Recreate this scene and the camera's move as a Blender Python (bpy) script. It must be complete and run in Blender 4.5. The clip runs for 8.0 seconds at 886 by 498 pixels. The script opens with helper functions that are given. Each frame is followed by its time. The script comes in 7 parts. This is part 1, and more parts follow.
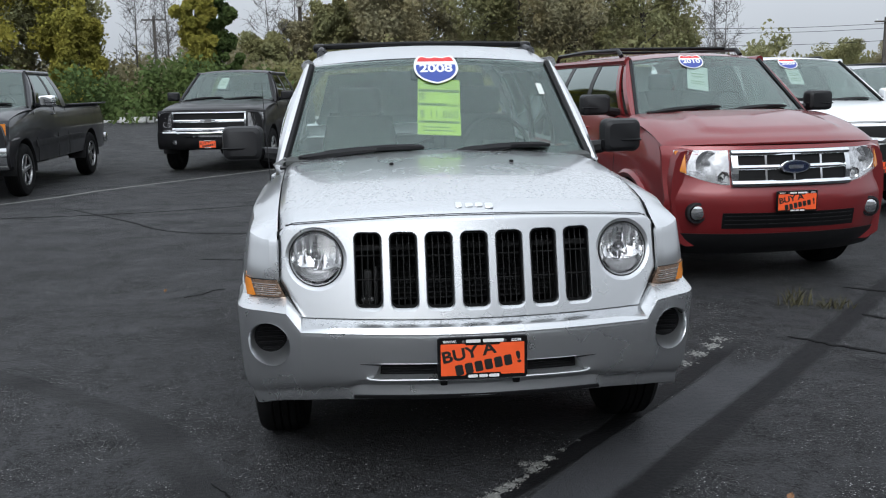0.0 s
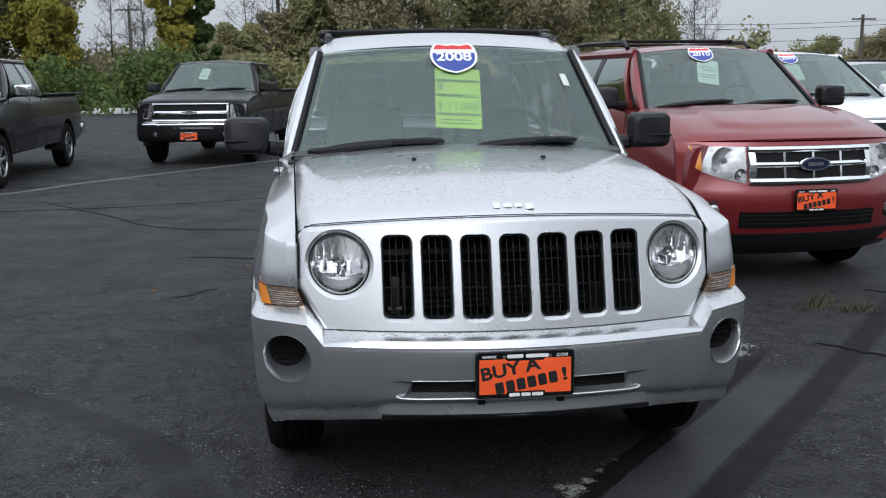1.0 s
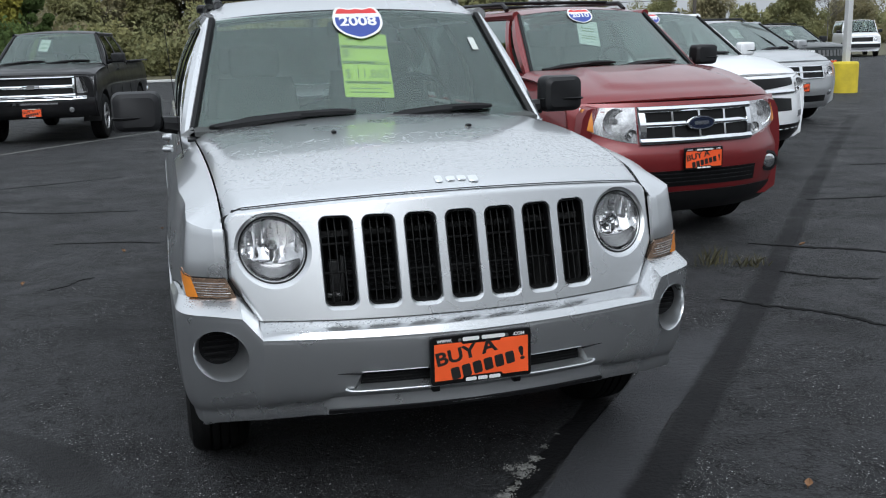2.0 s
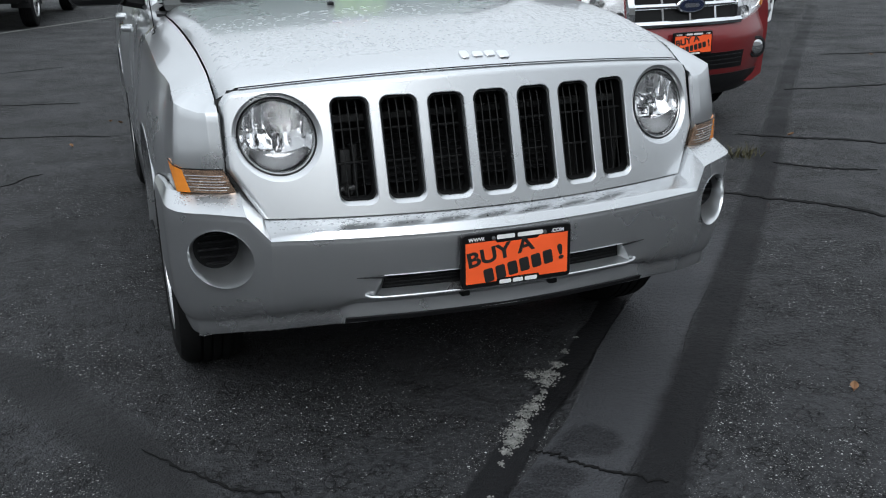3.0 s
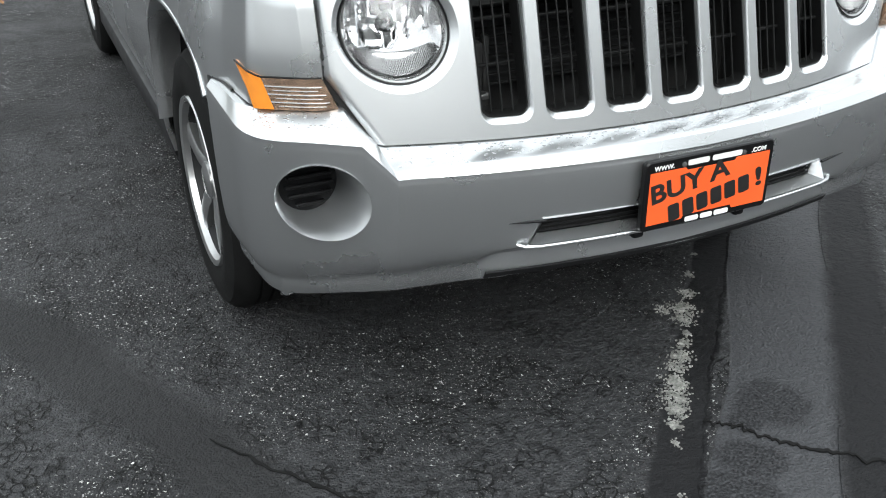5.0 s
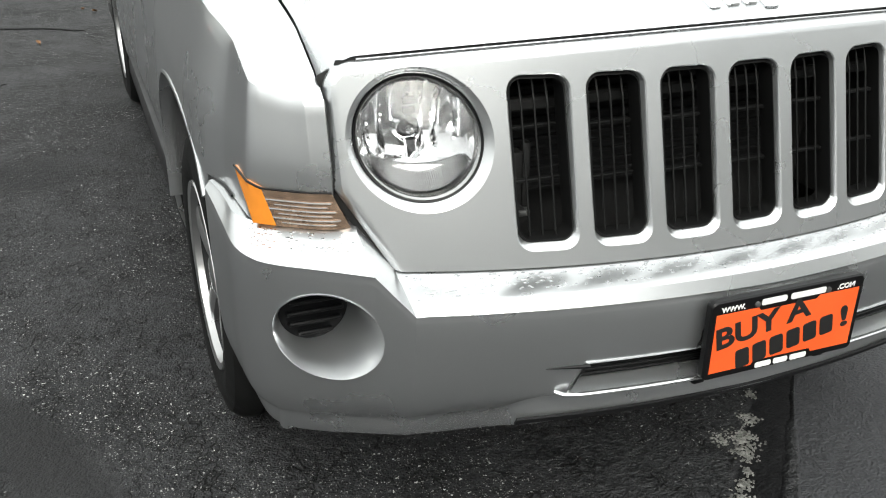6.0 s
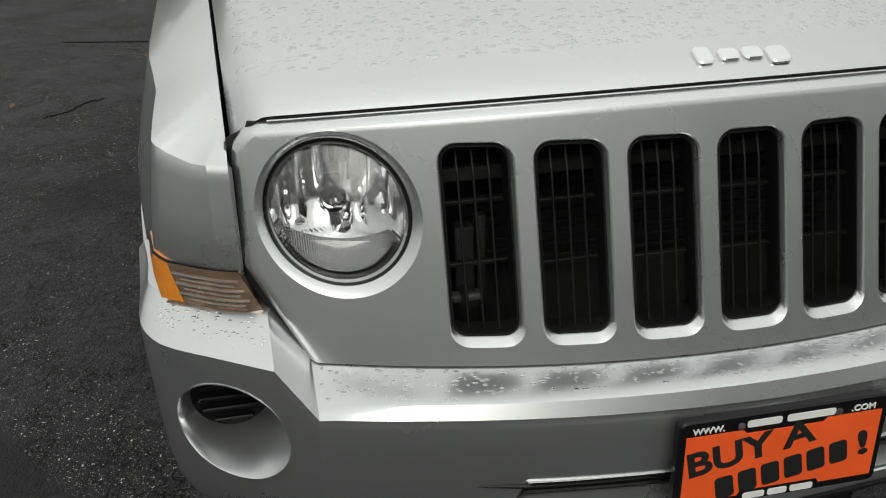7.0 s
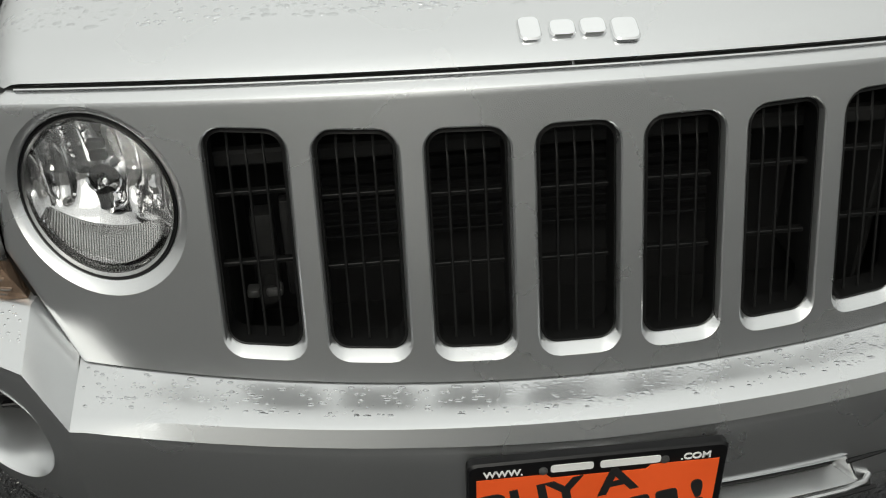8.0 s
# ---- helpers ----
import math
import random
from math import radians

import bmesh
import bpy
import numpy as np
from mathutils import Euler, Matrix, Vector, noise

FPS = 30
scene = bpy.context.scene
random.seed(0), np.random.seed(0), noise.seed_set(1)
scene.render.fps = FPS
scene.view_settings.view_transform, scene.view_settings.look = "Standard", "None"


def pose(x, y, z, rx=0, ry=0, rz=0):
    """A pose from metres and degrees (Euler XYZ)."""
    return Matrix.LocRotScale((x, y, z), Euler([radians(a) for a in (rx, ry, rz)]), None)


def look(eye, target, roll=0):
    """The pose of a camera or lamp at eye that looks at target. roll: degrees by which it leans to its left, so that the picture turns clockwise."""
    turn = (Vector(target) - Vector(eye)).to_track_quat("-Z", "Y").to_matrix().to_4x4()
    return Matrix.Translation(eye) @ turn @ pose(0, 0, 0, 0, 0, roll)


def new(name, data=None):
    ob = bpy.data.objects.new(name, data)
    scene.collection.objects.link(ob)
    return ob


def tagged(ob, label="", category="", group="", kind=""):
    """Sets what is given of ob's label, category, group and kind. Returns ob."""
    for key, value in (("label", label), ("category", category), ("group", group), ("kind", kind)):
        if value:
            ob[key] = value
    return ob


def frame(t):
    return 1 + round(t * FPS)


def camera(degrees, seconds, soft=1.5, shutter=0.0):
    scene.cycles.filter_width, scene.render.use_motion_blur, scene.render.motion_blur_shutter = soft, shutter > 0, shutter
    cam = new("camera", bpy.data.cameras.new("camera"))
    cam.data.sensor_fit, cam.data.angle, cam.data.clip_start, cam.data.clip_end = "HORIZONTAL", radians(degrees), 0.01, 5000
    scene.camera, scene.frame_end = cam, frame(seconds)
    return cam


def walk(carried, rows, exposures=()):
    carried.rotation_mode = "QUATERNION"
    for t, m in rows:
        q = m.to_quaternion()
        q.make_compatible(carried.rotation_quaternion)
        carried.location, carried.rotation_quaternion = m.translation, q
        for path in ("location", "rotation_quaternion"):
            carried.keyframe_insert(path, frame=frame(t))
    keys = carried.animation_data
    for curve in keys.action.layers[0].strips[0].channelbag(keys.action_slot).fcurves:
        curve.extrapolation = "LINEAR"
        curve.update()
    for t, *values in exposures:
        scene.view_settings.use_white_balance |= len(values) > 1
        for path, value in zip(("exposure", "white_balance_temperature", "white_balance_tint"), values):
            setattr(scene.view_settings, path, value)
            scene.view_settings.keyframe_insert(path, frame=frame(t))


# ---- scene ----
cam = camera(49.4, 8.0, soft=1.1)
PATH = [
    (0, (-0.435, -3.344, 1.493), (-0.25, -1.381, 1.159), -1.0),
    (0.5, (-0.513, -3.143, 1.479), (-0.238, -1.189, 1.153), -1.0),
    (1, (-0.604, -2.995, 1.476), (-0.369, -1.039, 1.129), -0.5),
    (1.5, (-0.709, -2.86, 1.472), (-0.295, -0.936, 1.113), -2.5),
    (1.7, (-0.783, -2.823, 1.486), (-0.288, -0.922, 1.109), -1.7),
    (2.8, (-0.918, -2.42, 1.405), (-0.345, -0.594, 0.824), -1.6),
    (3, (-0.983, -2.346, 1.385), (-0.362, -0.552, 0.756), -1.2),
    (3.5, (-1.102, -2.172, 1.412), (-0.385, -0.466, 0.654), -0.3),
    (4, (-1.203, -2.032, 1.38), (-0.38, -0.41, 0.55), -0.2),
    (4.5, (-1.221, -1.802, 1.355), (-0.416, -0.162, 0.541), 0.4),
    (4.7, (-1.229, -1.685, 1.35), (-0.494, -0.055, 0.454), -1.1),
    (5.8, (-1.132, -1.243, 1.4), (-0.45, 0.38, 0.451), 1.6),
    (6, (-1.067, -1.224, 1.4), (-0.415, 0.45, 0.519), 0.4),
    (6.5, (-0.901, -1.121, 1.402), (-0.301, 0.578, 0.533), -2.2),
    (7, (-0.67, -1.082, 1.415), (-0.319, 0.683, 0.543), -1.5),
    (7.5, (-0.46, -1.014, 1.45), (-0.128, 0.718, 0.503), 0.0),
    (8, (-0.25, -0.898, 1.459), (-0.095, 0.768, 0.362), -1.6),
]
EXPOSURE = [(0, -0.14, 6000, 9), (1.0, -0.23, 5950, 10), (1.5, -0.30, 5950, 9), (3.0, -0.20, 6000, 7), (3.6, 0.29, 6050, 7), (4.5, 0.68, 6200, 6), (5.8, 0.72, 6550, 5), (6.1, 0.54, 6700, 5), (6.5, 0.02, 6750, 5), (7.0, -0.50, 6780, 4), (7.5, -0.50, 6800, 5), (8.0, -0.42, 6850, 5)]
walk(cam, [(t, look(eye, target, roll)) for t, eye, target, roll in PATH], EXPOSURE)


# ---------- light: an overcast sky, brighter overhead, and a very soft sun ----------
SUN_UP, SUN_TURN = 42.0, 196.0
world = bpy.data.worlds.new("overcast")
scene.world = world
world.use_nodes = True
wt, wl = world.node_tree.nodes, world.node_tree.links
wt.clear()
sky = wt.new("ShaderNodeTexSky")
sky.sky_type = "NISHITA"
sky.sun_disc = False
sky.sun_elevation, sky.sun_rotation = radians(SUN_UP), radians(SUN_TURN)
sky.dust_density, sky.air_density, sky.ozone_density = 6.0, 1.0, 1.0
grey = wt.new("ShaderNodeHueSaturation")
grey.inputs["Saturation"].default_value = 0.12
wl.new(sky.outputs["Color"], grey.inputs["Color"])
cover = wt.new("ShaderNodeMix")
cover.data_type = "RGBA"
cover.inputs["Factor"].default_value = 0.75
cover.inputs["B"].default_value = (6.3, 6.45, 6.6, 1)
wl.new(grey.outputs["Color"], cover.inputs["A"])
way = wt.new("ShaderNodeTexCoord")
sep = wt.new("ShaderNodeSeparateXYZ")
wl.new(way.outputs["Generated"], sep.inputs[0])
rise = wt.new("ShaderNodeMapRange")
rise.inputs["From Min"].default_value, rise.inputs["From Max"].default_value = 0.0, 1.0
rise.inputs["To Min"].default_value, rise.inputs["To Max"].default_value = 0.86, 2.15
wl.new(sep.outputs["Z"], rise.inputs["Value"])
clouds = wt.new("ShaderNodeTexNoise")
clouds.inputs["Scale"].default_value, clouds.inputs["Detail"].default_value = 2.2, 5
wl.new(way.outputs["Generated"], clouds.inputs["Vector"])
patchy = wt.new("ShaderNodeMapRange")
patchy.inputs["To Min"].default_value, patchy.inputs["To Max"].default_value = 0.85, 1.15
wl.new(clouds.outputs["Fac"], patchy.inputs["Value"])
both = wt.new("ShaderNodeMath")
both.operation = "MULTIPLY"
wl.new(rise.outputs["Result"], both.inputs[0])
wl.new(patchy.outputs["Result"], both.inputs[1])
scaled = wt.new("ShaderNodeVectorMath")
scaled.operation = "SCALE"
wl.new(cover.outputs["Result"], scaled.inputs[0])
wl.new(both.outputs[0], scaled.inputs["Scale"])
shine = wt.new("ShaderNodeBackground")
shine.inputs["Strength"].default_value = 0.145
wl.new(scaled.outputs[0], shine.inputs["Color"])
wl.new(shine.outputs[0], wt.new("ShaderNodeOutputWorld").inputs["Surface"])

sun_data = bpy.data.lights.new("sun", "SUN")
sun_data.energy, sun_data.angle, sun_data.color = 0.85, radians(40), (1.0, 0.97, 0.93)
sun = new("sun", sun_data)
sun.matrix_world = look((0, 0, 30), (30 * math.cos(radians(SUN_UP)) * -math.sin(radians(SUN_TURN)) , 30 * math.cos(radians(SUN_UP)) * -math.cos(radians(SUN_TURN)), 30 - 30 * math.sin(radians(SUN_UP))))


# ---------- materials ----------
def nodes_of(name):
    m = bpy.data.materials.new(name)
    m.use_nodes = True
    return m, m.node_tree.nodes, m.node_tree.links, m.node_tree.nodes["Principled BSDF"]


def noise_node(n, l, scale, detail=4, coord="Object"):
    c = n.new("ShaderNodeTexCoord")
    t = n.new("ShaderNodeTexNoise")
    t.inputs["Scale"].default_value, t.inputs["Detail"].default_value = scale, detail
    l.new(c.outputs[coord], t.inputs["Vector"])
    return t


def remap(n, l, source, lo, hi, a=0.3, b=0.7):
    r = n.new("ShaderNodeMapRange")
    r.inputs["From Min"].default_value, r.inputs["From Max"].default_value = a, b
    r.inputs["To Min"].default_value, r.inputs["To Max"].default_value = lo, hi
    l.new(source, r.inputs["Value"])
    return r.outputs["Result"]


def mixed(n, l, factor, a, b, kind="MIX"):
    m = n.new("ShaderNodeMix")
    m.data_type, m.blend_type = "RGBA", kind
    for slot, v in (("Factor", factor), ("A", a), ("B", b)):
        if isinstance(v, bpy.types.NodeSocket):
            l.new(v, m.inputs[slot])
        else:
            m.inputs[slot].default_value = v if slot == "Factor" else (*v, 1)
    return m.outputs["Result"]


def surface(name, base, rough=0.5, metal=0.0, var=0.15, scale=3.0, fine=60.0, bump=0.1, depth=0.002, coat=0.0, spec=0.5, coat_rough=0.05):
    """Colour with variation at a coarse and a fine scale, uneven gloss and a fine relief."""
    m, n, l, p = nodes_of(name)
    big, small = noise_node(n, l, scale), noise_node(n, l, fine, 3)
    dark = tuple(c * (1 - var) for c in base)
    light = tuple(min(1, c * (1 + var)) for c in base)
    c1 = mixed(n, l, remap(n, l, big.outputs["Fac"], 0, 1), dark, light)
    c2 = mixed(n, l, remap(n, l, small.outputs["Fac"], 0, var), c1, dark)
    l.new(c2, p.inputs["Base Color"])
    l.new(remap(n, l, big.outputs["Fac"], rough * 0.85, min(1, rough * 1.15)), p.inputs["Roughness"])
    p.inputs["Metallic"].default_value = metal
    p.inputs["Coat Weight"].default_value = coat
    p.inputs["Coat Roughness"].default_value = coat_rough
    p.inputs["Specular IOR Level"].default_value = spec
    if bump:
        b = n.new("ShaderNodeBump")
        b.inputs["Strength"].default_value, b.inputs["Distance"].default_value = bump, depth
        l.new(small.outputs["Fac"], b.inputs["Height"])
        l.new(b.outputs["Normal"], p.inputs["Normal"])
    return m


def paint(name, base, metal=0.0, rough=0.35, coat=1.0, dust=0.03, spec=0.5):
    """Car paint: flakes under a clear coat, with thin road film."""
    m, n, l, p = nodes_of(name)
    big, flake = noise_node(n, l, 2.5, 6), noise_node(n, l, 1500, 1)
    film = mixed(n, l, remap(n, l, big.outputs["Fac"], 0, dust), base, (0.30, 0.29, 0.27))
    glint = mixed(n, l, remap(n, l, flake.outputs["Fac"], 0, 0.2 if metal else 0.05), film, tuple(min(1, c * 1.5) for c in base))
    l.new(glint, p.inputs["Base Color"])
    l.new(remap(n, l, big.outputs["Fac"], rough * 0.9, rough * 1.2), p.inputs["Roughness"])
    p.inputs["Metallic"].default_value = metal
    p.inputs["Specular IOR Level"].default_value = spec
    p.inputs["Coat Weight"].default_value, p.inputs["Coat Roughness"].default_value = coat, 0.06
    return m


def pane(name, tint, gloss=1.0, sheen=(0.90, 1.0, 0.96)):
    """Thin glass: tinted see-through with a mirror film that grows at a slant."""
    m, n, l, p = nodes_of(name)
    n.remove(p)
    clear, shiny, mix = n.new("ShaderNodeBsdfTransparent"), n.new("ShaderNodeBsdfGlossy"), n.new("ShaderNodeMixShader")
    clear.inputs["Color"].default_value = (*tint, 1)
    shiny.inputs["Roughness"].default_value = 0.02
    shiny.inputs["Color"].default_value = (*sheen, 1)
    f = n.new("ShaderNodeLayerWeight")
    f.inputs["Blend"].default_value = 0.5
    q = n.new("ShaderNodeMath")
    q.operation = "POWER"
    q.inputs[1].default_value = 4.0
    l.new(f.outputs["Facing"], q.inputs[0])
    k = n.new("ShaderNodeMath")
    k.operation = "MULTIPLY_ADD"
    k.inputs[1].default_value, k.inputs[2].default_value = 0.9 * gloss, 0.045 * gloss
    l.new(q.outputs[0], k.inputs[0])
    l.new(k.outputs[0], mix.inputs[0])
    l.new(clear.outputs[0], mix.inputs[1])
    l.new(shiny.outputs[0], mix.inputs[2])
    l.new(mix.outputs[0], n["Material Output"].inputs["Surface"])
    return m


SILVER = paint("silver_paint", (0.55, 0.56, 0.57), 0.90, 0.27, coat=0.75, dust=0.10)
BEAD = surface("rain_bead", (0.50, 0.51, 0.52), 0.22, 0.90, 0.05, 9, 60, 0.0, coat=0.6)
RED = paint("red_paint", (0.17, 0.009, 0.011), 0.35, 0.35, coat=0.8)
WHITE = paint("white_paint", (0.80, 0.81, 0.82), 0.0, 0.4)
BLACK_PAINT = paint("black_paint", (0.006, 0.006, 0.007), 0.0, 0.4, coat=0.4, spec=0.1)
CHARCOAL = paint("charcoal_paint", (0.020, 0.020, 0.023), 0.4, 0.35, coat=0.7, spec=0.2)
PALE_SILVER = paint("pale_silver_paint", (0.42, 0.43, 0.44), 0.6, 0.4)
GREEN_BLACK = paint("dark_green_paint", (0.006, 0.010, 0.010), 0.1, 0.4, coat=0.6, spec=0.15)
PLASTIC = surface("black_plastic", (0.009, 0.009, 0.010), 0.5, 0, 0.25, 6, 220, 0.2, 0.0006, spec=0.35)
SATIN = surface("satin_black", (0.005, 0.005, 0.0055), 0.35, 0, 0.2, 6, 120, 0.05, spec=0.25)
# two near-black colours for hollows, linings and parts deep inside
MATT_DARK = surface("near_black_matt", (0.012, 0.012, 0.012), 0.8, 0, 0.4, 9, 90, 0.2)
DARK_METAL = surface("near_black_metal", (0.010, 0.010, 0.011), 0.7, 0.2, 0.3, 20, 200, 0.2)
BRACKET = surface("dull_steel", (0.16, 0.16, 0.16), 0.5, 0.7, 0.3, 25, 200, 0.2)
# darker copy of the dull steel, with the bay's shade in its colour
SHADED_STEEL = surface("shaded_steel", (0.035, 0.035, 0.035), 0.5, 0.4, 0.4, 25, 200, 0.2)
RUBBER = surface("tyre_rubber", (0.007, 0.007, 0.007), 0.8, 0, 0.35, 12, 150, 0.4, spec=0.12)
ALLOY = surface("alloy", (0.42, 0.42, 0.42), 0.3, 0.9, 0.15, 9, 90, 0.03, coat=0.4)
CHROME = surface("chrome", (0.78, 0.79, 0.80), 0.06, 1.0, 0.06, 6, 60, 0.0)
MIRROR_FILM = surface("reflector", (0.66, 0.66, 0.665), 0.09, 1.0, 0.05, 8, 60, 0.0)
LAMP_TUB = surface("lamp_tub", (0.74, 0.74, 0.75), 0.14, 0.90, 0.3, 14, 60, 0.0)
LAMP_BOWL = surface("lamp_bowl", (0.80, 0.80, 0.81), 0.24, 0.95, 0.15, 30, 60, 0.0)
RIBBED = surface("ribbed_reflector", (0.34, 0.34, 0.34), 0.25, 0.9, 0.1, 8, 60, 0.0)
CLOTH = surface("seat_cloth", (0.085, 0.088, 0.085), 0.95, 0, 0.2, 9, 180, 0.3)
TRIM = surface("dashboard_grey", (0.055, 0.058, 0.056), 0.8, 0, 0.2, 6, 200, 0.3)
AMBER = surface("amber_lens", (0.66, 0.22, 0.025), 0.12, 0, 0.15, 15, 90, 0.1, coat=1.0)
# clear lens whose orange-brown reflections are put into the base colour
BROWN_REFLECTING_LENS = surface("signal_lens_with_reflections", (0.50, 0.34, 0.24), 0.18, 0.75, 0.35, 40, 140, 0.3, coat=1.0)
WINDOW = pane("windscreen_glass", (0.90, 0.97, 0.94), 3.4, (0.365, 0.405, 0.39))
DARK_WINDOW = pane("tinted_glass", (0.30, 0.33, 0.32), 1.3)
LENS = pane("lamp_lens", (0.98, 0.98, 0.98), 0.7, (1.0, 1.0, 1.0))
FIN = surface("fin_black", (0.007, 0.007, 0.007), 0.45, 0, 0.2, 6, 120, 0.05, spec=0.20)
ORANGE = surface("orange_card", (0.86, 0.105, 0.02), 0.5, 0, 0.06, 12, 90, 0.05)
BLACK_INK = surface("black_ink", (0.012, 0.012, 0.012), 0.5, 0, 0.1, 12, 90, 0.0)
WHITE_INK = surface("white_ink", (0.75, 0.75, 0.74), 0.5, 0, 0.05, 12, 90, 0.0)
LIME = surface("lime_card", (0.50, 0.66, 0.09), 0.6, 0, 0.08, 9, 60, 0.05)
GREEN_INK = surface("olive_ink", (0.14, 0.20, 0.04), 0.6, 0, 0.15, 20, 90, 0.0)
SHIELD_BLUE = surface("shield_blue", (0.03, 0.06, 0.30), 0.5, 0, 0.08, 9, 60, 0.0)
SHIELD_RED = surface("shield_red", (0.60, 0.03, 0.03), 0.5, 0, 0.08, 9, 60, 0.0)
PAPER = surface("paper", (0.60, 0.64, 0.60), 0.7, 0, 0.06, 9, 60, 0.03)
OVAL_BLUE = surface("badge_blue", (0.010, 0.018, 0.050), 0.2, 0.2, 0.1, 9, 60, 0.0, coat=1)


# ---------- building helpers ----------
def part(name, bm, material, parent=None, label="", angle=32, kind=""):
    """One mesh object under a thing (or on its own), smooth but for its sharp edges."""
    bmesh.ops.recalc_face_normals(bm, faces=bm.faces)
    for f in bm.faces:
        f.smooth = True
    lim = radians(angle)
    for e in bm.edges:
        e.smooth = e.calc_face_angle(0.0) < lim
    me = bpy.data.meshes.new(name)
    bm.to_mesh(me)
    bm.free()
    for m in material if isinstance(material, (list, tuple)) else (material,):
        me.materials.append(m)
    ob = new(name, me)
    ob.parent = parent
    return tagged(ob, label, kind=kind)


def thing(name, m, label, category, group=""):
    ob = new(name)
    ob.empty_display_size = 0.2
    ob.matrix_basis = m
    return tagged(ob, label, category, group)


def B():
    return bmesh.new()


def lerp(a, b, t):
    return a + (b - a) * t


def interp(x, table):
    xs = [r[0] for r in table]
    return float(np.interp(x, xs, [r[1] for r in table]))


def smooth_curve(points, n):
    """n points along a Catmull-Rom curve through the given ones."""
    p = [np.array(q, float) for q in points]
    p = [2 * p[0] - p[1]] + p + [2 * p[-1] - p[-2]]
    k = len(p) - 3
    out = []
    for t in np.linspace(0, k, n):
        i = min(int(t), k - 1)
        u = t - i
        a, b, c, d = p[i:i + 4]
        out.append(0.5 * (2 * b + (c - a) * u + (2 * a - 5 * b + 4 * c - d) * u * u + (3 * b - a - 3 * c + d) * u ** 3))
    return out


def sheet(bm, rows, thick=0.004, inward=None, face=None):
    """A plate over a grid of points, rows[i][j]; its back lies thick behind it, along a given way or against the normal, whose side face tells."""
    g = np.array([[tuple(q) for q in r] for r in rows], float)
    if inward is None:
        du, dv = np.gradient(g, axis=0), np.gradient(g, axis=1)
        nrm = np.cross(du, dv)
        nrm /= np.maximum(np.linalg.norm(nrm, axis=2, keepdims=True), 1e-9)
        if face is not None and (nrm * np.array(face)).sum() < 0:
            nrm = -nrm
        back = g - nrm * thick
    else:
        back = g + np.array(inward) * thick
    a, b = g.shape[:2]
    f = [[bm.verts.new(g[i, j]) for j in range(b)] for i in range(a)]
    k = [[bm.verts.new(back[i, j]) for j in range(b)] for i in range(a)]
    for i in range(a - 1):
        for j in range(b - 1):
            bm.faces.new((f[i][j], f[i + 1][j], f[i + 1][j + 1], f[i][j + 1]))
            bm.faces.new((k[i][j], k[i][j + 1], k[i + 1][j + 1], k[i + 1][j]))
    for i in range(a - 1):
        bm.faces.new((f[i][0], k[i][0], k[i + 1][0], f[i + 1][0]))
        bm.faces.new((f[i][b - 1], f[i + 1][b - 1], k[i + 1][b - 1], k[i][b - 1]))
    for j in range(b - 1):
        bm.faces.new((f[0][j], f[0][j + 1], k[0][j + 1], k[0][j]))
        bm.faces.new((f[a - 1][j], k[a - 1][j], k[a - 1][j + 1], f[a - 1][j + 1]))
    return bm


def loft(bm, rings, cap=True, closed=True):
    vs = [[bm.verts.new(tuple(q)) for q in r] for r in rings]
    n = len(vs[0])
    for a, b in zip(vs, vs[1:]):
        for j in range(n if closed else n - 1):
            bm.faces.new((a[j], a[(j + 1) % n], b[(j + 1) % n], b[j]))
    if cap:
        bm.faces.new(vs[0][::-1])
        bm.faces.new(vs[-1])
    return bm


def tube(bm, pts, r, n=8, cap=True):
    """A round bar through the points; r is one radius or one for each point."""
    pts = [Vector(q) for q in pts]
    rings = []
    for i, q in enumerate(pts):
        d = (pts[min(i + 1, len(pts) - 1)] - pts[max(i - 1, 0)]).normalized()
        s = d.cross(Vector((0.13, 0.31, 0.94)))
        if s.length < 0.1:
            s = d.cross(Vector((1, 0, 0)))
        s.normalize()
        u = s.cross(d)
        ri = r[i] if isinstance(r, (list, tuple)) else r
        rings.append([q + (s * math.cos(a) + u * math.sin(a)) * ri for a in (2 * math.pi * k / n for k in range(n))])
    return loft(bm, rings, cap)


def rbox(bm, centre, size, r=0.01, seg=2, turn=None):
    """A box with rounded edges."""
    made = bmesh.ops.create_cube(bm, size=1.0)["verts"]
    bmesh.ops.scale(bm, vec=size, verts=made)
    edges = list({e for v in made for e in v.link_edges})
    r = min(r, min(size) * 0.49)
    if r > 0:
        made = list({v for f in bmesh.ops.bevel(bm, geom=edges, offset=r, segments=seg, profile=0.5, affect="EDGES")["faces"] for v in f.verts} | {v for v in made if v.is_valid})
    m = Matrix.Translation(centre) @ (turn.to_4x4() if turn else Matrix())
    bmesh.ops.transform(bm, matrix=m, verts=made)
    return bm


def lathe(bm, profile, centre, axis="x", n=32, cap=True):
    """A solid of turning; profile rows (along the axis, radius)."""
    rings = []
    for h, r in profile:
        ring = []
        for k in range(n):
            a = 2 * math.pi * k / n
            c, s = r * math.cos(a), r * math.sin(a)
            ring.append(Vector(centre) + Vector({"x": (h, c, s), "y": (c, h, s), "z": (c, s, h)}[axis]))
        rings.append(ring)
    return loft(bm, rings, cap)


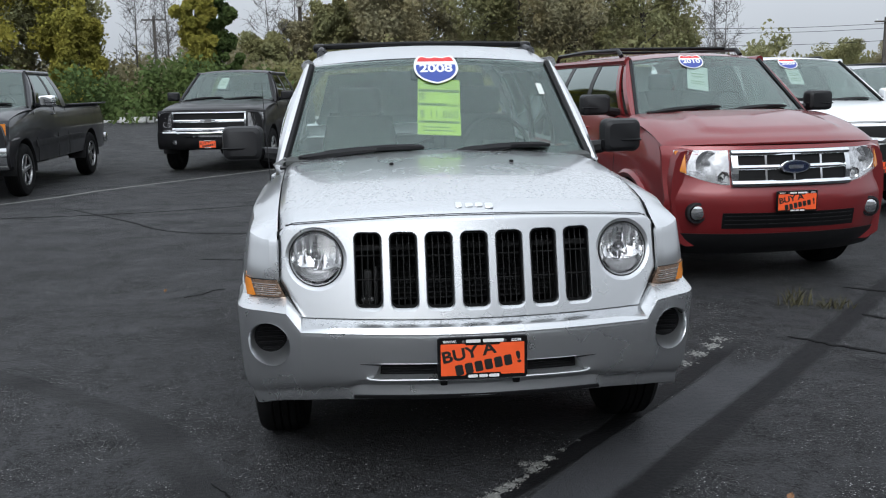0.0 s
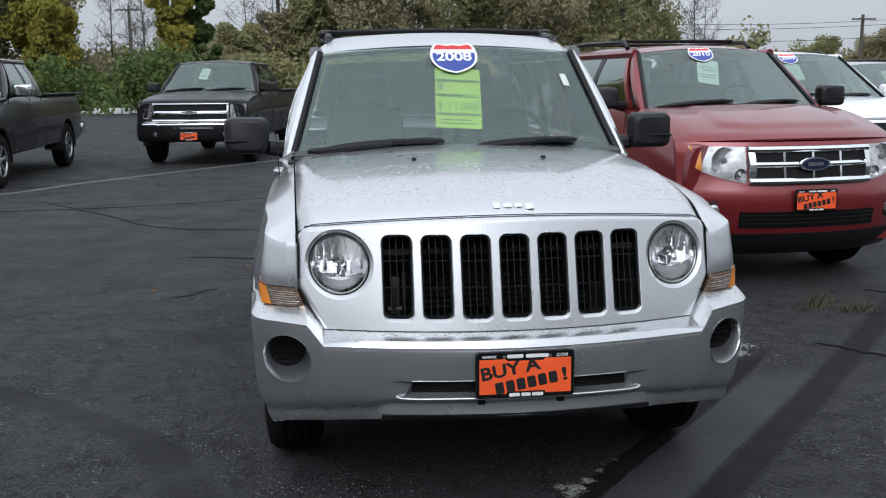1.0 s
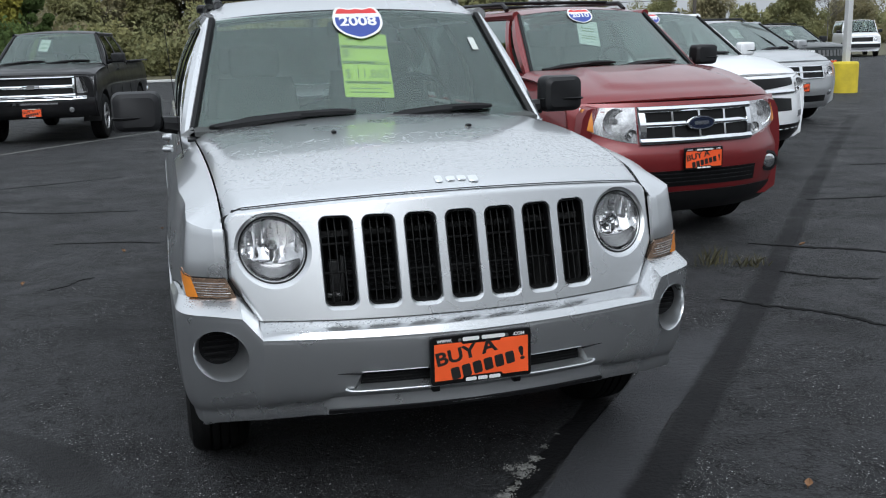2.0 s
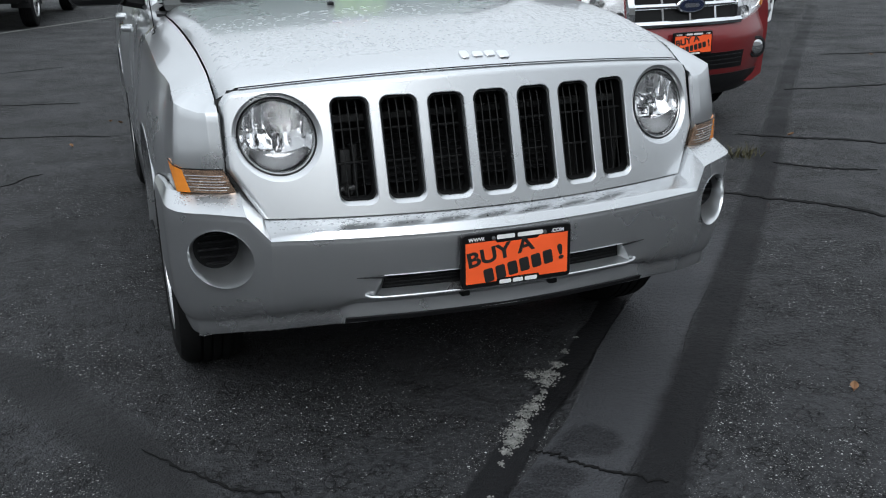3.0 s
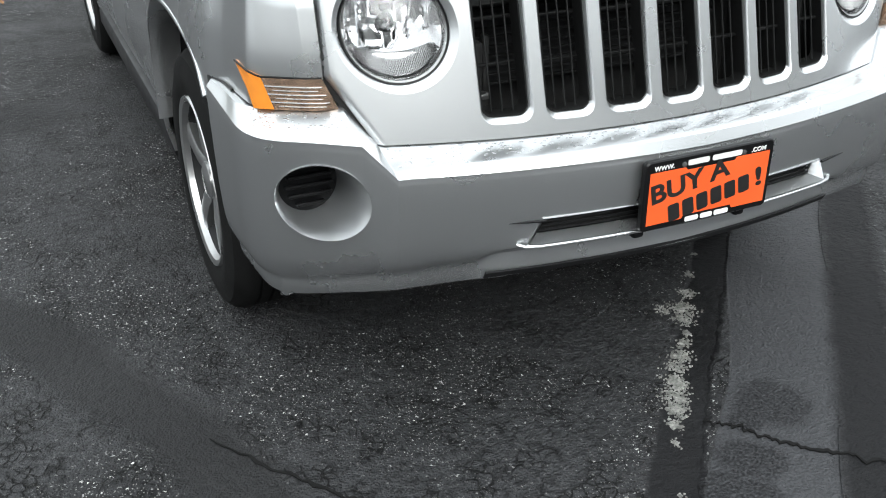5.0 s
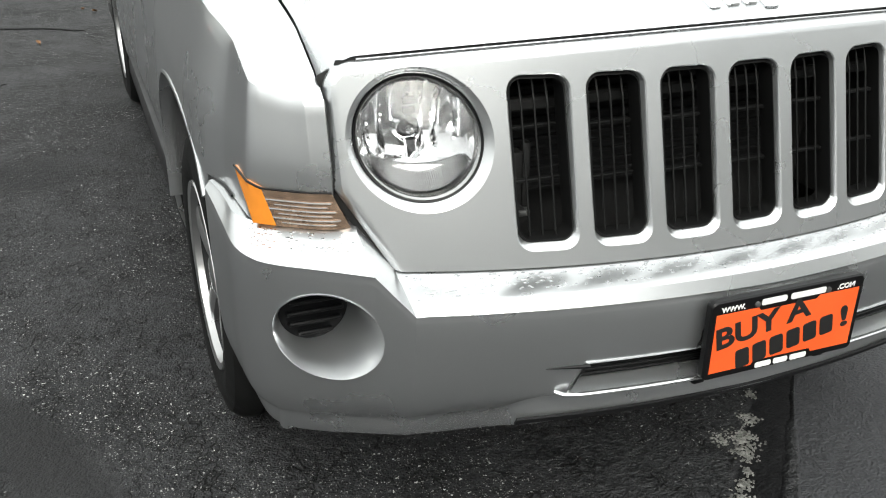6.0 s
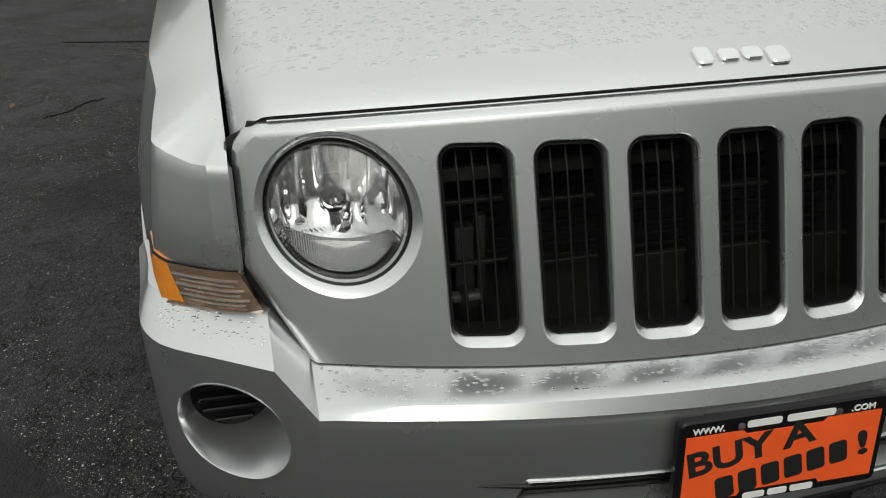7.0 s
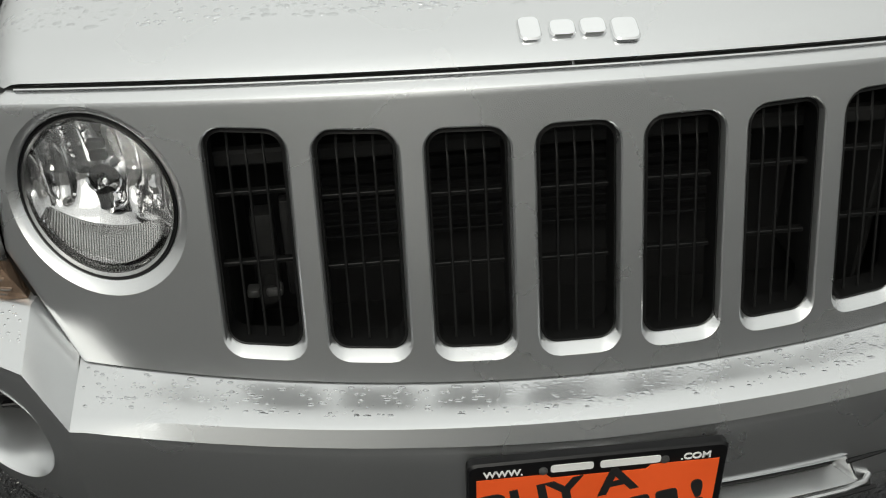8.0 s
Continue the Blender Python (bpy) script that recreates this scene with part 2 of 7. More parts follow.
def rounded(w, h, r, n=5):
    """Outline of a rounded rectangle about the origin."""
    out = []
    for cx, cy, a0 in ((w / 2 - r, h / 2 - r, 0), (-w / 2 + r, h / 2 - r, 90), (-w / 2 + r, -h / 2 + r, 180), (w / 2 - r, -h / 2 + r, 270)):
        for k in range(n + 1):
            a = radians(a0 + 90 * k / n)
            out.append((cx + r * math.cos(a), cy + r * math.sin(a)))
    return out


def to_temp(bm):
    bmesh.ops.recalc_face_normals(bm, faces=bm.faces)
    me = bpy.data.meshes.new("temp")
    bm.to_mesh(me)
    bm.free()
    return new("temp", me)


def cut(bm, cutter):
    """bm less cutter, as a new bmesh."""
    a, b = to_temp(bm), to_temp(cutter)
    mod = a.modifiers.new("cut", "BOOLEAN")
    mod.operation, mod.solver, mod.object = "DIFFERENCE", "EXACT", b
    mod.use_self = True
    bpy.context.view_layer.update()
    done = bpy.data.meshes.new_from_object(a.evaluated_get(bpy.context.evaluated_depsgraph_get()))
    out = B()
    out.from_mesh(done)
    for ob in (a, b):
        me = ob.data
        bpy.data.objects.remove(ob)
        bpy.data.meshes.remove(me)
    bpy.data.meshes.remove(done)
    return out


def flat_text(name, words, size, m, material, parent, thick=0.0006, stretch=1.0, label="", bold=0.0):
    """Letters of the built-in font as a mesh, lying in the plane of m, with their middle at its origin."""
    c = bpy.data.curves.new("letters", "FONT")
    c.body, c.size, c.align_x, c.align_y, c.extrude, c.offset = words, size, "CENTER", "CENTER", thick, bold
    t = bpy.data.objects.new("letters", c)
    scene.collection.objects.link(t)
    bpy.context.view_layer.update()
    me = bpy.data.meshes.new_from_object(t.evaluated_get(bpy.context.evaluated_depsgraph_get()))
    bpy.data.objects.remove(t)
    bpy.data.curves.remove(c)
    me.transform(m @ Matrix.Diagonal((stretch, 1, 1, 1)))
    me.materials.clear()
    me.materials.append(material)
    ob = new(name, me)
    ob.parent = parent
    return tagged(ob, label)


# ---------- parts that every vehicle has ----------
def wheel(parent, centre, side, r=0.345, w=0.215, rim=0.216, spokes=5, turn=0.0, rim_mat=None, fine=True):
    """Tyre and spoked rim; side is the way out, -1 or 1."""
    rim_mat = rim_mat or ALLOY
    hub = Vector(centre)
    n = 48 if fine else 28
    h = w / 2
    prof = [(-h * 0.9, rim), (-h, rim + 0.02), (-h * 1.04, rim + (r - rim) * 0.5), (-h * 0.93, r - 0.022), (-h * 0.72, r - 0.004)]
    for k in range(4):
        x = lerp(-0.6, 0.6, (k + 0.5) / 4) * h
        prof += [(x - 0.12 * h, r), (x + 0.09 * h, r), (x + 0.10 * h, r - 0.008), (x + 0.16 * h, r - 0.008)]
    prof += [(h * 0.72, r - 0.004), (h * 0.93, r - 0.022), (h * 1.04, rim + (r - rim) * 0.5), (h, rim + 0.02), (h * 0.9, rim)]
    ob = part("wheel", lathe(B(), [(x, q) for x, q in prof] + [(0, rim - 0.02)], hub, "x", n, cap=False), RUBBER, parent, "black rubber tyre on a spoked rim")
    b = B()
    lathe(b, [(side * h * 0.92, rim + 0.006), (side * h * 1.0, rim + 0.002), (side * h * 0.96, rim - 0.012), (side * h * 0.80, rim - 0.016), (side * h * 0.80, rim - 0.006)], hub, "x", n, cap=False)
    part("rim", b, rim_mat, ob, "silver alloy rim")
    # barrel coloured near black: shade between the spokes is put into its colour
    b = lathe(B(), [(side * h * 0.80, rim - 0.008), (side * h * 0.78, rim - 0.018), (side * h * 0.2, rim - 0.03), (-side * h * 0.8, rim - 0.03), (-side * h * 0.8, rim - 0.02)], hub, "x", n, cap=False)
    part("barrel", b, DARK_METAL, ob, "rim barrel coloured near black for the shade between the spokes")
    for k in range(spokes):
        a = 2 * math.pi * k / spokes + turn
        d, s = Vector((0, math.cos(a), math.sin(a))), Vector((0, -math.sin(a), math.cos(a)))
        rings = []
        for q, wd, out in ((0.03, 0.030, 0.70), (0.10, 0.024, 0.82), (0.17, 0.028, 0.86), (rim - 0.008, 0.040, 0.84)):
            c0 = hub + d * q
            rings.append([c0 + s * wd * u + Vector((side * h * o, 0, 0)) for u, o in ((-1, out - 0.05), (-0.6, out), (0.6, out), (1, out - 0.05), (0.8, out - 0.35), (-0.8, out - 0.35))])
        part("spoke", loft(B(), rings), rim_mat, ob)
    part("hub_cap", lathe(B(), [(side * h * 0.5, 0.052), (side * h * 0.80, 0.05), (side * h * 0.86, 0.036), (side * h * 0.88, 0.004)], hub, "x", 20), rim_mat, ob)
    part("brake_disc", lathe(B(), [(side * h * 0.05, rim - 0.05), (side * h * 0.2, rim - 0.05)], hub, "x", 24), DARK_METAL, ob)
    return ob


def glass_panel(name, parent, rows, material, label="", face=(0, -1, 0.3)):
    ob = part(name, sheet(B(), rows, 0.004, face=face), material, parent, label)
    ob.visible_shadow = False
    return ob


def greenhouse(parent, p, paint_mat, glass, side_glass, detail=True):
    """Roof, pillars, panes and the room behind them."""
    wb, wtp, zb, zt = p["wb"], p["wt"], p["zb"], p["zt"]
    y0b, y0t, y1t, y1b, bow = p["y0b"], p["y0t"], p["y1t"], p["y1b"], p.get("bow", 0.12)
    crown = p.get("crown", 0.05)

    def front(u, v):
        s = 1 - u * u
        return Vector((u * lerp(wb, wtp, v), lerp(y0b, y0t, v) - bow * s * (1 - 0.35 * v), lerp(zb, zt, v) + crown * 0.8 * s * v + 0.012 * s * (1 - v)))

    def rear(u, v):
        s = 1 - u * u
        return Vector((-u * lerp(wb, wtp, v), lerp(y1b, y1t, v) + 0.06 * s, lerp(zb, zt, v) + crown * 0.6 * s * v))

    def flank(side, y, v):
        return Vector((side * (lerp(wb, wtp, v) + 0.035 * math.sin(math.pi * v) + 0.02 * (1 - v)), y, lerp(zb, zt, v)))

    us = np.linspace(-0.965, 0.965, 17)
    glass_panel("windscreen", parent, [[front(u, v) for u in us] for v in np.linspace(0.0, 0.985, 9)], glass, "clear windscreen with a grey-green reflection")
    glass_panel("rear_window", parent, [[rear(u, v) for u in np.linspace(-0.9, 0.9, 9)] for v in np.linspace(0.12, 0.95, 6)], side_glass, face=(0, 1, 0))
    tailgate = B()
    sheet(tailgate, [[rear(u, v) + Vector((0, -0.01, 0)) for u in np.linspace(-1, 1, 9)] for v in (-0.05, 0.06, 0.12)], 0.03)
    part("tailgate", tailgate, paint_mat, parent)
    # the shaded band along the windscreen's edge
    for u0, u1, v0, v1 in ((-0.97, 0.97, 0.945, 1.0), (-0.97, 0.97, -0.03, 0.075), (-0.97, -0.915, 0.075, 0.945), (0.915, 0.97, 0.075, 0.945)):
        part("screen_edge", sheet(B(), [[front(u, v) + Vector((0, 0.012, -0.004)) for u in np.linspace(u0, u1, 17)] for v in np.linspace(v0, v1, 5)], 0.003), SATIN, parent)
    # roof
    rows = []
    for t in np.linspace(0, 1, 15):
        row = []
        for u in np.linspace(-1, 1, 21):
            s = 1 - u * u
            y = lerp(y0t - bow * 0.65 * s, y1t + 0.06 * s, t)
            edge = max(0.0, abs(u) - 0.9) / 0.1
            row.append((u * (wtp + 0.03), y, zt + p.get("dome", 0.02) * min(1, t / 0.10) * (2 - min(1, t / 0.10)) * min(1, 4 * (1 - abs(u)) + 0.2) + crown * (0.8 * s + 0.55 * math.sin(math.pi * min(1, t * 1.15)) * min(1, 3 * (1 - abs(u)) + 0.3)) - 0.03 * edge ** 2 - (0.012 if t == 0 else 0)))
        rows.append(row)
    part("roof", sheet(B(), rows, 0.03, face=(0, 0, 1)), paint_mat, parent)
    for side in (-1, 1):
        # front pillar with a dark seal beside the glass
        rows = []
        for v in np.linspace(-0.06, 1.03, 9):
            a, b2 = front(side * 0.975, v), flank(side, lerp(y0b, y0t, v) + 0.07, v)
            mid = (a + b2) / 2 + Vector((side * 0.022, -0.022, 0))
            rows.append([a, a + (mid - a) * 0.5 + Vector((side * 0.006, -0.012, 0)), mid, b2])
        part("front_pillar", sheet(B(), rows, 0.03, face=(side, -1, 0)), paint_mat, parent)
        part("screen_seal", tube(B(), [front(side * 0.968, v) + Vector((0, -0.006, 0)) for v in np.linspace(-0.02, 1.0, 9)], 0.016, 6), SATIN, parent)
        cuts = p["pillars"]
        for (a0, a1), (c0, c1) in zip(cuts, cuts[1:]):
            glass_panel("side_window", parent, [[flank(side, lerp(lerp(a0, c0, w), lerp(a1, c1, w), v), v) for w in np.linspace(0, 1, 4)] for v in np.linspace(0.0, 0.97, 6)], glass if (a0, a1) == cuts[0] else side_glass, face=(side, 0, 0))
        for k, (a0, a1) in enumerate(cuts):
            wd = 0.05 if 0 < k < len(cuts) - 1 else 0.035
            part("pillar", sheet(B(), [[flank(side, lerp(a0, a1, v) + o, v) + Vector((side * 0.004, 0, 0)) for o in (-wd, 0, wd)] for v in np.linspace(-0.02, 1.02, 6)], 0.02, face=(side, 0, 0)), SATIN if 0 < k < len(cuts) - 1 else paint_mat, parent)
        part("roof_side_rail", tube(B(), [flank(side, lerp(y0t, y1t, t), 1.0) for t in np.linspace(0, 1, 7)], 0.035, 8), paint_mat, parent)
        yl = cuts[-1]
        part("rear_quarter", sheet(B(), [[flank(side, lerp(lerp(yl[0], yl[1], v), lerp(y1b, y1t, v), w), v) for w in np.linspace(0, 1, 4)] for v in np.linspace(-0.05, 1, 6)], 0.02, face=(side, 0, 0)), paint_mat, parent)
    # the room inside: dashboard, wheel, seats, mirror
    b = B()
    sheet(b, [[(u * wb * 0.96, y, z) for u in np.linspace(-1, 1, 9)] for y, z in ((y0b - bow + 0.02, zb - 0.02), (y0b + 0.1, zb + 0.005), (y0b + 0.3, zb + 0.0), (y0b + 0.42, zb - 0.05), (y0b + 0.46, zb - 0.35))], 0.02)
    part("dashboard", b, TRIM, parent)
    b = B()
    pts = [(0.37 + 0.185 * math.cos(a), y0b + 0.55 + 0.06 * math.sin(a), zb + 0.0 + 0.17 * math.sin(a)) for a in np.linspace(0, 2 * math.pi, 25)]
    tube(b, pts, 0.015, 8)
    rbox(b, (0.37, y0b + 0.54, zb), (0.16, 0.05, 0.10), 0.02)
    part("steering_wheel", b, SATIN, parent)
    seats = [(x, y0b + 1.05, 0.52) for x in (-0.37, 0.37)]
    if p.get("rear_seat", True):
        seats += [(x, y0b + 1.95, 0.5) for x in (-0.38, 0.38)]
    for x, y, wd in seats:
        rings = []
        for t in np.linspace(0, 1, 8):
            hw = wd / 2 * (1 - 0.25 * t * t)
            th = 0.16 - 0.06 * t
            z = zb - 0.45 + 0.62 * t
            rings.append([Vector((x + q[0], y + q[1] + 0.18 * t, z)) for q in rounded(2 * hw, th, th * 0.4, 3)])
        part("seat_back", loft(B(), rings), CLOTH, parent)
        b = B()
        rbox(b, (x, y + 0.2, zb + 0.255), (0.27, 0.09, 0.17), 0.04, 3)
        for s in (-0.06, 0.06):
            tube(b, [(x + s, y + 0.18, zb + 0.10), (x + s, y + 0.2, zb + 0.22)], 0.006, 6)
        part("headrest", b, CLOTH, parent)
    c = front(0.0, 0.86)
    b = B()
    rbox(b, (0.0, c.y + 0.09, c.z - 0.02), (0.22, 0.03, 0.065), 0.02, 3)
    tube(b, [(0, c.y + 0.085, c.z), (0, c.y + 0.065, c.z + 0.035)], 0.008, 6)
    part("inner_mirror", b, SATIN, parent)
    b = B()
    rbox(b, (0, (y0b + y1b) / 2, zb - 0.62), (2 * wb * 0.95, y1b - y0b, 0.02), 0.004, 1)
    part("cabin_floor", b, TRIM, parent)
    return front


def side_mirror(parent, side, at, size=(0.22, 0.13, 0.17), cover=None):
    x, y, z = at
    rings = []
    for t, k in ((0, 0.72), (0.12, 0.92), (0.45, 1.0), (0.85, 1.0), (1.0, 0.93)):
        rings.append([Vector((x + q[0] * k, y - size[1] / 2 + t * size[1] + 0.02 * side * q[0] / size[0], z + q[1] * k)) for q in rounded(size[0], size[2], 0.035, 4)])
    ob = part("side_mirror", loft(B(), rings), cover or PLASTIC, parent, "black plastic door mirror" if cover is None else "")
    b = B()
    tube(b, [(x - side * size[0] * 0.45, y + 0.01, z - size[2] * 0.33), (x - side * (size[0] * 0.5 + 0.12), y + 0.08, z - size[2] * 0.45)], [0.035, 0.045], 8)
    part("mirror_arm", b, PLASTIC, ob)
    zs = z - 0.14 * size[2]
    ring = [(x - 0.485 * size[0], y - size[1] * 0.1, zs), (x - 0.47 * size[0], y - size[1] * 0.36, zs), (x - 0.30 * size[0], y - size[1] * 0.47, zs), (x + 0.30 * size[0], y - size[1] * 0.47, zs), (x + 0.47 * size[0], y - size[1] * 0.36, zs), (x + 0.485 * size[0], y - size[1] * 0.1, zs)]
    part("mirror_seam", tube(B(), ring, 0.006, 6), SATIN, ob)
    part("mirror_glass", loft(B(), [[Vector((x + q[0], y + size[1] / 2 + d, z + q[1])) for q in rounded(size[0] * 0.86, size[2] * 0.84, 0.03, 4)] for d in (-0.004, 0.003)]), CHROME, ob)
    return ob


def wipers(parent, front, spans):
    """Two wipers lying on the foot of the windscreen; spans are pairs (u of the pivot, u of the tip)."""
    for u0, u1 in spans:
        b = B()
        off = Vector((0, -0.022, 0.012))
        arm = [front(lerp(u0, u1, t), lerp(-0.02, 0.055, t)) + off + Vector((0, -0.012 * math.sin(math.pi * t), 0.012 * math.sin(math.pi * t))) for t in np.linspace(0, 0.6, 7)]
        tube(b, arm, [0.018, 0.018, 0.017, 0.016, 0.014, 0.012, 0.010], 6)
        blade = [front(lerp(u0, u1, t), lerp(0.015, 0.075, math.sin(math.pi * t * 0.6))) + off * 0.6 for t in np.linspace(0.12, 1, 9)]
        tube(b, blade, [0.008] + [0.015] * 7 + [0.008], 6)
        lathe(b, [(-0.02, 0.02), (0.012, 0.018), (0.018, 0.01)], front(u0, -0.02) + off, "z", 10)
        part("wiper", b, SATIN, parent, "black wiper arm and blade")


# ---------- the silver sport utility car ----------
def nose(x, z):
    """Depth of the upright front panel."""
    return 0.285 * x * x + 0.28 * (z - 0.70)


def nose_top(x):
    return 1.028 - 0.075 * x * x


def nose_half(z):
    if z < 0.80:
        return lerp(0.632, 0.709, (z - 0.672) / 0.128)
    r, top = 0.040, 0.988
    if z > top - r:
        return 0.709 - r + math.sqrt(max(0.0, r * r - (z - top + r) ** 2))
    return 0.709


AXLES = (0.845, 3.46)
SLOTS = [0.128 * k for k in range(-3, 4)]
LAMP_X, LAMP_Z, LAMP_R = 0.573, 0.878, 0.0962


def front_panel(parent):
    us = np.concatenate([-1 + 0.03 * np.linspace(0, 1, 6) ** 1.5, np.linspace(-0.965, 0.965, 121), 1 - 0.03 * np.linspace(1, 0, 6) ** 1.5])
    vs = np.concatenate([0.05 * np.linspace(0, 1, 6) ** 1.5, np.linspace(0.07, 0.93, 30), 1 - 0.05 * np.linspace(1, 0, 7) ** 1.5])
    rows = []
    for v in vs:
        ze = 0.672 + 0.318 * v
        row = []
        for u in us:
            x = u * nose_half(ze)
            z = lerp(0.672, nose_top(x), v)
            d = min((1 - abs(u)) * 0.7, (1 - v) * 0.34 * 1.2, 0.014)
            roll = 0.012 * (1 - d / 0.014) ** 2
            row.append((x, nose(x, z) + roll, z))
        rows.append(row)
    b = sheet(B(), rows, 0.035, (0, 1, 0))
    knife = B()
    rims = ((-0.03, 0.016, 0.026), (-0.006, 0.009, 0.0145), (0.0, 0.0055, 0.0105), (0.002, 0.0032, 0.0085), (0.007, 0.001, 0.0040), (0.0125, 0.0, 0.0), (0.07, 0.0, 0.0))
    for x0 in SLOTS:
        rings = []
        for d, o, low in rims:
            ring = []
            for px, pz in rounded(0.0935 + 2 * o, 0.263 + o + low, 0.022 + o, 5):
                x, z = x0 + px, 0.840 + (o - low) / 2 + pz
                ring.append(Vector((x, nose(x, z) + d, z)))
            rings.append(ring)
        loft(knife, rings)
    for s in (-1, 1):
        rings = []
        for d, o in ((-0.03, 0.040), (-0.005, 0.024), (0.0, 0.0170), (0.0030, 0.0125), (0.0070, 0.0080), (0.0115, 0.0045), (0.07, 0.0045)):
            ring = []
            for k in range(56):
                a = 2 * math.pi * k / 56
                x, z = s * LAMP_X + (LAMP_R + o) * math.cos(a), LAMP_Z + (LAMP_R + o) * math.sin(a)
                ring.append(Vector((x, nose(x, z) + d, z)))
            rings.append(ring)
        loft(knife, rings)
    b = cut(b, knife)
    panel = part("front_panel", b, SILVER, parent, "silver panel with seven upright slots", angle=16)
    # black seal in the gap round the panel
    b = B()
    edge = [(x, z) for z in np.linspace(0.680, 0.985, 26) for x in (nose_half(z),)] + [(x, nose_top(x) - 0.002) for x in np.linspace(0.68, 0.0, 20)]
    for s in (-1, 1):
        sheet(b, [[(s * (x + o * (1 if z < 0.98 else 0.2)), nose(x, z) + 0.014 + 0.01 * abs(o) / 0.012, z + (0.3 * o if z > 0.985 else 0)) for o in (-0.004, 0.012)] for x, z in edge], 0.004, (0, 1, 0))
    sheet(b, [[(x, nose(x, nose_top(x)) + o, nose_top(x) - 0.006 - 0.05 * (max(0.0, abs(x) / 0.708 - 0.92) / 0.08) ** 2.2) for x in np.linspace(-0.70, 0.70, 61)] for o in (0.008, 0.05)], 0.004, (0, 0, -1))
    part("panel_seal", b, FIN, panel, "black seal round the panel")
    part("header_strip", tube(B(), [(x, nose(x, nose_top(x)) + 0.0125, nose_top(x) + 0.0030) for x in np.linspace(-0.655, 0.655, 41)], 0.0020, 6), SILVER, panel, "thin silver strip under the bonnet's edge")
    # black inserts in the slots, each with upright fins and two cross bars
    for x0 in SLOTS:
        b = B()
        def at(px, pz, d):
            return Vector((x0 + px, nose(x0 + px, 0.84 + pz) + d, 0.84 + pz))
        outer, inner = rounded(0.096, 0.265, 0.022, 5), rounded(0.087, 0.254, 0.018, 5)
        loft(b, [[at(*q, 0.0125) for q in outer], [at(*q, 0.009) for q in inner], [at(*q, 0.045) for q in inner], [at(*q, 0.045) for q in outer], [at(*q, 0.0125) for q in outer]], cap=False)
        insert = part("slot_insert", b, FIN, panel, "black slot insert with upright fins")
        for px in (-0.0215, 0.0, 0.0215):
            pts = [at(px, -0.126, 0.024), at(px, 0.09, 0.022), at(px, 0.116, 0.025), at(px, 0.127, 0.036)]
            part("fin", tube(B(), pts, 0.0019, 6), FIN, insert)
        for pz in (-0.040, 0.045):
            part("cross_bar", rbox(B(), at(0, pz, 0.040), (0.088, 0.010, 0.006), 0.001, 1), FIN, insert)
    return panel


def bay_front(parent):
    """What shows dimly behind the slots; the dimness is put into near-black colours."""
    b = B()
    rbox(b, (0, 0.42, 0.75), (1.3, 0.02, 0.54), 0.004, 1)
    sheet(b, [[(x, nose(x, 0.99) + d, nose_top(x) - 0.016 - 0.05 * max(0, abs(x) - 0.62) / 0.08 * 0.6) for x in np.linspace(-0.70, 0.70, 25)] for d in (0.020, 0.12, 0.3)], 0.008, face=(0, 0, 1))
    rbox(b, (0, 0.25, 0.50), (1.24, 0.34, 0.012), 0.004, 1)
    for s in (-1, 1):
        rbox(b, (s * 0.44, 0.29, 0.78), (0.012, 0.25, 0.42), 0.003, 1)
    part("bay_lining", b, MATT_DARK, parent)
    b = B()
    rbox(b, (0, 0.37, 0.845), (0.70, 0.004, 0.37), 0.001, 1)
    rad = part("radiator", b, DARK_METAL, parent, "dark finned radiator")
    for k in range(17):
        part("fin", rbox(B(), (0, 0.358, 0.67 + 0.021 * k), (0.68, 0.012, 0.006), 0.001, 1), DARK_METAL, rad)
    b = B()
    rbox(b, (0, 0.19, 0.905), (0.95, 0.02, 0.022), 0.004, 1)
    part("cross_member", b, MATT_DARK, parent)
    b = B()
    rbox(b, (-0.385, 0.20, 0.765), (0.030, 0.03, 0.11), 0.004, 2)
    rbox(b, (-0.355, 0.21, 0.755), (0.014, 0.02, 0.15), 0.004, 2)
    lathe(b, [(0.16, 0.016), (0.19, 0.016), (0.192, 0.006)], (-0.385, 0, 0.712), "y", 12)
    part("horn_bracket", b, SHADED_STEEL, parent, "dull steel bracket, coloured dark for the shade behind the slot")
    # lighter steel pieces for the bright bits at the bracket's foot
    b = B()
    for x, w in ((-0.405, 0.016), (-0.377, 0.022)):
        rbox(b, (x, 0.165, 0.7165), (w, 0.02, 0.012), 0.003, 2)
    part("bracket_bright_foot", b, BRACKET, parent)


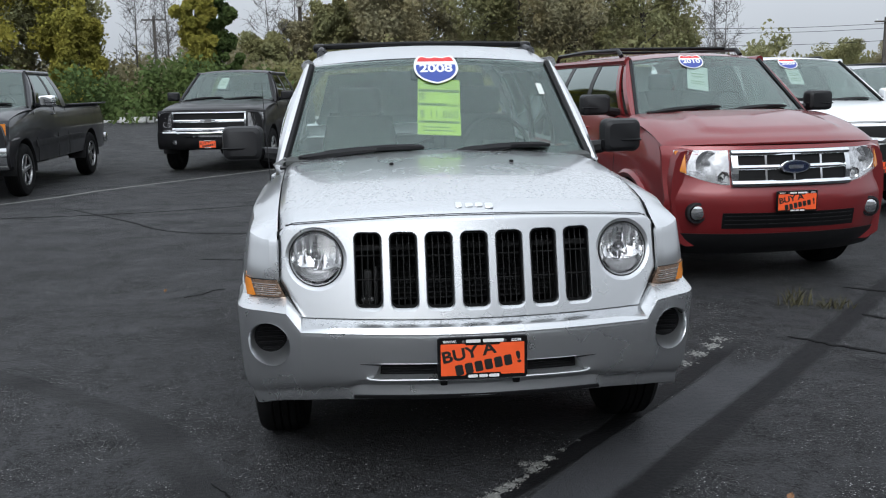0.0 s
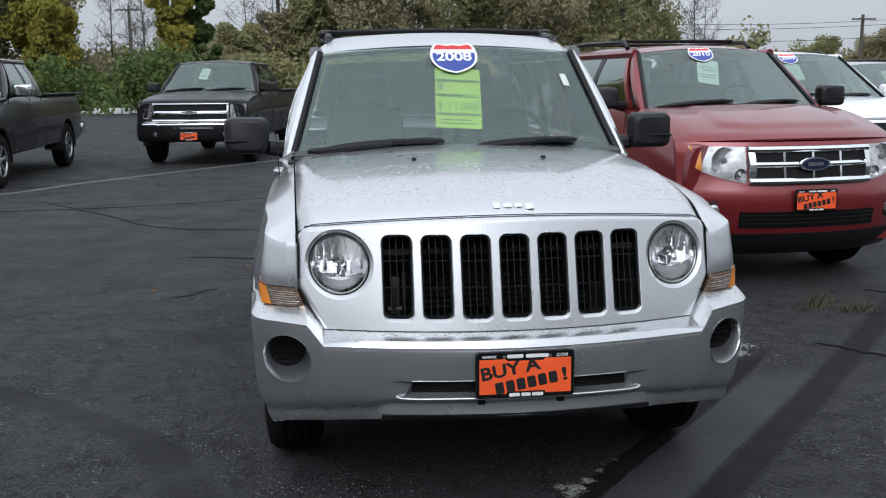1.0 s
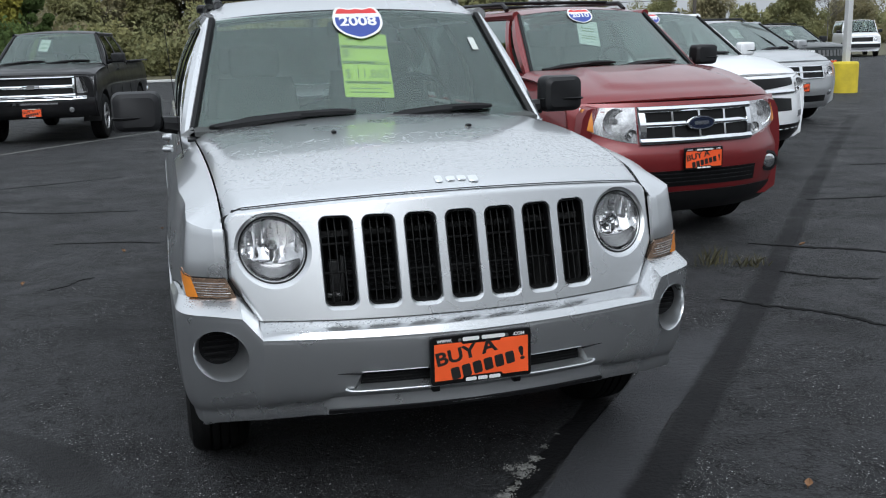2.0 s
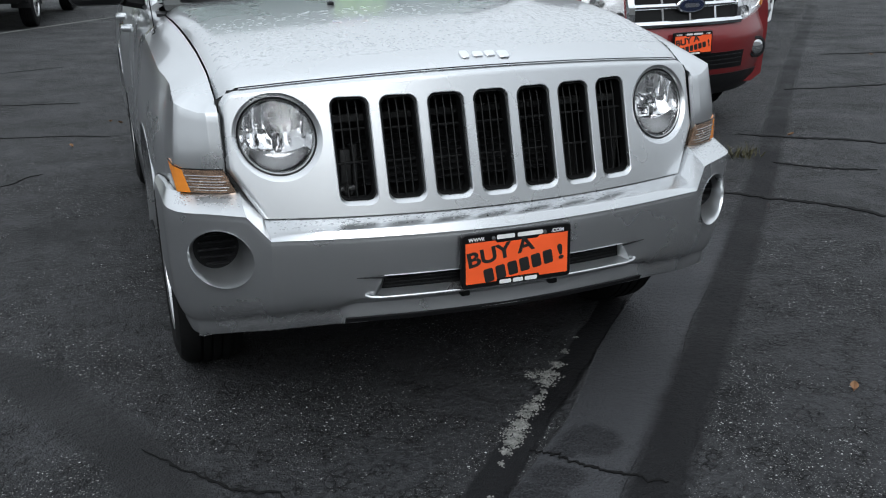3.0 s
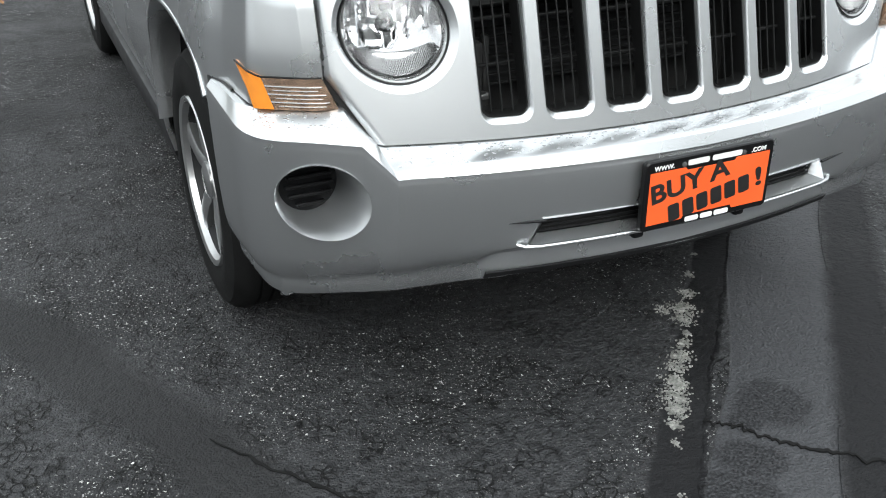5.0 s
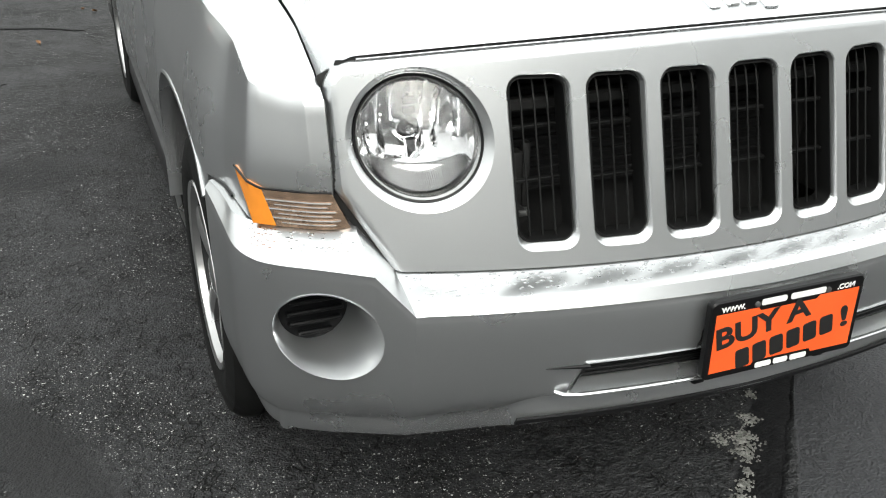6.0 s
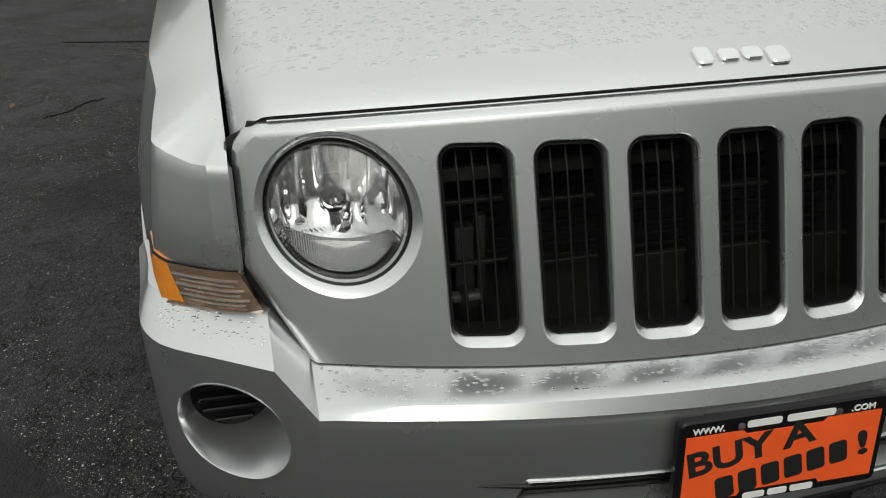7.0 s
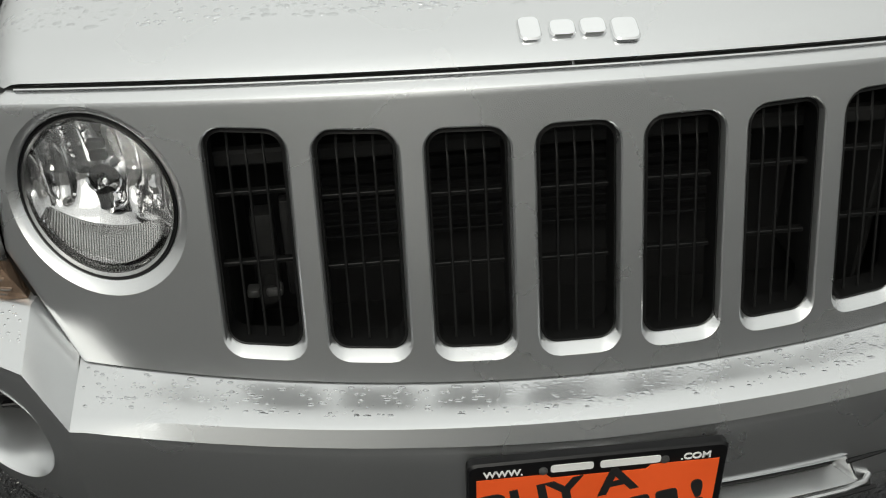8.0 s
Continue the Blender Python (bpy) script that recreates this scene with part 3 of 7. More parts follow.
def headlamp(parent, s):
    cx, cz, r0 = s * LAMP_X, LAMP_Z, LAMP_R

    def at(r, a, d):
        x, z = cx + r * math.cos(a), cz + r * math.sin(a)
        return Vector((x, nose(x, z) + d, z))

    n = 64
    ang = [2 * math.pi * k / n for k in range(n)]
    ring = B()
    loft(ring, [[at(r, a, d) for a in ang] for r, d in ((r0 + 0.0042, 0.030), (r0 + 0.0042, 0.013), (r0 + 0.0028, 0.011), (r0 + 0.0005, 0.012), (r0 - 0.0005, 0.024))], cap=False)
    lamp = part("headlamp", ring, SATIN, parent, "round clear headlamp in a dark rim")
    b = B()
    loft(b, [[at(r, a, d) for a in ang] for r, d in ((r0 + 0.0002, 0.013), (r0 - 0.001, 0.0100), (r0 - 0.004, 0.013), (r0 - 0.005, 0.030))], cap=False)
    part("chrome_ring", b, RIBBED, lamp)
    # bowl pressed in upright flutes, with a plain band across its foot
    rows = []
    depth = lambda q: 0.026 + 0.055 * (1 - (q / (r0 - 0.005)) ** 2)
    for q in np.linspace(0.012, r0 - 0.005, 22):
        row = []
        for a in [2 * math.pi * k / 96 for k in range(97)]:
            x, z = q * math.cos(a), q * math.sin(a)
            d = depth(q)
            col = (x / 0.027 + 0.5) % 1.0 - 0.5
            cell = math.floor(x / 0.027 + 0.5)
            up = min(1.0, max(0.0, (z + 0.02 + 0.02 * math.sin(cell * 2.1)) / 0.012))
            if z > -0.045 and q > 0.022:
                d += up * (0.010 * col * col * 4 - 0.004 + 0.006 * col * math.sin(cell * 12.9)) + (1 - up) * 0.004 * math.sin(38 * x * s + 0.6)
            row.append(at(q, a, d))
        rows.append(row)
    bowl = sheet(B(), rows, 0.002, (0, 1, 0))
    part("reflector", bowl, MIRROR_FILM, lamp, angle=28)
    # ribbed band along the foot
    b = B()
    for k in range(-24, 25):
        x = k * 0.0033
        h = math.sqrt(max(0, (r0 - 0.012) ** 2 - x * x))
        lo, hi = -h, -0.046 + 0.022 * (x / 0.09) ** 2
        if hi - lo > 0.004:
            p0, p1 = (cx + x, nose(cx + x, cz + lo) + 0.020, cz + lo), (cx + x, nose(cx + x, cz + hi) + 0.040, cz + hi)
            tube(b, [p0, p1], 0.0019, 6)
    rows = [[(cx + x, nose(cx + x, cz + z) + 0.024 + 0.45 * (z + 0.095) * 0.5, cz + z) for x in np.linspace(-1, 1, 13) * math.sqrt(max(1e-6, (r0 - 0.011) ** 2 - z * z)) ] for z in np.linspace(-(r0 - 0.013), -0.047, 6)]
    sheet(b, rows, 0.002, (0, 1, 0))
    part("ribbed_band", b, RIBBED, lamp)
    b = B()
    c = at(0, 0, 0)
    lathe(b, [(0.045, 0.0), (0.046, 0.004), (0.052, 0.0075), (0.060, 0.008), (0.100, 0.008)], (c.x, c.y, c.z), "y", 18, cap=False)
    lathe(b, [(0.062, 0.019), (0.060, 0.022), (0.085, 0.024), (0.105, 0.023)], (c.x, c.y, c.z), "y", 28, cap=False)
    tube(b, [(c.x, c.y + 0.052, c.z - 0.012), (c.x, c.y + 0.050, c.z - 0.030), (c.x, c.y + 0.060, c.z - 0.046)], [0.011, 0.010, 0.005], 14)
    part("bulb_shield", b, CHROME, lamp, "chrome bulb shield")
    b = B()
    lathe(b, [(0.056, 0.007), (0.058, 0.013), (0.062, 0.016), (0.09, 0.017)], (c.x, c.y, c.z + 0.006), "y", 24, cap=False)
    for dz in (0.034, 0.050):
        rbox(b, (c.x, c.y + 0.062, c.z + dz), (0.022, 0.012, 0.012), 0.003, 2)
    part("bulb_collar", b, DARK_METAL, lamp, "dark bulb collar")
    rows = [[at(q, a, 0.017 - 0.020 * (1 - (q / (r0 - 0.005)) ** 2)) for a in [2 * math.pi * k / 64 for k in range(65)]] for q in np.linspace(0.001, r0 - 0.005, 10)]
    lens = part("lens", sheet(B(), rows, 0.003, (0, 1, 0)), LENS, lamp, "clear domed lens")
    lens.visible_shadow = False


# plan and heights of the bumper for one half, from the middle outwards:
# lip x, y, z; back edge x, y, z; foot x, y, z
def bumper_half(n):
    inner = []
    for x in np.linspace(0, 0.63, n):
        yl, e = 0.23 * x * x - 0.081, x / 0.63
        inner.append(((x, yl, 0.630 + 0.007 * e), (x, nose(x, 0.672) + 0.002, 0.670), (x, yl + 0.020 + 0.010 * e, lerp(0.395, 0.372, e * e))))
    outer = [
        ((0.630, -0.013, 0.637), (0.630, 0.092, 0.670), (0.633, 0.018, 0.372)),
        ((0.656, 0.009, 0.667), (0.657, 0.109, 0.703), (0.660, 0.038, 0.367)),
        ((0.683, 0.031, 0.697), (0.684, 0.126, 0.737), (0.690, 0.062, 0.360)),
        ((0.760, 0.080, 0.700), (0.757, 0.172, 0.737), (0.757, 0.122, 0.342)),
        ((0.820, 0.124, 0.700), (0.812, 0.216, 0.736), (0.805, 0.180, 0.326)),
        ((0.851, 0.160, 0.701), (0.840, 0.247, 0.736), (0.834, 0.220, 0.320)),
        ((0.871, 0.215, 0.705), (0.858, 0.285, 0.737), (0.853, 0.275, 0.316)),
        ((0.876, 0.310, 0.713), (0.861, 0.340, 0.738), (0.860, 0.350, 0.314)),
        ((0.880, 0.385, 0.722), (0.866, 0.390, 0.740), (0.864, 0.400, 0.315)),
        ((0.884, 0.440, 0.728), (0.874, 0.440, 0.741), (0.868, 0.448, 0.317)),
    ]
    # the ends lie a little deeper than the nose's own bow
    outer = [tuple((x, y + 0.021 * max(0.0, 1 - max(0.0, y - 0.10) / 0.30), z) for x, y, z in q) for q in outer]
    bend = [sum(q, ()) for q in outer[2:]]
    mids = [sum(outer[0], ()), sum(outer[1], ())]
    curve = [tuple(q) for q in mids] + [tuple(q) for q in smooth_curve(bend, 34)]
    extra = [tuple(lerp(np.array(curve[0]), np.array(curve[2]), t)) for t in (0.0, 0.04, 0.25, 0.5, 0.75, 0.96)]
    rows = [sum(q, ()) for q in inner[:-1]] + extra + curve[2:]
    return [np.array(r, float) for r in rows]


# heights and offsets of the bumper's face: in the middle, and at the sides (0 lip, 1 crease, 2 foot)
MIDDLE_AND_SIDE = ((0.622, 0.002, 0.06, 0.002), (0.600, 0.004, 0.2, 0.004), (0.570, 0.006, 0.4, 0.006), (0.545, 0.007, 0.6, 0.007), (0.5275, 0.007, 0.76, 0.006), (0.500, 0.008, 0.84, 0.004), (0.4725, 0.009, 0.90, 0.001),
                   (0.466, 0.008, 0.95, -0.004), (0.460, 0.002, 0.985, -0.009), (0.453, -0.014, 1.04, -0.015), (0.445, -0.024, 1.14, -0.019), (0.438, -0.028, 1.30, -0.021), (0.425, -0.026, 1.50, -0.021), (0.410, -0.022, 1.75, -0.022))


def bumper(parent):
    half = bumper_half(34)
    full = [r * np.array([-1, 1, 1] * 3) for r in half[:0:-1]] + half
    rows = []
    for r in full:
        lip, back, foot = r[:3], r[3:6], r[6:]
        k = min(1.0, max(0.0, (abs(lip[0]) - 0.50) / 0.14))
        out = np.array((0.25 * np.sign(lip[0]) * k, -1, 0)) if abs(lip[0]) < 0.84 else np.array((np.sign(lip[0]), -0.4, 0))
        out = out / np.linalg.norm(out)
        knee = lerp(back, lip, 0.85) + np.array((0, 0, (0.85 * (back[2] - lip[2]) - 0.013) * (1 - k)))
        line = [back - out * 0.05 + np.array((0, 0, 0.004)), back, lerp(back, knee, 0.06) + np.array((0, 0, -0.0005)), lerp(back, knee, 0.5), lerp(back, knee, 0.93), lerp(knee, lip, 0.08), lerp(knee, lip, 0.5), lerp(knee, lip, 0.93)]
        line += [lip - out * 0.0012 + np.array((0, 0, -0.0012)), lerp(lip, foot, 0.03) + out * 0.001]
        # below the lip: at the sides a hollow crease over a lower lip, in the middle a tray edge with an undercut
        m = min(1.0, max(0.0, (abs(lip[0]) - 0.42) / 0.07))
        m = m * m * (3 - 2 * m)
        drop = lip[2] - foot[2]
        crease = foot[2] + 0.052
        for zm, om, zs_, os_ in MIDDLE_AND_SIDE:
            z = lerp(zm, lerp(lip[2], crease, zs_) if zs_ <= 1 else lerp(crease, foot[2], zs_ - 1), m)
            line.append(lerp(lip, foot, (lip[2] - z) / drop) + out * lerp(om, os_, m))
        line.append(foot - out * lerp(0.018, 0.026, m))
        line.append(foot - out * 0.065 + np.array((0, 0, -0.002)))
        rows.append(line)
    b = sheet(B(), rows, 0.006, face=(0, -1, 0.3))
    knife = B()
    for s in (-1, 1):
        c = Vector((s * 0.752, 0.0, 0.578))
        lathe(knife, [(-0.10, 0.0795), (0.045, 0.0795), (0.08, 0.0775), (0.30, 0.074)], c, "y", 44)
    bow = lambda x: 0.23 * x * x - 0.081

    def mouth(low, z0, high, z1, d, n=19):
        """Outline of the intake at a depth behind the lip: a bottom edge and a shorter top edge."""
        return [Vector((x, bow(x) + d, z0)) for x in np.linspace(-low, low, n)] + [Vector((x, bow(x) + d, z1)) for x in np.linspace(high, -high, n)]

    loft(knife, [mouth(0.384, 0.4725, 0.352, 0.5265, -0.03), mouth(0.378, 0.4725, 0.352, 0.5265, 0.02), mouth(0.356, 0.484, 0.350, 0.5265, 0.07)])
    b = cut(b, knife)
    ob = part("bumper", b, SILVER, parent, "silver front bumper with round lamp wells", angle=30)
    # intake: silver tray and side walls, a dark grille behind them and a bright rounded tray edge
    walls = loft(B(), [mouth(0.380, 0.4722, 0.3522, 0.5268, 0.0), mouth(0.354, 0.4825, 0.3505, 0.5268, 0.030), mouth(0.356, 0.481, 0.3525, 0.5285, 0.034), mouth(0.384, 0.4705, 0.3545, 0.5285, 0.003)], cap=False)
    part("intake_tray", walls, SILVER, ob, "silver sloped intake tray")
    part("tray_edge", tube(B(), [(x, bow(x) - 0.0045 + 0.012 * max(0.0, abs(x) - 0.385) / 0.017, 0.4695 + 0.004 * max(0.0, abs(x) - 0.385) / 0.017) for x in np.concatenate([[-0.402, -0.397], np.linspace(-0.39, 0.39, 27), [0.397, 0.402]])], 0.0042, 8), SILVER, ob)
    intake = part("intake", sheet(B(), [[(x, bow(x) + 0.036, z) for x in np.linspace(-0.352, 0.352, 15)] for z in (0.4795, 0.5275)], 0.006, (0, 1, 0)), FIN, ob, "black slatted intake")
    for k in range(4):
        part("slat", tube(B(), [(x, bow(x) + 0.029, 0.4885 + 0.0098 * k) for x in np.linspace(-0.350, 0.350, 15)], 0.0022, 6), SATIN, intake)
    for s in (-1, 1):
        # black tube laid on the face in place of a short crease's shade
        part("crease_shade", tube(B(), [(s * x, bow(x) + 0.0005 - 0.006, z) for x, z in ((0.350, 0.5255), (0.385, 0.5275), (0.425, 0.5285))], [0.0035, 0.0028, 0.0008], 6), SATIN, ob)
        part("strut", rbox(B(), (s * 0.13, -0.052, 0.4515), (0.026, 0.026, 0.020), 0.005, 2), SATIN, ob, "dark bracket under the tray")
    b = B()
    rows = [[(x, bow(x) + d, z) for x in np.linspace(-0.45, 0.45, 21)] for d, z in ((0.036, 0.400), (0.045, 0.385), (0.12, 0.372))]
    sheet(b, rows, 0.005)
    part("lower_valance", b, PLASTIC, ob)
    for s in (-1, 1):
        c = Vector((s * 0.752, 0.0, 0.578))
        b = B()
        rings = []
        for t, r in ((0, 0.0800), (0.03, 0.0788), (0.35, 0.070), (1, 0.060)):
            ring = []
            for k in range(44):
                a = 2 * math.pi * k / 44
                px, pz = r * math.cos(a), r * math.sin(a)
                lip_y = interp(abs(c.x + px), [(0.66, 0.049), (0.72, 0.085), (0.76, 0.112), (0.80, 0.139), (0.84, 0.174)]) - 0.011
                ring.append(Vector((c.x + px, lerp(lip_y, 0.20, t), c.z + pz + 0.006 * t)))
            rings.append(ring)
        loft(b, rings, cap=False)
        well = part("lamp_well", b, SILVER, ob)
        b = B()
        lathe(b, [(0.195, 0.062), (0.21, 0.062)], c + Vector((0, 0, 0.006)), "y", 32)
        for k in range(-2, 3):
            hw = math.sqrt(0.05 ** 2 - (0.02 * k) ** 2)
            rbox(b, (c.x, 0.186, c.z + 0.02 * k + 0.004), (2 * hw, 0.012, 0.007), 0.002, 1)
        part("well_cover", b, SATIN, well, "black slatted blank cover")
    return ob


def sale_plate(parent, m, orange_w=0.296, small=False):
    """A dealer's card in a black plate frame; names and numbers on it are plain bars."""
    w, h = 0.318, 0.152
    b = B()
    loft(b, [[Vector((x, z, d)) for x, z in rounded(w * k, h * k2, 0.010, 3)] for d, k, k2 in ((-0.008, 1, 1), (0.003, 1, 1), (0.006, 0.985, 0.97))])
    b.transform(m)
    frame_ob = part("plate_frame", b, SATIN, parent, "black plate frame with an orange card")
    card = [(-0.148, -0.062), (-0.062, -0.062), (-0.058, -0.0545), (0.062, -0.0545), (0.066, -0.062), (0.148, -0.062), (0.148, 0.052), (0.064, 0.052), (0.058, 0.0455), (-0.058, 0.0455), (-0.064, 0.052), (-0.148, 0.052)]
    b = B()
    loft(b, [[Vector((x, z, d)) for x, z in card] for d in (0.004, 0.0072)])
    b.transform(m)
    part("orange_card", b, ORANGE, frame_ob, "orange advertising card")
    tilt = Matrix.Rotation(radians(10), 4, "Z")
    flat_text("slogan", "BUY A", 0.057, m @ pose(-0.050, 0.0175, 0.0078) @ tilt, BLACK_INK, frame_ob, stretch=1.2, bold=0.0016)
    for k in range(6):
        x = -0.083 + 0.0345 * k
        b = loft(B(), [[Vector((px, pz, d)) for px, pz in rounded(0.0275, 0.038, 0.005, 2)] for d in (0.0072, 0.0082)])
        b.transform(m @ pose(x, -0.026 + 0.176 * (x - 0.01), 0) @ tilt)
        part("name_bar", b, BLACK_INK, frame_ob)
    flat_text("slogan", "!", 0.057, m @ pose(0.127, -0.004, 0.0078) @ tilt, BLACK_INK, frame_ob, stretch=1.5, bold=0.0016)
    flat_text("web_prefix", "WWW.", 0.0135, m @ pose(-0.116, 0.0600, 0.0070), WHITE_INK, frame_ob, stretch=1.05, bold=0.0003)
    flat_text("web_suffix", ".COM", 0.0135, m @ pose(0.118, 0.0600, 0.0070), WHITE_INK, frame_ob, stretch=1.1, bold=0.0003)
    for x, y, wd, ht in ((-0.033, 0.0605, 0.052, 0.0115), (0.038, 0.0605, 0.074, 0.0115), (-0.035, -0.0660, 0.034, 0.011), (0.002, -0.0660, 0.03, 0.011), (0.040, -0.0660, 0.036, 0.011)):
        b = loft(B(), [[Vector((x + px, y + pz, d)) for px, pz in rounded(wd, ht, ht * 0.3, 2)] for d in (0.0055, 0.0070)])
        b.transform(m)
        part("print_bar", b, WHITE_INK, frame_ob)
    for x in (-0.068, 0.080):
        b = lathe(B(), [(0.004, 0.0055), (0.0085, 0.0055), (0.0095, 0.003)], (x, 0.059, 0), "z", 10)
        b.transform(m)
        part("screw", b, BRACKET, frame_ob)
    return frame_ob


HOOD_RISE = [(0, 0), (0.012, 0.010), (0.035, 0.022), (0.07, 0.033), (0.11, 0.045), (0.2, 0.068), (0.4, 0.101), (0.7, 0.128), (1.0, 0.142), (1.3, 0.148)]


def hood_rise(d):
    c = smooth_curve(HOOD_RISE, 4 * (len(HOOD_RISE) - 1) + 1)
    return float(np.interp(d, [q[0] for q in c], [q[1] for q in c]))


def hood_front(x):
    return nose(x, nose_top(x)) + 0.022


def hood_point(u, d):
    """u across, -1 to 1; d metres back from the front edge."""
    half = 0.708 + 0.035 * min(1, d / 1.2)
    x = u * half
    y0 = hood_front(x)
    roll = max(0.0, abs(u) - 0.92) / 0.08
    z = nose_top(x) + 0.007 + hood_rise(d) - (0.026 + 0.024 * max(0.0, 1 - d / 0.14)) * roll ** 2.2 + 0.006 * (1 - u * u) * min(1, d / 0.3)
    y = y0 + d * (1.26 - (y0 - 0.1)) / 1.26
    return (x, y, z)


def hood(parent):
    us = np.concatenate([np.linspace(-1, -0.9, 7), np.linspace(-0.88, 0.88, 45), np.linspace(0.9, 1, 7)])
    ds = np.concatenate([[0, 0.004, 0.01, 0.018, 0.03, 0.045, 0.06, 0.08, 0.1, 0.13, 0.16], np.linspace(0.2, 1.26, 22)])
    ob = part("hood", sheet(B(), [[hood_point(u, d) for u in us] for d in ds][::-1], 0.018), SILVER, parent, "wet silver bonnet dotted with raindrops")
    for x in (-0.263, 0.263):
        p = hood_point(x / 0.735, 0.69)
        b = B()
        rbox(b, (p[0], p[1], p[2] + 0.004), (0.018, 0.03, 0.012), 0.004, 2)
        part("washer_nozzle", b, SATIN, ob, "small black washer nozzle")
    # badge: four raised plain blocks where the maker's name stands
    badge = None
    for x, wd, ht, lo in ((-0.046, 0.026, 0.038, 0.0), (-0.008, 0.031, 0.027, 0.003), (0.028, 0.031, 0.027, 0.003), (0.065, 0.032, 0.037, -0.009)):
        c0, c1 = Vector(hood_point(x / 0.71, 0.021)), Vector(hood_point(x / 0.71, 0.055))
        up = (c1 - c0).normalized()
        out = Vector((1, 0, 0)).cross(up)
        base = c0 + up * (lo + ht / 2)
        ring = []
        for q, k in ((0.0, 1.0), (0.004, 1.0), (0.006, 0.9)):
            ring.append([base + Vector((px * k, 0, 0)) + up * pz * k + out * q for px, pz in rounded(wd, ht, 0.008, 4)])
        o = part("badge", loft(B(), ring), CHROME, badge or ob, "raised chrome badge blocks" if badge is None else "")
        badge = badge or o
    return ob


def flank_curve():
    """Plan of the body's left half from the front inner end round the corner to the tail."""
    front = smooth_curve([(0.7150, 0.166), (0.740, 0.176), (0.750, 0.181), (0.790, 0.207), (0.820, 0.230), (0.832, 0.242)], 24) + [(0.838, 0.2495), (0.8395, 0.254), (0.8415, 0.272), (0.8445, 0.305), (0.848, 0.350), (0.8515, 0.392)] + smooth_curve([(0.8535, 0.405), (0.862, 0.435), (0.875, 0.480), (0.884, 0.55)], 12)
    side = [(0.886, y) for y in np.linspace(0.62, 1.22, 11)] + [(0.880, 1.28), (0.866, 1.34), (0.852, 1.40), (0.846, 1.46)] + [(0.846, y) for y in np.linspace(1.6, 2.9, 8)] + [(0.852, 2.96), (0.866, 3.02), (0.880, 3.08)] + [(0.884, y) for y in np.linspace(3.16, 3.9, 8)]
    tail = smooth_curve([(0.880, 4.02), (0.86, 4.15), (0.80, 4.26), (0.6, 4.32), (0.3, 4.34), (0.0, 4.345)], 14)
    return [(x, y) for x, y in [tuple(q) for q in front] + side + [tuple(q) for q in tail]]


LEAN = [(0.26, 0.03), (0.34, 0.012), (0.45, 0.0), (0.70, 0.0), (0.79, 0.003), (0.835, 0.010), (0.87, 0.022), (0.90, 0.034), (0.936, 0.048), (0.945, 0.054), (0.951, 0.066), (0.984, 0.163)]
_rise = [(0.19 + d, hood_rise(d)) for d in np.linspace(0, 1.26, 40)]


def HOOD_LIFT(y):
    return interp(y, _rise) * 0.985


def flank_point(x, y, z, inward):
    """A point of the body's side; z runs over the heights at the front, the top rises towards the tail."""
    lift = max(0.0, (z - 0.80) / 0.184) * HOOD_LIFT(y)
    f = min(1.0, max(0.0, (y - 0.14) / 0.25))
    g = inward * lerp(0.55, 1.0, f)
    if y > 1.36:
        g = min(g, 0.07)
    # push along the plan's inward normal: backwards at the front, sideways along the flank
    k = min(1.0, max(0.0, (x - 0.80) / 0.075)) if y < 0.6 else 1.0
    if y > 4.1:
        k = max(0, x - 0.6) / 0.28
        return (max(0, x - g * k), y - g * (1 - k), z + lift)
    return (x - g * k, y + g * (1 - k), z + lift)


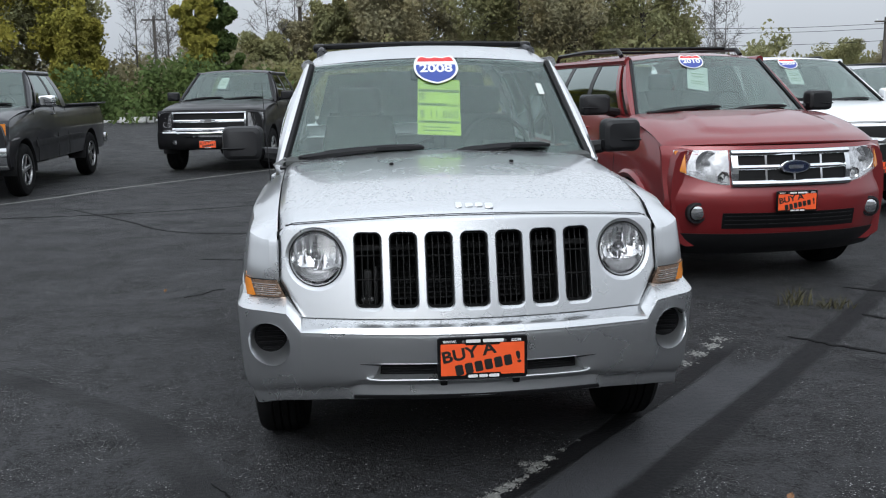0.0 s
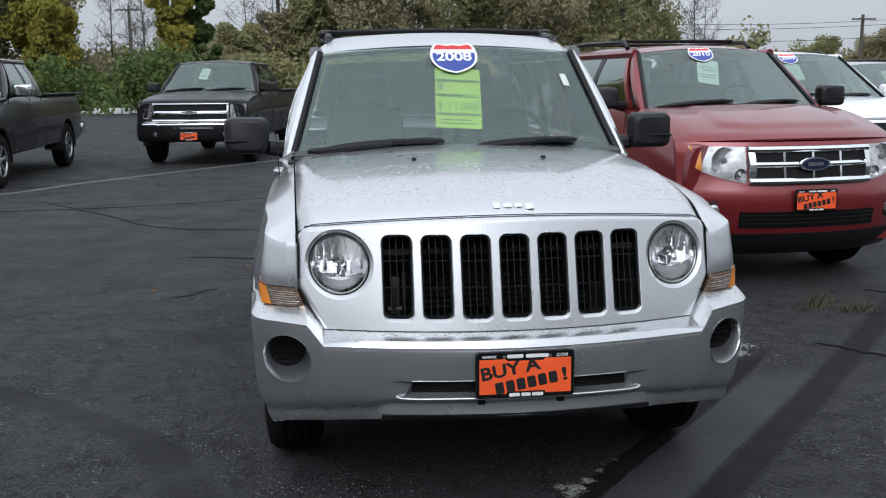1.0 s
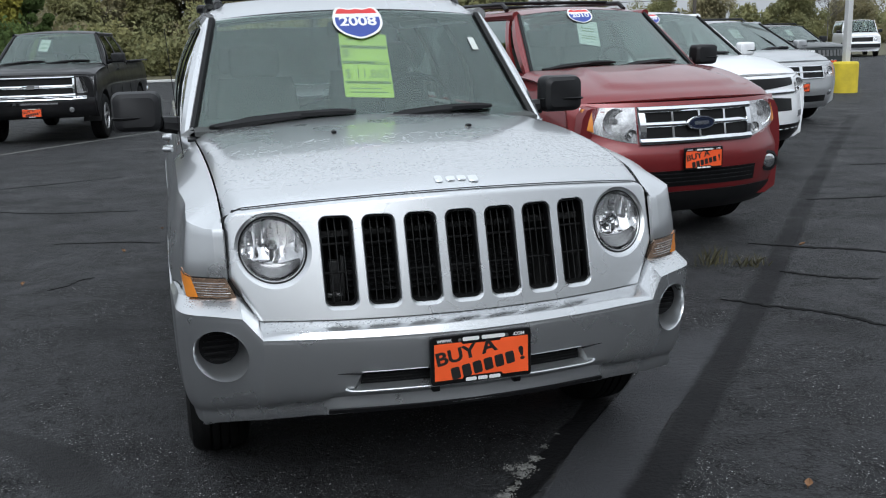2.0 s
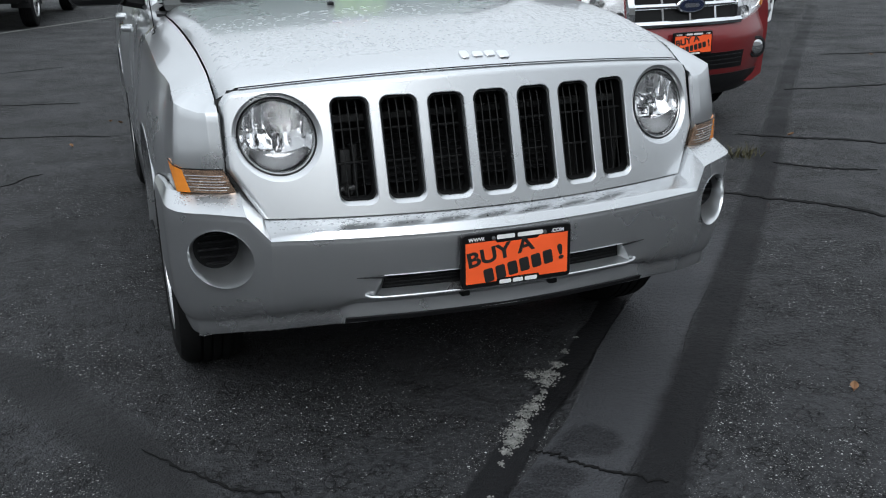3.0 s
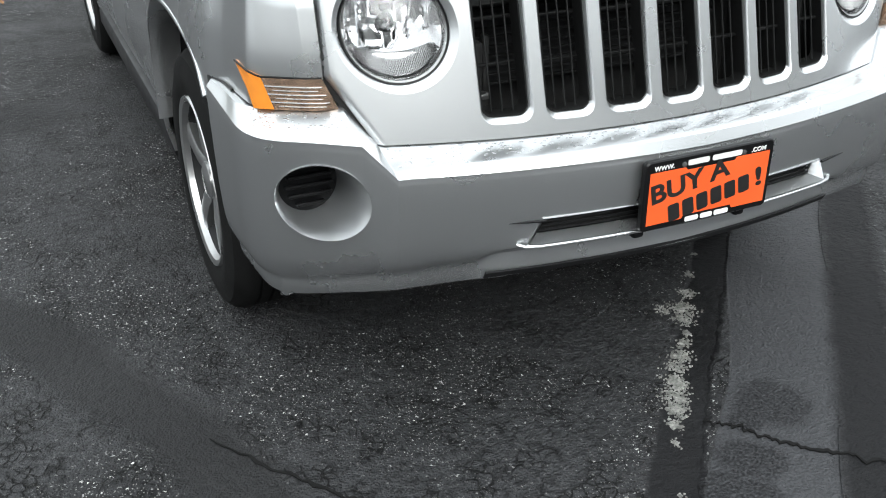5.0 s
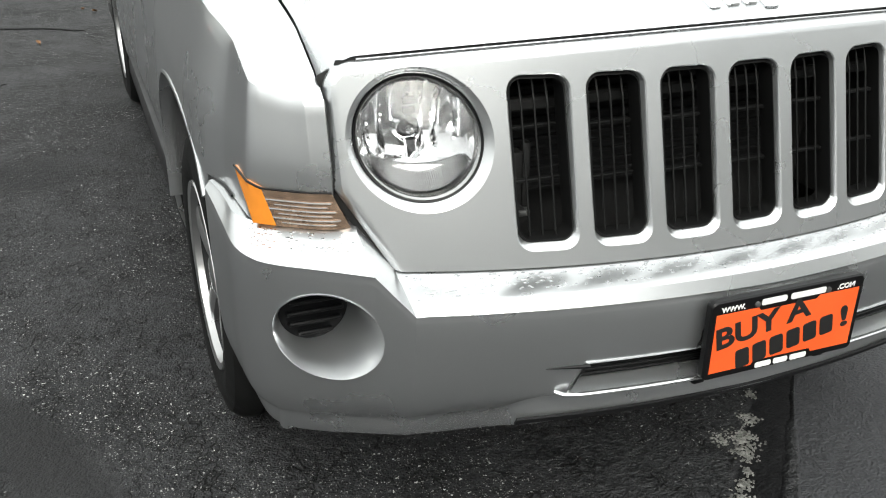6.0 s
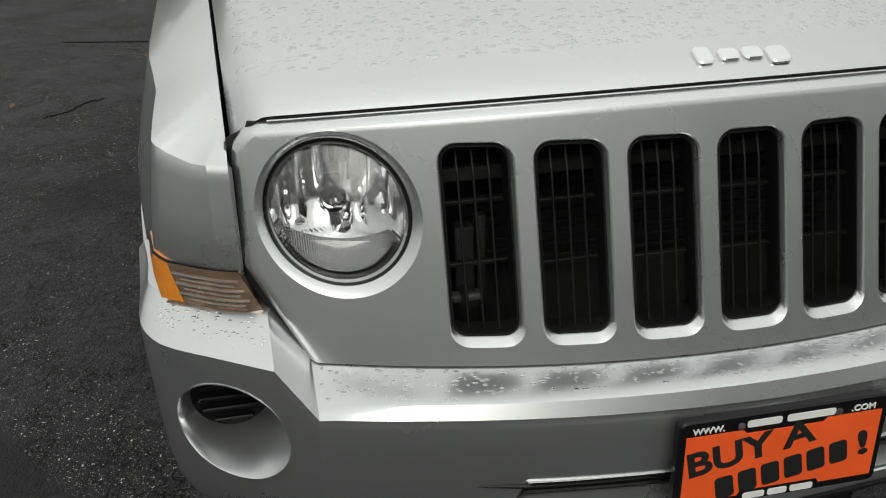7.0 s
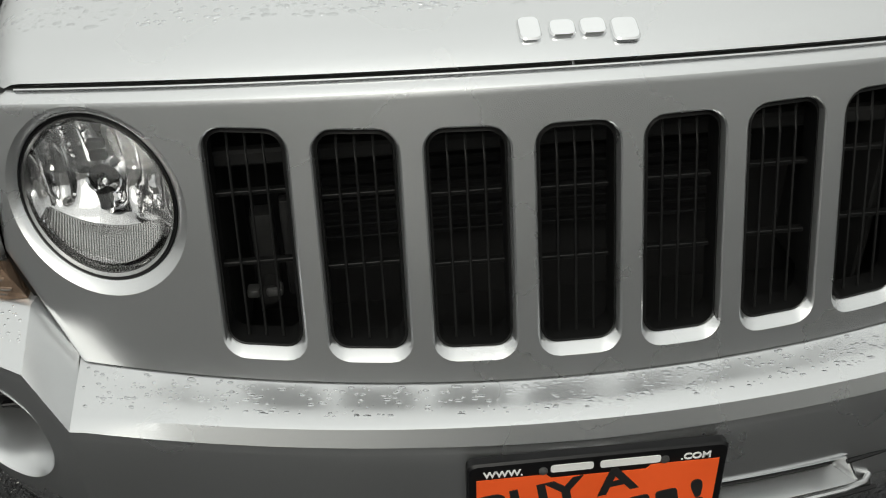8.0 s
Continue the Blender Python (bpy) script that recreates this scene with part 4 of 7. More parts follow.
def body_side(parent):
    curve = flank_curve()
    zs = [0.27, 0.30, 0.34, 0.45, 0.58, 0.70, 0.75, 0.78, 0.805, 0.82, 0.835, 0.85, 0.865, 0.88, 0.90, 0.92, 0.935, 0.945]
    shell = None
    for s in (-1, 1):
        rows = []
        run = np.concatenate([[0], np.cumsum([math.dist(p, q) for p, q in zip(curve, curve[1:])])])
        turn = next(r for r, q in zip(run, curve) if q[1] >= 0.60)
        for r, (x, y) in zip(run, curve):
            line = [flank_point(x, y, z, interp(z, LEAN)) for z in zs]
            # from the crease inwards to the bonnet's edge, or to the belt under the glass
            ty = lerp(0.236, 0.60, r / turn) if r < turn else y
            if ty < 1.36:
                e = hood_point(1, max(0.0, (ty - 0.221) * 1.05))
                goal = np.array((e[0] + 0.006, ty, e[2] - 0.002))
            else:
                goal = np.array((min(0.80, x), y if y < 4.2 else 4.2, 1.128))
            c = np.array(line[-1])
            for f in (0.03, 0.3, 0.6, 0.85, 1.0):
                q = lerp(c, goal, f)
                q[2] += 0.005 * math.sin(math.pi * f)
                line.append(tuple(q))
            rows.append([(s * p[0], p[1], p[2]) for p in line])
        b = sheet(B(), rows, 0.014, face=(s, 0, 0))
        knife = B()
        def arch(yc):
            return smooth_curve([(yc - 0.425, 0.10), (yc - 0.42, 0.40), (yc - 0.39, 0.62), (yc - 0.28, 0.755), (yc - 0.10, 0.792), (yc + 0.12, 0.792), (yc + 0.29, 0.745), (yc + 0.40, 0.60), (yc + 0.43, 0.38), (yc + 0.435, 0.10)], 30)
        for yc in AXLES:
            loft(knife, [[Vector((s * x, p[0], p[1])) for p in arch(yc)] for x in (0.74, 1.0)])
        # room for the bumper and its signal lamp
        loft(knife, [[Vector((s * x, y, z)) for y, z in ((-0.2, 0.1), (0.475, 0.1), (0.475, 0.742), (-0.2, 0.742))] for x in (0.4, 1.0)])
        b = cut(b, knife)
        ob = part("body_side", b, SILVER, parent, "silver wing and flank with flared arches", angle=30)
        # liners
        for yc in AXLES:
            b = B()
            pts = smooth_curve([(yc - 0.44, 0.36), (yc - 0.43, 0.46), (yc - 0.39, 0.64), (yc - 0.28, 0.775), (yc - 0.10, 0.81), (yc + 0.12, 0.81), (yc + 0.29, 0.765), (yc + 0.41, 0.61), (yc + 0.44, 0.46), (yc + 0.445, 0.34)], 22)
            sheet(b, [[(s * x, q[0], q[1]) for q in pts] for x in (0.830, 0.56)], 0.008)
            rbox(b, (s * 0.56, yc, 0.59), (0.01, 0.86, 0.44), 0.003, 1)
            part("arch_liner", b, MATT_DARK, ob)
        # flared lip round each arch
        for yc in AXLES:
            pts = smooth_curve([(yc - 0.345, 0.685), (yc - 0.28, 0.755), (yc - 0.10, 0.792), (yc + 0.12, 0.792), (yc + 0.29, 0.745), (yc + 0.40, 0.60), (yc + 0.43, 0.38)], 30)
            rows = []
            for q in pts:
                d = np.array((q[0] - yc, q[1] - 0.42))
                d /= np.linalg.norm(d)
                rows.append([(s * x, q[0] + d[0] * o, q[1] + d[1] * o) for x, o in ((0.800, -0.003), (0.850, -0.003), (0.878, -0.003), (0.8845, 0.001), (0.8835, 0.008), (0.878, 0.012))])
            b = sheet(B(), rows, 0.006, face=(s, 0, 0))
            part("arch_flare", b, SILVER, ob)
        # sill and doors
        b = B()
        rbox(b, (s * 0.822, 2.16, 0.285), (0.07, 1.74, 0.09), 0.02, 2)
        part("sill", b, PLASTIC, ob)
        for y0, y1 in ((1.42, 2.36), (2.37, 3.06)):
            ys = np.linspace(y0, y1, 7)
            zz = [0.36, 0.45, 0.58, 0.70, 0.78, 0.835, 0.88, 0.92, 0.955, 0.975]
            rows = []
            for y in ys:
                row = []
                for z in zz:
                    p = flank_point(0.846, y, z, interp(z, LEAN))
                    out = 0.016 * math.exp(-((z - 0.50) / 0.07) ** 2)
                    row.append((s * (p[0] + 0.004 + out), p[1], p[2]))
                rows.append(row)
            door = part("door", sheet(B(), rows, 0.012, face=(s, 0, 0)), SILVER, ob, "silver door with a rub strip")
            b = B()
            tube(b, [(s * x, y, z) for x, y, z in ((0.838, y1 - 0.20, 1.0), (0.875, y1 - 0.18, 1.002), (0.875, y1 - 0.06, 1.002), (0.838, y1 - 0.04, 1.0))], 0.012, 8)
            part("door_handle", b, SILVER, door)
        # signal lamp wrapped round the corner
        rows = []
        for t in np.linspace(0, 1, 15):
            col = []
            for v in np.linspace(0, 1, 5):
                bx, tx = lerp(0.690, 0.832, t), lerp(0.718, 0.845, t)
                x = lerp(bx, tx, v)
                zt2 = 0.800 + 0.011 * max(0, t - 0.80) / 0.20
                z = lerp(0.7385, zt2, v)
                ys = [q for q in curve[:41]]
                y = float(np.interp(x, [q[0] for q in ys], [q[1] for q in ys]))
                p = flank_point(x, y, z, interp(z, LEAN))
                col.append((s * (p[0] + 0.006 * min(1, max(0, (x - 0.80) / 0.05))), p[1] - 0.008, p[2]))
            rows.append(col)
        k = 12
        lamp = part("signal_lamp", sheet(B(), rows[:k] if s < 0 else rows[:k][::-1], 0.03, (0, 1, 0)), BROWN_REFLECTING_LENS, ob, "ribbed clear signal lens with orange-brown reflections painted in")
        part("amber_end", sheet(B(), rows[k - 1:] if s < 0 else rows[k - 1:][::-1], 0.02, (-s * 0.7, 0.7, 0)), AMBER, lamp, "amber side reflector")
        b = B()
        for v in (1, 2, 3):
            tube(b, [Vector(r[v]) + Vector((0, -0.0015, 0)) for r in rows[1:k]], 0.0016, 5)
            tube(b, [(Vector(r[v]) + Vector(r[v - 1])) / 2 + Vector((0, -0.001, 0)) for r in rows[2:k - 1]], 0.0012, 5)
        part("lens_rib", b, RIBBED, lamp)
        part("lamp_gap", tube(B(), [Vector(r[4]) + Vector((0, 0.002, 0.001)) for r in rows], 0.0022, 6), SATIN, lamp)
        # seam between the wing and the bumper's end
        seam = [(x, y) for x, y in curve if 0.845 < x and y < 0.46]
        part("bumper_seam", tube(B(), [(s * (x + 0.0008), y, 0.7425) for x, y in seam], 0.0026, 6), SATIN, ob)
        shell = ob
    return shell


def jeep():
    car = thing("silver_suv", pose(0, 0, 0), "wet silver boxy sport utility car with seven-slot front, parked on asphalt", "car")
    front_panel(car)
    bay_front(car)
    for s in (-1, 1):
        headlamp(car, s)
    bumper(car)
    hood(car)
    body_side(car)
    sale_plate(car, Matrix(((1, 0, 0, 0.004), (0, 0, -1, -0.096), (0, 1, 0, 0.551), (0, 0, 0, 1))))
    b = B()
    rbox(b, (0, 2.3, 0.38), (1.12, 3.6, 0.16), 0.03, 2)
    rbox(b, (0, 0.95, 0.55), (1.10, 0.9, 0.3), 0.05, 2)
    part("underbody", b, MATT_DARK, car)
    gp = dict(wb=0.775, wt=0.640, zb=1.150, zt=1.605, y0b=1.43, y0t=1.815, y1t=4.02, y1b=4.27, bow=0.13, crown=0.045, dome=0.06, pillars=[(1.58, 1.90), (2.37, 2.42), (3.10, 3.06), (3.75, 3.66)])
    front = greenhouse(car, gp, SILVER, WINDOW, DARK_WINDOW)
    # belt panel between the wings' tops and the glass
    b = B()
    sheet(b, [[(u * 0.775, y - 0.10 * (1 - u * u), z) for u in np.linspace(-1, 1, 13)] for y, z in ((1.52, 1.10), (1.40, 1.125), (1.345, 1.118))], 0.01)
    part("cowl", b, PLASTIC, car, "black plastic cowl")
    for s in (-1, 1):
        b = B()
        sheet(b, [[(s * (0.80 - 0.02 * k), y, 1.112 + 0.012 * k) for k in range(4)] for y in np.linspace(1.40, 4.25, 9)], 0.02)
        part("belt_panel", b, SILVER, car)
        side_mirror(car, s, (s * 0.970, 1.60, 1.225), (0.205, 0.12, 0.170))
        # roof rail with feet
        b = B()
        tube(b, [(s * 0.575, y, z) for y, z in ((1.98, 1.65), (2.02, 1.682), (2.2, 1.700), (3.0, 1.712), (3.7, 1.70), (3.92, 1.675), (3.95, 1.64))], 0.019, 8)
        for y in (2.05, 2.95, 3.85):
            rbox(b, (s * 0.575, y, 1.668), (0.045, 0.10, 0.06), 0.018, 2)
        part("roof_rail", b, SATIN, car, "black roof rail")
    for y in (2.30, 3.45):
        b = B()
        tube(b, [(x, y, 1.722 + 0.010 * (1 - (x / 0.6) ** 2)) for x in np.linspace(-0.6, 0.6, 9)], 0.017, 8)
        for s in (-1, 1):
            rbox(b, (s * 0.59, y, 1.715), (0.07, 0.075, 0.05), 0.018, 2)
        part("cross_bar", b, SATIN, car, "black roof cross bar")
    wipers(car, front, ((-0.86, -0.10), (0.02, 0.72)))
    for s in (-1, 1):
        for y, turn in ((AXLES[0], 0.35), (AXLES[1], 0.9)):
            wheel(car, (s * 0.757, y, 0.345), s, 0.345, 0.21, 0.222, 5, turn)
    # mast aerial on the wing
    b = B()
    lathe(b, [(0, 0.018), (0.012, 0.016), (0.030, 0.008)], (-0.80, 1.10, 1.045), "z", 12)
    tube(b, [(-0.80, 1.10, 1.07), (-0.815, 1.14, 1.30), (-0.83, 1.18, 1.56)], [0.0022, 0.0016, 0.0012], 6)
    part("aerial", b, SATIN, car, "thin black mast aerial")
    # year shield, price card and small tag inside the windscreen
    shield(car, front, 0.026, 0.865, 0.225, "2008")
    card(car, front, 0.022, 0.49, 1.52)
    tag = B()
    rows = [[front(u, v) + Vector((0, -0.004, 0)) for u in (0.79, 0.835)] for v in (0.62, 0.74)]
    sheet(tag, rows, 0.002)
    part("paper_tag", tag, PAPER, car)
    return car


def on_screen(front, u, v, out=-0.010):
    """Frame of the windscreen's surface about (u, v): across, up, outward."""
    c, a = front(u, v), front(u + 0.02, v)
    q = front(u, v + 0.02)
    ex, ey = (a - c).normalized(), (q - c).normalized()
    n = ex.cross(ey).normalized()
    ex = ey.cross(n)
    m = Matrix((ex, ey, n)).transposed().to_4x4()
    m.translation = c + n * out
    return m


def shield(parent, front, u, v, w, year):
    m = on_screen(front, u, v, 0.006)
    crest = smooth_curve([(0.0, 0.385), (0.16, 0.355), (0.36, 0.395), (0.455, 0.29), (0.505, 0.08), (0.48, -0.12), (0.36, -0.29), (0.17, -0.40), (0.0, -0.455)], 33)
    crest = [(x, y) for x, y in crest] + [(-x, y) for x, y in crest[-2:0:-1]]
    b = loft(B(), [[Vector((x * w, y * w, d)) for x, y in crest] for d in (0, 0.001)])
    b.transform(m)
    ob = part("year_shield", b, WHITE_INK, parent, "white shield sticker with red and blue fields and a year")
    for mt, lo, hi in ((SHIELD_BLUE, -0.5, 0.145), (SHIELD_RED, 0.185, 0.5)):
        pts = [(x * 0.9, y * 0.9) for x, y in crest if lo < y * 0.9 < hi]
        b = loft(B(), [[Vector((x * w, y * w, d)) for x, y in pts] for d in (0.0011, 0.0016)])
        b.transform(m)
        part("shield_band", b, mt, ob)
    flat_text("year", year, w * 0.33, m @ pose(0, 0.0, 0.0022), WHITE_INK, ob, 0.0003, 1.15, bold=0.0013 * w / 0.155)
    return ob


def card(parent, front, u, v, k):
    w, h = 0.155, 0.240
    m = on_screen(front, u, v) @ pose(0, 0, 0, 0, 0, -4) @ Matrix.Diagonal((k * 0.91, k, 1, 1))
    b = loft(B(), [[Vector((x, y, d)) for x, y in rounded(w, h, 0.004, 2)] for d in (0, 0.0008)])
    b.transform(m)
    ob = part("price_card", b, LIME, parent, "lime green price card with a handwritten price")
    b = B()
    for y, wd, ht, x in ((0.068, 0.150, 0.012, 0), (0.008, 0.150, 0.012, 0), (-0.066, 0.146, 0.010, 0), (0.098, 0.05, 0.006, -0.03), (-0.088, 0.10, 0.004, -0.01), (-0.102, 0.12, 0.004, 0)):
        loft(b, [[Vector((x + px, y + py, d)) for px, py in rounded(wd, ht, 0.001, 1)] for d in (0.0009, 0.0014)])
    b.transform(m)
    part("printed_bands", b, GREEN_INK, ob)
    flat_text("price_sign", "$", 0.05, m @ pose(-0.060, 0.038, 0.0018), GREEN_INK, ob, 0.0003, bold=0.001)
    flat_text("price", "$ 11,860", 0.046, m @ pose(0, -0.035, 0.0018), GREEN_INK, ob, 0.0003, 0.88)
    flat_text("now", "NOW", 0.014, m @ pose(0.052, 0.0085, 0.0019), LIME, ob, 0.0003, 1.3, bold=0.0004)
    return ob


jeep()


# ---------- the other vehicles: one builder for all, with the front of each built upon it ----------
def vehicle(name, m, label, paint_mat, sp, category="car", group=""):
    """Body, bonnet, glass and wheels of a vehicle that faces -y with its nose at y = 0. Returns the thing and the map of its nose."""
    car = thing(name, m, label, category, group)
    W, L, zh0, zh1, yws, zb = sp["W"], sp["L"], sp["zh0"], sp["zh1"], sp["yws"], sp["zb"]
    a = sp.get("round", 0.34)
    prof = sp["prof"]

    def at(x, z, off=0.0):
        return Vector((x, a * abs(x / W) ** 2.6 + interp(z, prof) - off, z))

    zs = np.linspace(prof[0][0], zh0, 16)
    us = np.concatenate([np.linspace(-1, -0.8, 6)[:-1], np.linspace(-0.8, 0.8, 41), np.linspace(0.8, 1, 6)[1:]])
    part("front_fascia", sheet(B(), [[at(u * W, z) for u in us] for z in zs], 0.02, (0, 1, 0)), paint_mat, car)
    # bonnet
    rows = []
    for t in np.concatenate([[0, 0.01, 0.03, 0.06], np.linspace(0.1, 0.25, 7)[:-1], np.linspace(0.25, 1, 12)]):
        row = []
        for u in us:
            x = u * W * 0.97
            y0 = at(x, zh0).y
            rise = (zh1 - zh0) * (1 - (1 - t) ** 2.0) + 0.02 * min(1, t / 0.05)
            z = zh0 + rise + 0.025 * (1 - u * u) - 0.04 * max(0, abs(u) - 0.85) ** 2 / 0.0225
            z += sp.get("dome", 0.0) * min(1, max(0, (0.70 - 0.16 * t - abs(u)) / 0.06)) * min(1, max(0, (t - 0.10 - 0.25 * max(0, abs(u) - 0.4)) / 0.08)) * min(1, (1.02 - t) / 0.3)
            row.append((x, lerp(y0, yws - 0.04, t), z + sp.get("ridge", 0.0) * math.exp(-((abs(u) - 0.55) / 0.1) ** 2) * min(1, t / 0.2)))
        rows.append(row)
    part("hood", sheet(B(), rows, 0.02, face=(0, 0, 1)), paint_mat, car)
    # the main body from the front corners to the tail
    secs = []
    ys = np.concatenate([[a * 0.82, a, a + 0.2], np.linspace(a + 0.5, L - 0.4, 10), [L - 0.15, L - 0.03, L]])
    for y in ys:
        w = W * interp(y, [(a * 0.82, 0.965), (a + 0.1, 0.99), (a + 0.5, 1), (L - 0.4, 1), (L - 0.12, 0.96), (L, 0.86)])
        top = interp(y, [(a * 0.8, zh0 - 0.03), (yws * 0.6, lerp(zh0, zh1, 0.82) - 0.03), (yws, zh1 - 0.01), (yws + 0.1, zb), (L, sp.get("zrear", zb))])
        lo = sp.get("zlow", 0.30)
        half = [(0, lo), (w * 0.86, lo), (w * 0.965, lo + 0.05), (w * 0.985, lerp(lo, top, 0.35)), (w * 1.0, lerp(lo, top, 0.52)), (w * 0.992, lerp(lo, top, 0.72)), (w * 0.965, lerp(lo, top, 0.9)), (w * 0.925, top - 0.012), (w * 0.88, top), (0, top + 0.005)]
        secs.append([Vector((x, y, z)) for x, z in half] + [Vector((-x, y, z)) for x, z in half[-2:0:-1]])
    b = loft(B(), secs)
    knife = B()
    r, wr = sp["r"], sp.get("arch", 0.07)
    for y in sp["axles"]:
        for s in (-1, 1):
            rings = [[Vector((s * x, y + (r + wr) * math.cos(t), r * 0.98 + (r + wr) * math.sin(t))) for t in np.linspace(0, 2 * math.pi, 32, endpoint=False)] for x in (W - 0.30, W + 0.1)]
            loft(knife, rings)
    if sp.get("bed"):
        y0, y1 = sp["bed"]
        loft(knife, [[Vector((x, y, z)) for x, y in ((-W * 0.84, y0), (W * 0.84, y0), (W * 0.84, y1), (-W * 0.84, y1))] for z in (zb - 0.5, zb + 0.6)])
    part("body", cut(b, knife), paint_mat, car)
    for y in sp["axles"]:
        for s in (-1, 1):
            b = B()
            sheet(b, [[(s * x, y + (r + wr - 0.006) * math.cos(t), r * 0.98 + (r + wr - 0.006) * math.sin(t)) for t in np.linspace(-0.1, math.pi + 0.1, 18)] for x in (W - 0.01, W - 0.31)], 0.005)
            part("arch_liner", b, MATT_DARK, car)
            wheel(car, (s * (W - 0.125), y, r), s, r, 0.23, sp.get("rim", 0.215), sp.get("spokes", 5), 0.3 + y, fine=False)
    gp = dict(wb=W * sp.get("wbf", 0.93), wt=sp["wt"], zb=zb, zt=sp["zt"], y0b=yws, y0t=sp["y0t"], y1t=sp["y1t"], y1b=sp["y1b"], bow=0.12, crown=0.05, pillars=sp["pillars"], rear_seat=sp.get("rear_seat", True))
    front = greenhouse(car, gp, paint_mat, WINDOW, sp.get("side_glass", DARK_WINDOW))
    b = B()
    sheet(b, [[(u * W * 0.9, y - 0.11 * (1 - u * u), z) for u in np.linspace(-1, 1, 9)] for y, z in ((yws + 0.06, zb - 0.03), (yws - 0.03, zb - 0.01), (yws - 0.09, zh1 + 0.004))], 0.01)
    part("cowl", b, PLASTIC, car)
    wipers(car, front, ((-0.86, -0.06), (0.0, 0.76)))
    for s in (-1, 1):
        side_mirror(car, s, (s * (W + 0.13), yws + 0.22, zb + 0.08), sp.get("mirror", (0.24, 0.12, 0.17)), sp.get("mirror_cover"))
    # door seams and handles
    for s in (-1, 1):
        for y in sp.get("seams", ()):
            b = B()
            tube(b, [(s * W * k, y, z) for k, z in ((0.988, 0.45), (1.001, 0.62), (0.996, 0.85), (0.955, zb - 0.02))], 0.006, 5)
            part("door_seam", b, MATT_DARK, car)
        for y in sp.get("handles", ()):
            b = B()
            tube(b, [(s * W * 0.96, y - 0.08, zb - 0.13), (s * W * 1.005, y - 0.06, zb - 0.13), (s * W * 1.005, y + 0.06, zb - 0.13), (s * W * 0.96, y + 0.08, zb - 0.13)], 0.012, 6)
            part("door_handle", b, sp.get("handle_mat", paint_mat), car)
        if sp.get("side_strip"):
            b = B()
            sheet(b, [[(s * (W * 1.0 + 0.006 * k), y, z) for k, z in ((0.3, sp["side_strip"] - 0.05), (1, sp["side_strip"]), (0.3, sp["side_strip"] + 0.05))] for y in np.linspace(sp["axles"][0] + r + 0.12, sp["axles"][1] - r - 0.12, 5)], 0.01)
            part("side_strip", b, PLASTIC, car)
    return car, at, front


def fpanel(at, x0, x1, lo, hi, off, thick, n=10, rows=3, bulge=0.0):
    """A plate on the nose between two x; lo and hi are heights, as numbers or as functions of 0..1 across."""
    f = lambda q, t: q(t) if callable(q) else q
    g = [[at(lerp(x0, x1, t), lerp(f(lo, t), f(hi, t), v), off + bulge * math.sin(math.pi * v)) for t in np.linspace(0, 1, n)] for v in np.linspace(0, 1, rows)]
    return sheet(B(), g, thick, (0, 1, 0))


def lamp_unit(car, at, s, x0, x1, lo, hi, amber=0.0, eye=(0.5, 0.5), r=0.06, name="headlamp", small=(0.15, 0.25, 0.03)):
    """A clear lamp: dark tub, mirror bowls behind a lens, an amber outer end."""
    f = lambda q, t: q(t) if callable(q) else q
    xa, xb = s * x0, s * x1
    tub = part(name, fpanel(at, xa, xb, lo, hi, 0.004, 0.02), LAMP_TUB, car, "clear headlamp with mirror bowls")
    ze = lerp(f(lo, eye[0]), f(hi, eye[0]), eye[1])
    c = at(lerp(xa, xb, eye[0]), ze, 0.004)
    part("lamp_bowl", lathe(B(), [(-0.012, r), (-0.008, r * 0.96), (0.0, r * 0.6), (0.003, r * 0.2)], c, "y", 20, cap=False), LAMP_BOWL, tub)
    part("lamp_bulb", lathe(B(), [(-0.02, r * 0.12), (-0.014, r * 0.25), (0.0, r * 0.25)], c, "y", 12), BRACKET, tub)
    k = at(lerp(xa, xb, small[0]), lerp(f(lo, small[0]), f(hi, small[0]), small[1]), 0.004)
    part("signal_bowl", lathe(B(), [(-0.018, small[2]), (-0.012, small[2] * 0.9), (-0.004, small[2] * 0.5), (-0.010, small[2] * 0.2)], k, "y", 18, cap=False), RIBBED, tub)
    lens = part("lens", fpanel(at, xa, xb, lo, hi, 0.030, 0.004), LENS, tub)
    lens.visible_shadow = False
    if amber:
        xm = lerp(xa, xb, 1 - amber)
        part("amber_lens", fpanel(at, xm, xb, lambda t: lerp(f(lo, 1 - amber), f(lo, 1), t) + 0.004, lambda t: lerp(f(hi, 1 - amber), f(hi, 1), t) - 0.004, 0.033, 0.02), AMBER, tub, "amber lens")
    return tub


def plate_on(car, at, z, off=0.02, x=0.0):
    c = at(x, z, off)
    sale_plate(car, Matrix(((1, 0, 0, c.x), (0, 0, -1, c.y), (0, 1, 0, c.z), (0, 0, 0, 1))))


def screen_papers(car, front, year, u=-0.16, w=0.24, turn=-6):
    if year:
        shield(car, front, u, 0.88, w, year)
    m = on_screen(front, u, 0.60) @ pose(0, 0, 0, 0, 0, turn)
    b = loft(B(), [[Vector((x, y, d)) for x, y in rounded(0.175, 0.31, 0.004, 2)] for d in (0, 0.001)])
    b.transform(m)
    ob = part("price_sheet", b, PAPER, car, "pale paper price sheet inside the windscreen")
    for y, wd in ((0.055, 0.12), (0.02, 0.10), (-0.045, 0.115), (-0.075, 0.12)):
        b = loft(B(), [[Vector((px, y + py, d)) for px, py in rounded(wd, 0.011, 0.002, 1)] for d in (0.0012, 0.0016)])
        b.transform(m)
        part("print_bar", b, GREEN_INK, ob)


